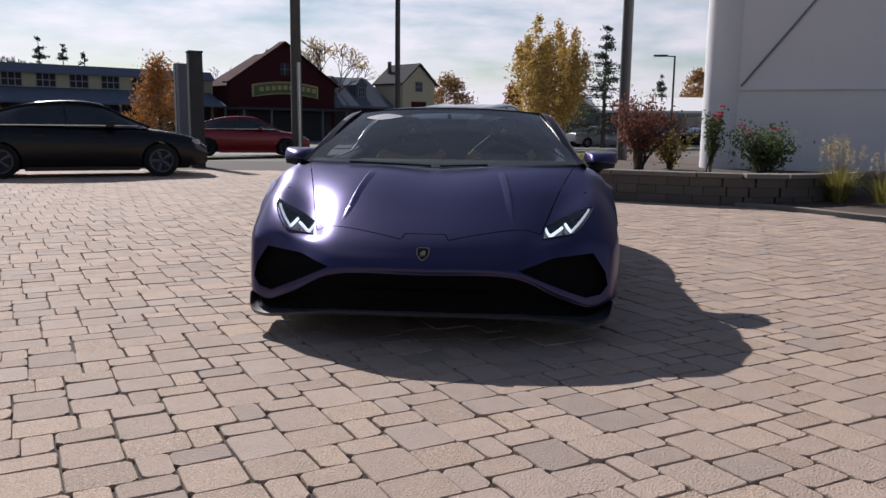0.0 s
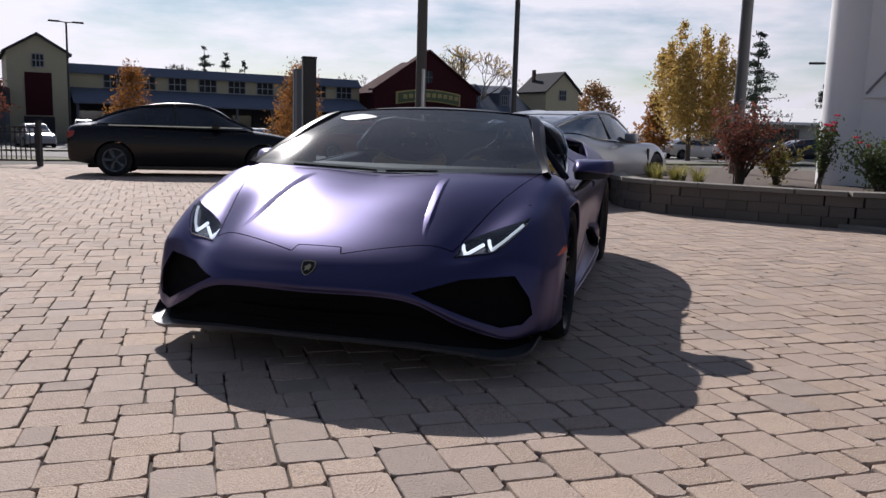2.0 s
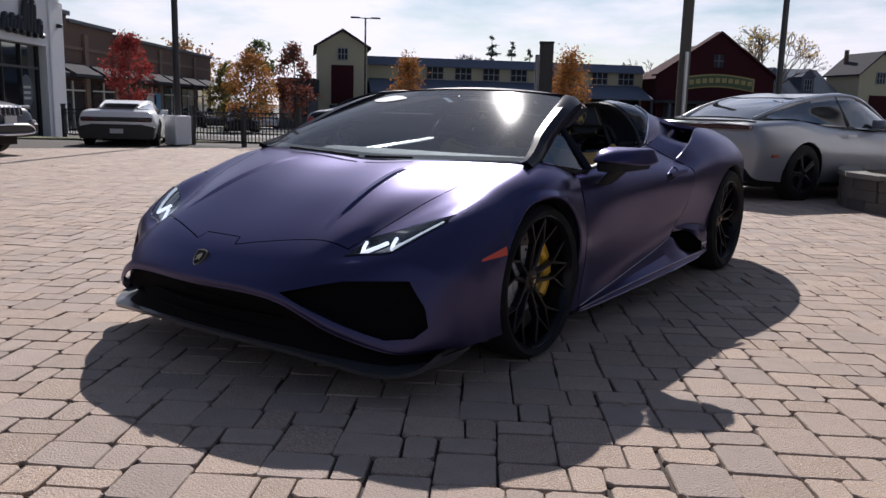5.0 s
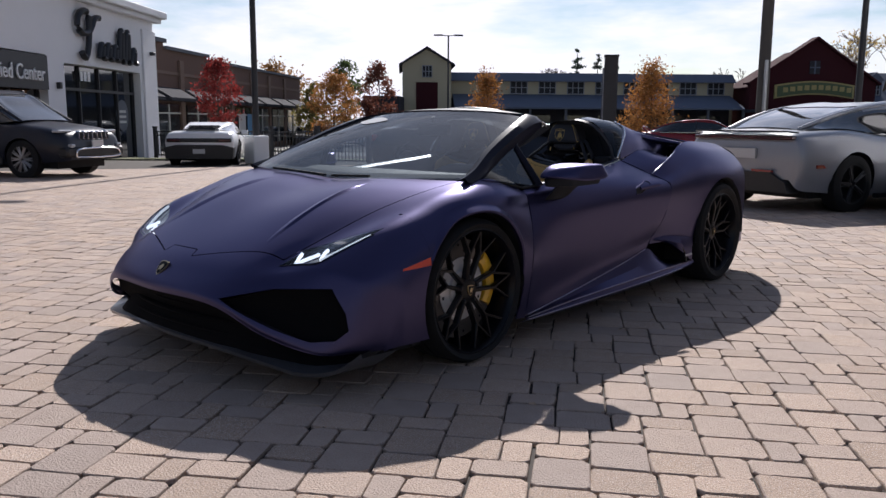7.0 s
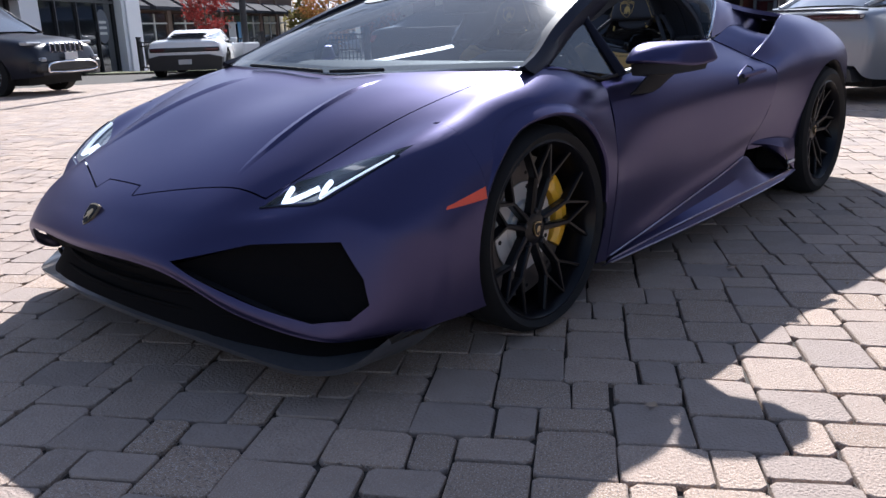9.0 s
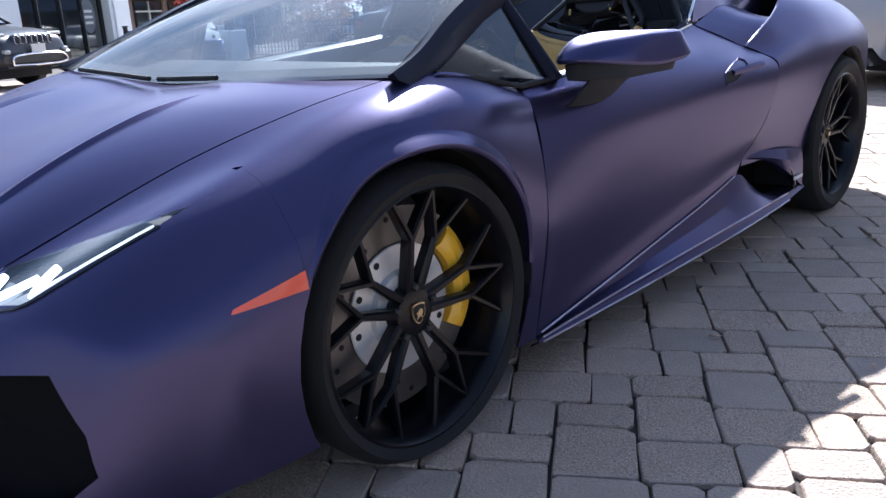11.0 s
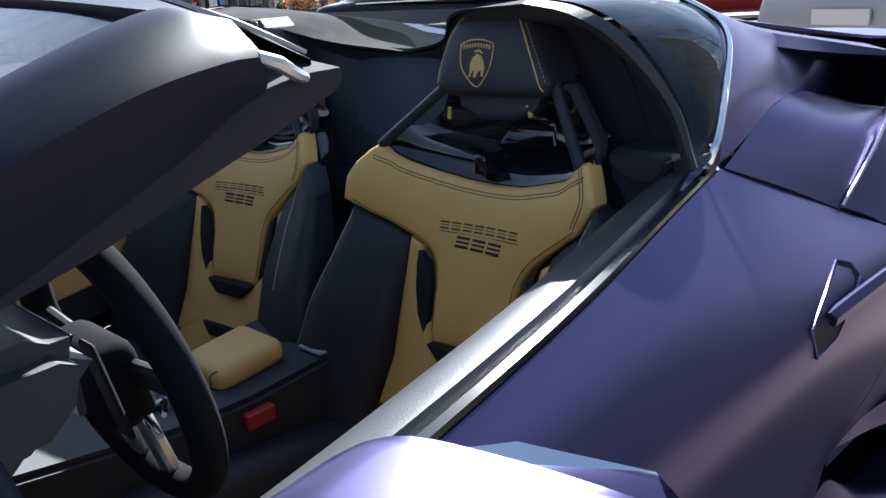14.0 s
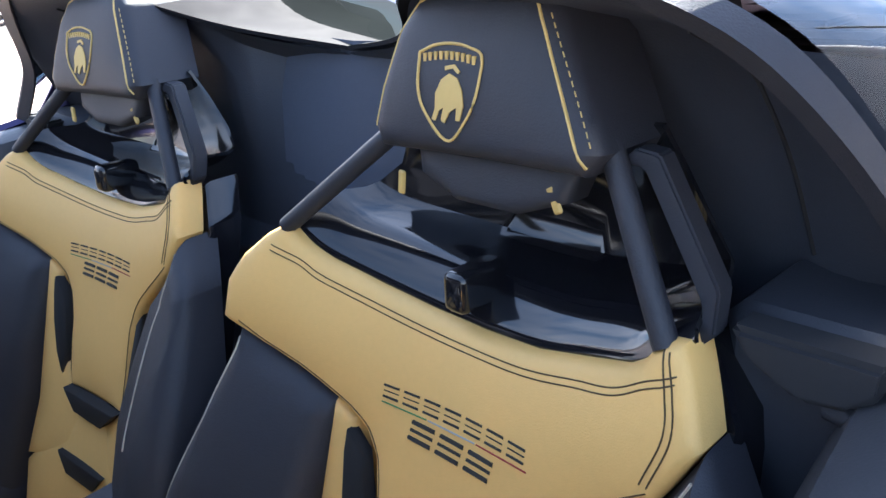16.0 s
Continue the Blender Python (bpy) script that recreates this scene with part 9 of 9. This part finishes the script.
# ---- tumbled stone pavers ----
def paver_material():
    """Stone with pale grains and dark pits, more on some stones than on others."""
    m = material("tumbled_paver", (0.340, 0.248, 0.198), 0.85, vary=0.22, scale=11, bump=0.7, bump_scale=120, island=0.13, tint=(0.38, 0.30, 0.255))
    nt = m.node_tree
    bs = nt.nodes["Principled BSDF"]
    col = bs.inputs["Base Color"].links[0].from_socket
    tc = nt.nodes.new("ShaderNodeTexCoord")
    geo = nt.nodes.new("ShaderNodeNewGeometry")
    info = nt.nodes.new("ShaderNodeObjectInfo")
    both = nt.nodes.new("ShaderNodeMath")
    both.operation = "MULTIPLY_ADD"
    both.inputs[1].default_value = 7.3
    frac = nt.nodes.new("ShaderNodeMath")
    frac.operation = "FRACT"
    nt.links.new(geo.outputs["Random Per Island"], both.inputs[0])
    nt.links.new(info.outputs["Random"], both.inputs[2])
    nt.links.new(both.outputs[0], frac.inputs[0])
    # some stones are pinker, some greyer
    hue = nt.nodes.new("ShaderNodeMix")
    hue.data_type = "RGBA"
    hue.blend_type = "MULTIPLY"
    hue.inputs["Factor"].default_value = 1.0
    ramp = nt.nodes.new("ShaderNodeValToRGB")
    ramp.color_ramp.elements[0].color = (0.95, 0.98, 1.0, 1)
    ramp.color_ramp.elements[1].color = (1.07, 1.0, 0.88, 1)
    nt.links.new(frac.outputs[0], ramp.inputs["Fac"])
    nt.links.new(col, hue.inputs["A"])
    nt.links.new(ramp.outputs["Color"], hue.inputs["B"])
    last = hue.outputs["Result"]
    for scale, lo, hi, tone, amount in ((260.0, 0.56, 0.63, (0.66, 0.58, 0.52, 1), 0.8), (150.0, 0.58, 0.66, (0.12, 0.095, 0.085, 1), 0.75), (28.0, 0.58, 0.75, (0.22, 0.185, 0.165, 1), 0.5)):
        grain = nt.nodes.new("ShaderNodeTexNoise")
        grain.inputs["Scale"].default_value = scale
        grain.inputs["Detail"].default_value = 2
        pick = nt.nodes.new("ShaderNodeMapRange")
        pick.inputs["From Min"].default_value = lo
        pick.inputs["From Max"].default_value = hi
        pick.inputs["To Max"].default_value = amount
        part_of = nt.nodes.new("ShaderNodeMath")
        part_of.operation = "MULTIPLY"
        mix = nt.nodes.new("ShaderNodeMix")
        mix.data_type = "RGBA"
        mix.inputs["B"].default_value = tone
        nt.links.new(tc.outputs["Object"], grain.inputs["Vector"])
        nt.links.new(grain.outputs["Fac"], pick.inputs["Value"])
        nt.links.new(pick.outputs["Result"], part_of.inputs[0])
        nt.links.new(frac.outputs[0], part_of.inputs[1])
        nt.links.new(part_of.outputs[0], mix.inputs["Factor"])
        nt.links.new(last, mix.inputs["A"])
        last = mix.outputs["Result"]
    nt.links.new(last, bs.inputs["Base Color"])
    return m


M_PAVER = paver_material()
LAY = 32.37
PU = Vector((math.cos(radians(LAY)), math.sin(radians(LAY)), 0))
PV = Vector((-PU.y, PU.x, 0))
# one course: a long stone, a small one, then two stacks of a thin on a big stone, half a stack out of step;
# each course starts one stack further along than the one before
LONG, SMALL, STACK, COURSE, THIN = .2043, .1026, .1833, .1628, .112
ORIGIN = (1.508, -1.4911)
PERIOD = LONG + SMALL + 2 * STACK
STONES = {"long": (LONG, COURSE), "small": (SMALL, COURSE), "thin": (STACK, THIN), "big": (STACK, 2 * COURSE - THIN)}


def paver_shape(rng, w, l):
    """Outline rings of one tumbled stone, centred: worn corners, a rounded top edge."""
    g, c = .0027, .011
    a, b = w / 2 - g, l / 2 - g
    ring = []
    for sx, sy in ((1, 1), (-1, 1), (-1, -1), (1, -1)):
        j = rng.uniform(-.0045, .0045), rng.uniform(-.0045, .0045)
        k = c * rng.uniform(.3, 1.9)
        p, q = (sx * a + j[0], sy * (b - k) + j[1]), (sx * (a - k) + j[0], sy * b + j[1])
        ring += [p, q] if sx * sy > 0 else [q, p]
    return ring


def pavers():
    rng = random.Random(11)
    near_box = lambda x, y: .95 < x < 3.1 and -1.95 < y < 1.15
    visible = lambda x, y: (-17 < x < 8.6 and -8.6 < y < 13.5 and -.7071 * x + .7071 * y < 20.8)
    variants = {kind: [paver_shape(random.Random(10 * n + 100 * k), *STONES[kind]) for k in range(6)] for n, kind in enumerate(STONES)}
    home = tagged(new("paved_lot"), "tumbled tan and grey stone pavers with worn edges", "paving", kind="structure")
    meshes = {}
    V, F = [], []
    for j in range(-110, 140):
        for i in range(-42, 36):
            u0, v0 = ORIGIN[0] + i * PERIOD + j * STACK, ORIGIN[1] + j * COURSE
            if abs(u0) > 24 or abs(v0) > 24:
                continue
            for kind, u, v in (("long", 0, 0), ("small", LONG, 0), ("thin", LONG + SMALL, COURSE - THIN), ("big", LONG + SMALL, -COURSE)):
                w, l = STONES[kind]
                cu, cv = u0 + u + w / 2, v0 + v + l / 2
                # the laying lines wander a little
                p = PU * (cu + .005 * math.sin(1.9 * cv + .4) + .002 * math.sin(4.1 * cv)) + PV * (cv + .004 * math.sin(2.2 * cu))
                k = rng.randrange(6)
                dz = rng.uniform(-.0025, .0015)
                tx, ty = rng.gauss(0, .006), rng.gauss(0, .006)
                if not visible(p.x, p.y):
                    continue
                if p.x > 3.2 and p.y > 6.6 - .3 * (p.x - 2) - max(0, p.x - 3.6) * 1.2:
                    continue
                if p.x > 1.0 and p.y > 7.3 - .42 * (p.x - 1.0) + .05:
                    continue
                if p.x > .75 and p.y > 8.0:
                    continue
                z = ground_z(p.x, p.y)
                ring = variants[kind][k]
                if near_box(p.x, p.y):
                    if (kind, k) not in meshes:
                        bm = bmesh.new()
                        rows = [[(x * s, y * s, h) for x, y in ring] for h, s in ((-.045, 1.0), (-.008, 1.0), (-.0025, .984), (0, .955))]
                        vs = grid(bm, rows, close_u=True)
                        bm.faces.new(vs[-1])
                        bmesh.ops.recalc_face_normals(bm, faces=bm.faces[:])
                        me = bpy.data.meshes.new("paver")
                        bm.to_mesh(me)
                        bm.free()
                        me.materials.append(M_PAVER)
                        me.polygons.foreach_set("use_smooth", [True] * len(me.polygons))
                        me.set_sharp_from_angle(angle=radians(12))
                        meshes[kind, k] = me
                    ob = new("paver", meshes[kind, k])
                    ob.parent = home
                    ob.matrix_local = Matrix.Translation((p.x, p.y, z + dz)) @ Euler((tx, ty, radians(LAY))).to_matrix().to_4x4()
                    continue
                n0 = len(V)
                for h, s in ((-.03, 1.0), (-.004, 1.0), (0, .972)):
                    for x, y in ring:
                        q = p + PU * x * s + PV * y * s
                        V.append((q.x, q.y, z + dz + h + tx * y - ty * x))
                for r in range(2):
                    for e in range(8):
                        a, b = n0 + r * 8 + e, n0 + r * 8 + (e + 1) % 8
                        F.append((a, b, b + 8, a + 8))
                F.append(tuple(range(n0 + 16, n0 + 24)))
    me = bpy.data.meshes.new("paver_field")
    me.from_pydata(V, [], F)
    me.materials.append(M_PAVER)
    ob = new("paver_field", me)
    ob.parent = home
    tagged(ob, kind="stuff")
    # sand bed under the joints
    bm = bmesh.new()
    xs = [-26 + .5 * i for i in range(70)]
    rows = [[(x, y, ground_z(x, y) - .016) for x in xs if x < 9] for y in [-9 + .5 * k for k in range(58)]]
    grid(bm, rows)
    face_out(bm, (0, 0, -50))
    ob = part("joint_bed", bm, M_JOINT, home, "dark joint sand between the pavers", 40)


pavers()


# dry leaves on the stones
def dry_leaf(x, y, ang, size, seed):
    rng = random.Random(seed)
    bm = bmesh.new()
    n = 7
    mid = [bm.verts.new((size * (t / (n - 1) - .5), 0, .004 + .006 * math.sin(math.pi * t / (n - 1)))) for t in range(n)]
    for s in (1, -1):
        rim = [bm.verts.new((size * (t / (n - 1) - .5), s * size * .28 * math.sin(math.pi * t / (n - 1)) * rng.uniform(.8, 1.2), .009 + rng.uniform(0, .006))) for t in range(1, n - 1)]
        bm.faces.new((mid[0], mid[1], rim[0]))
        for k in range(n - 3):
            bm.faces.new((mid[k + 1], mid[k + 2], rim[k + 1], rim[k]))
        bm.faces.new((mid[n - 2], mid[n - 1], rim[-1]))
    thicken(bm, .0008)
    ob = part("dry_leaf", bm, M_DRY_LEAF, None, "", 60)
    ob.matrix_world = pose(x, y, ground_z(x, y), 0, 0, ang)
    tagged(ob, "small curled pale brown dry leaf on the pavers", "leaf", group="dry leaves on the pavers")


M_DRY_LEAF = material("dry_leaf", (0.42, 0.30, 0.21), 0.8, vary=0.25, scale=60)
for k, (x, y, ang, size) in enumerate(((1.15, 1.0, 20, .045), (1.17, 1.28, 70, .03), (1.22, 2.23, 10, .04), (1.55, 1.05, 120, .02), (1.46, -.23, 200, .035), (.78, -.61, 30, .015), (-1.6, -2.1, 50, .03), (-2.6, -.4, 80, .035))):
    dry_leaf(x, y, ang, size, 200 + k)
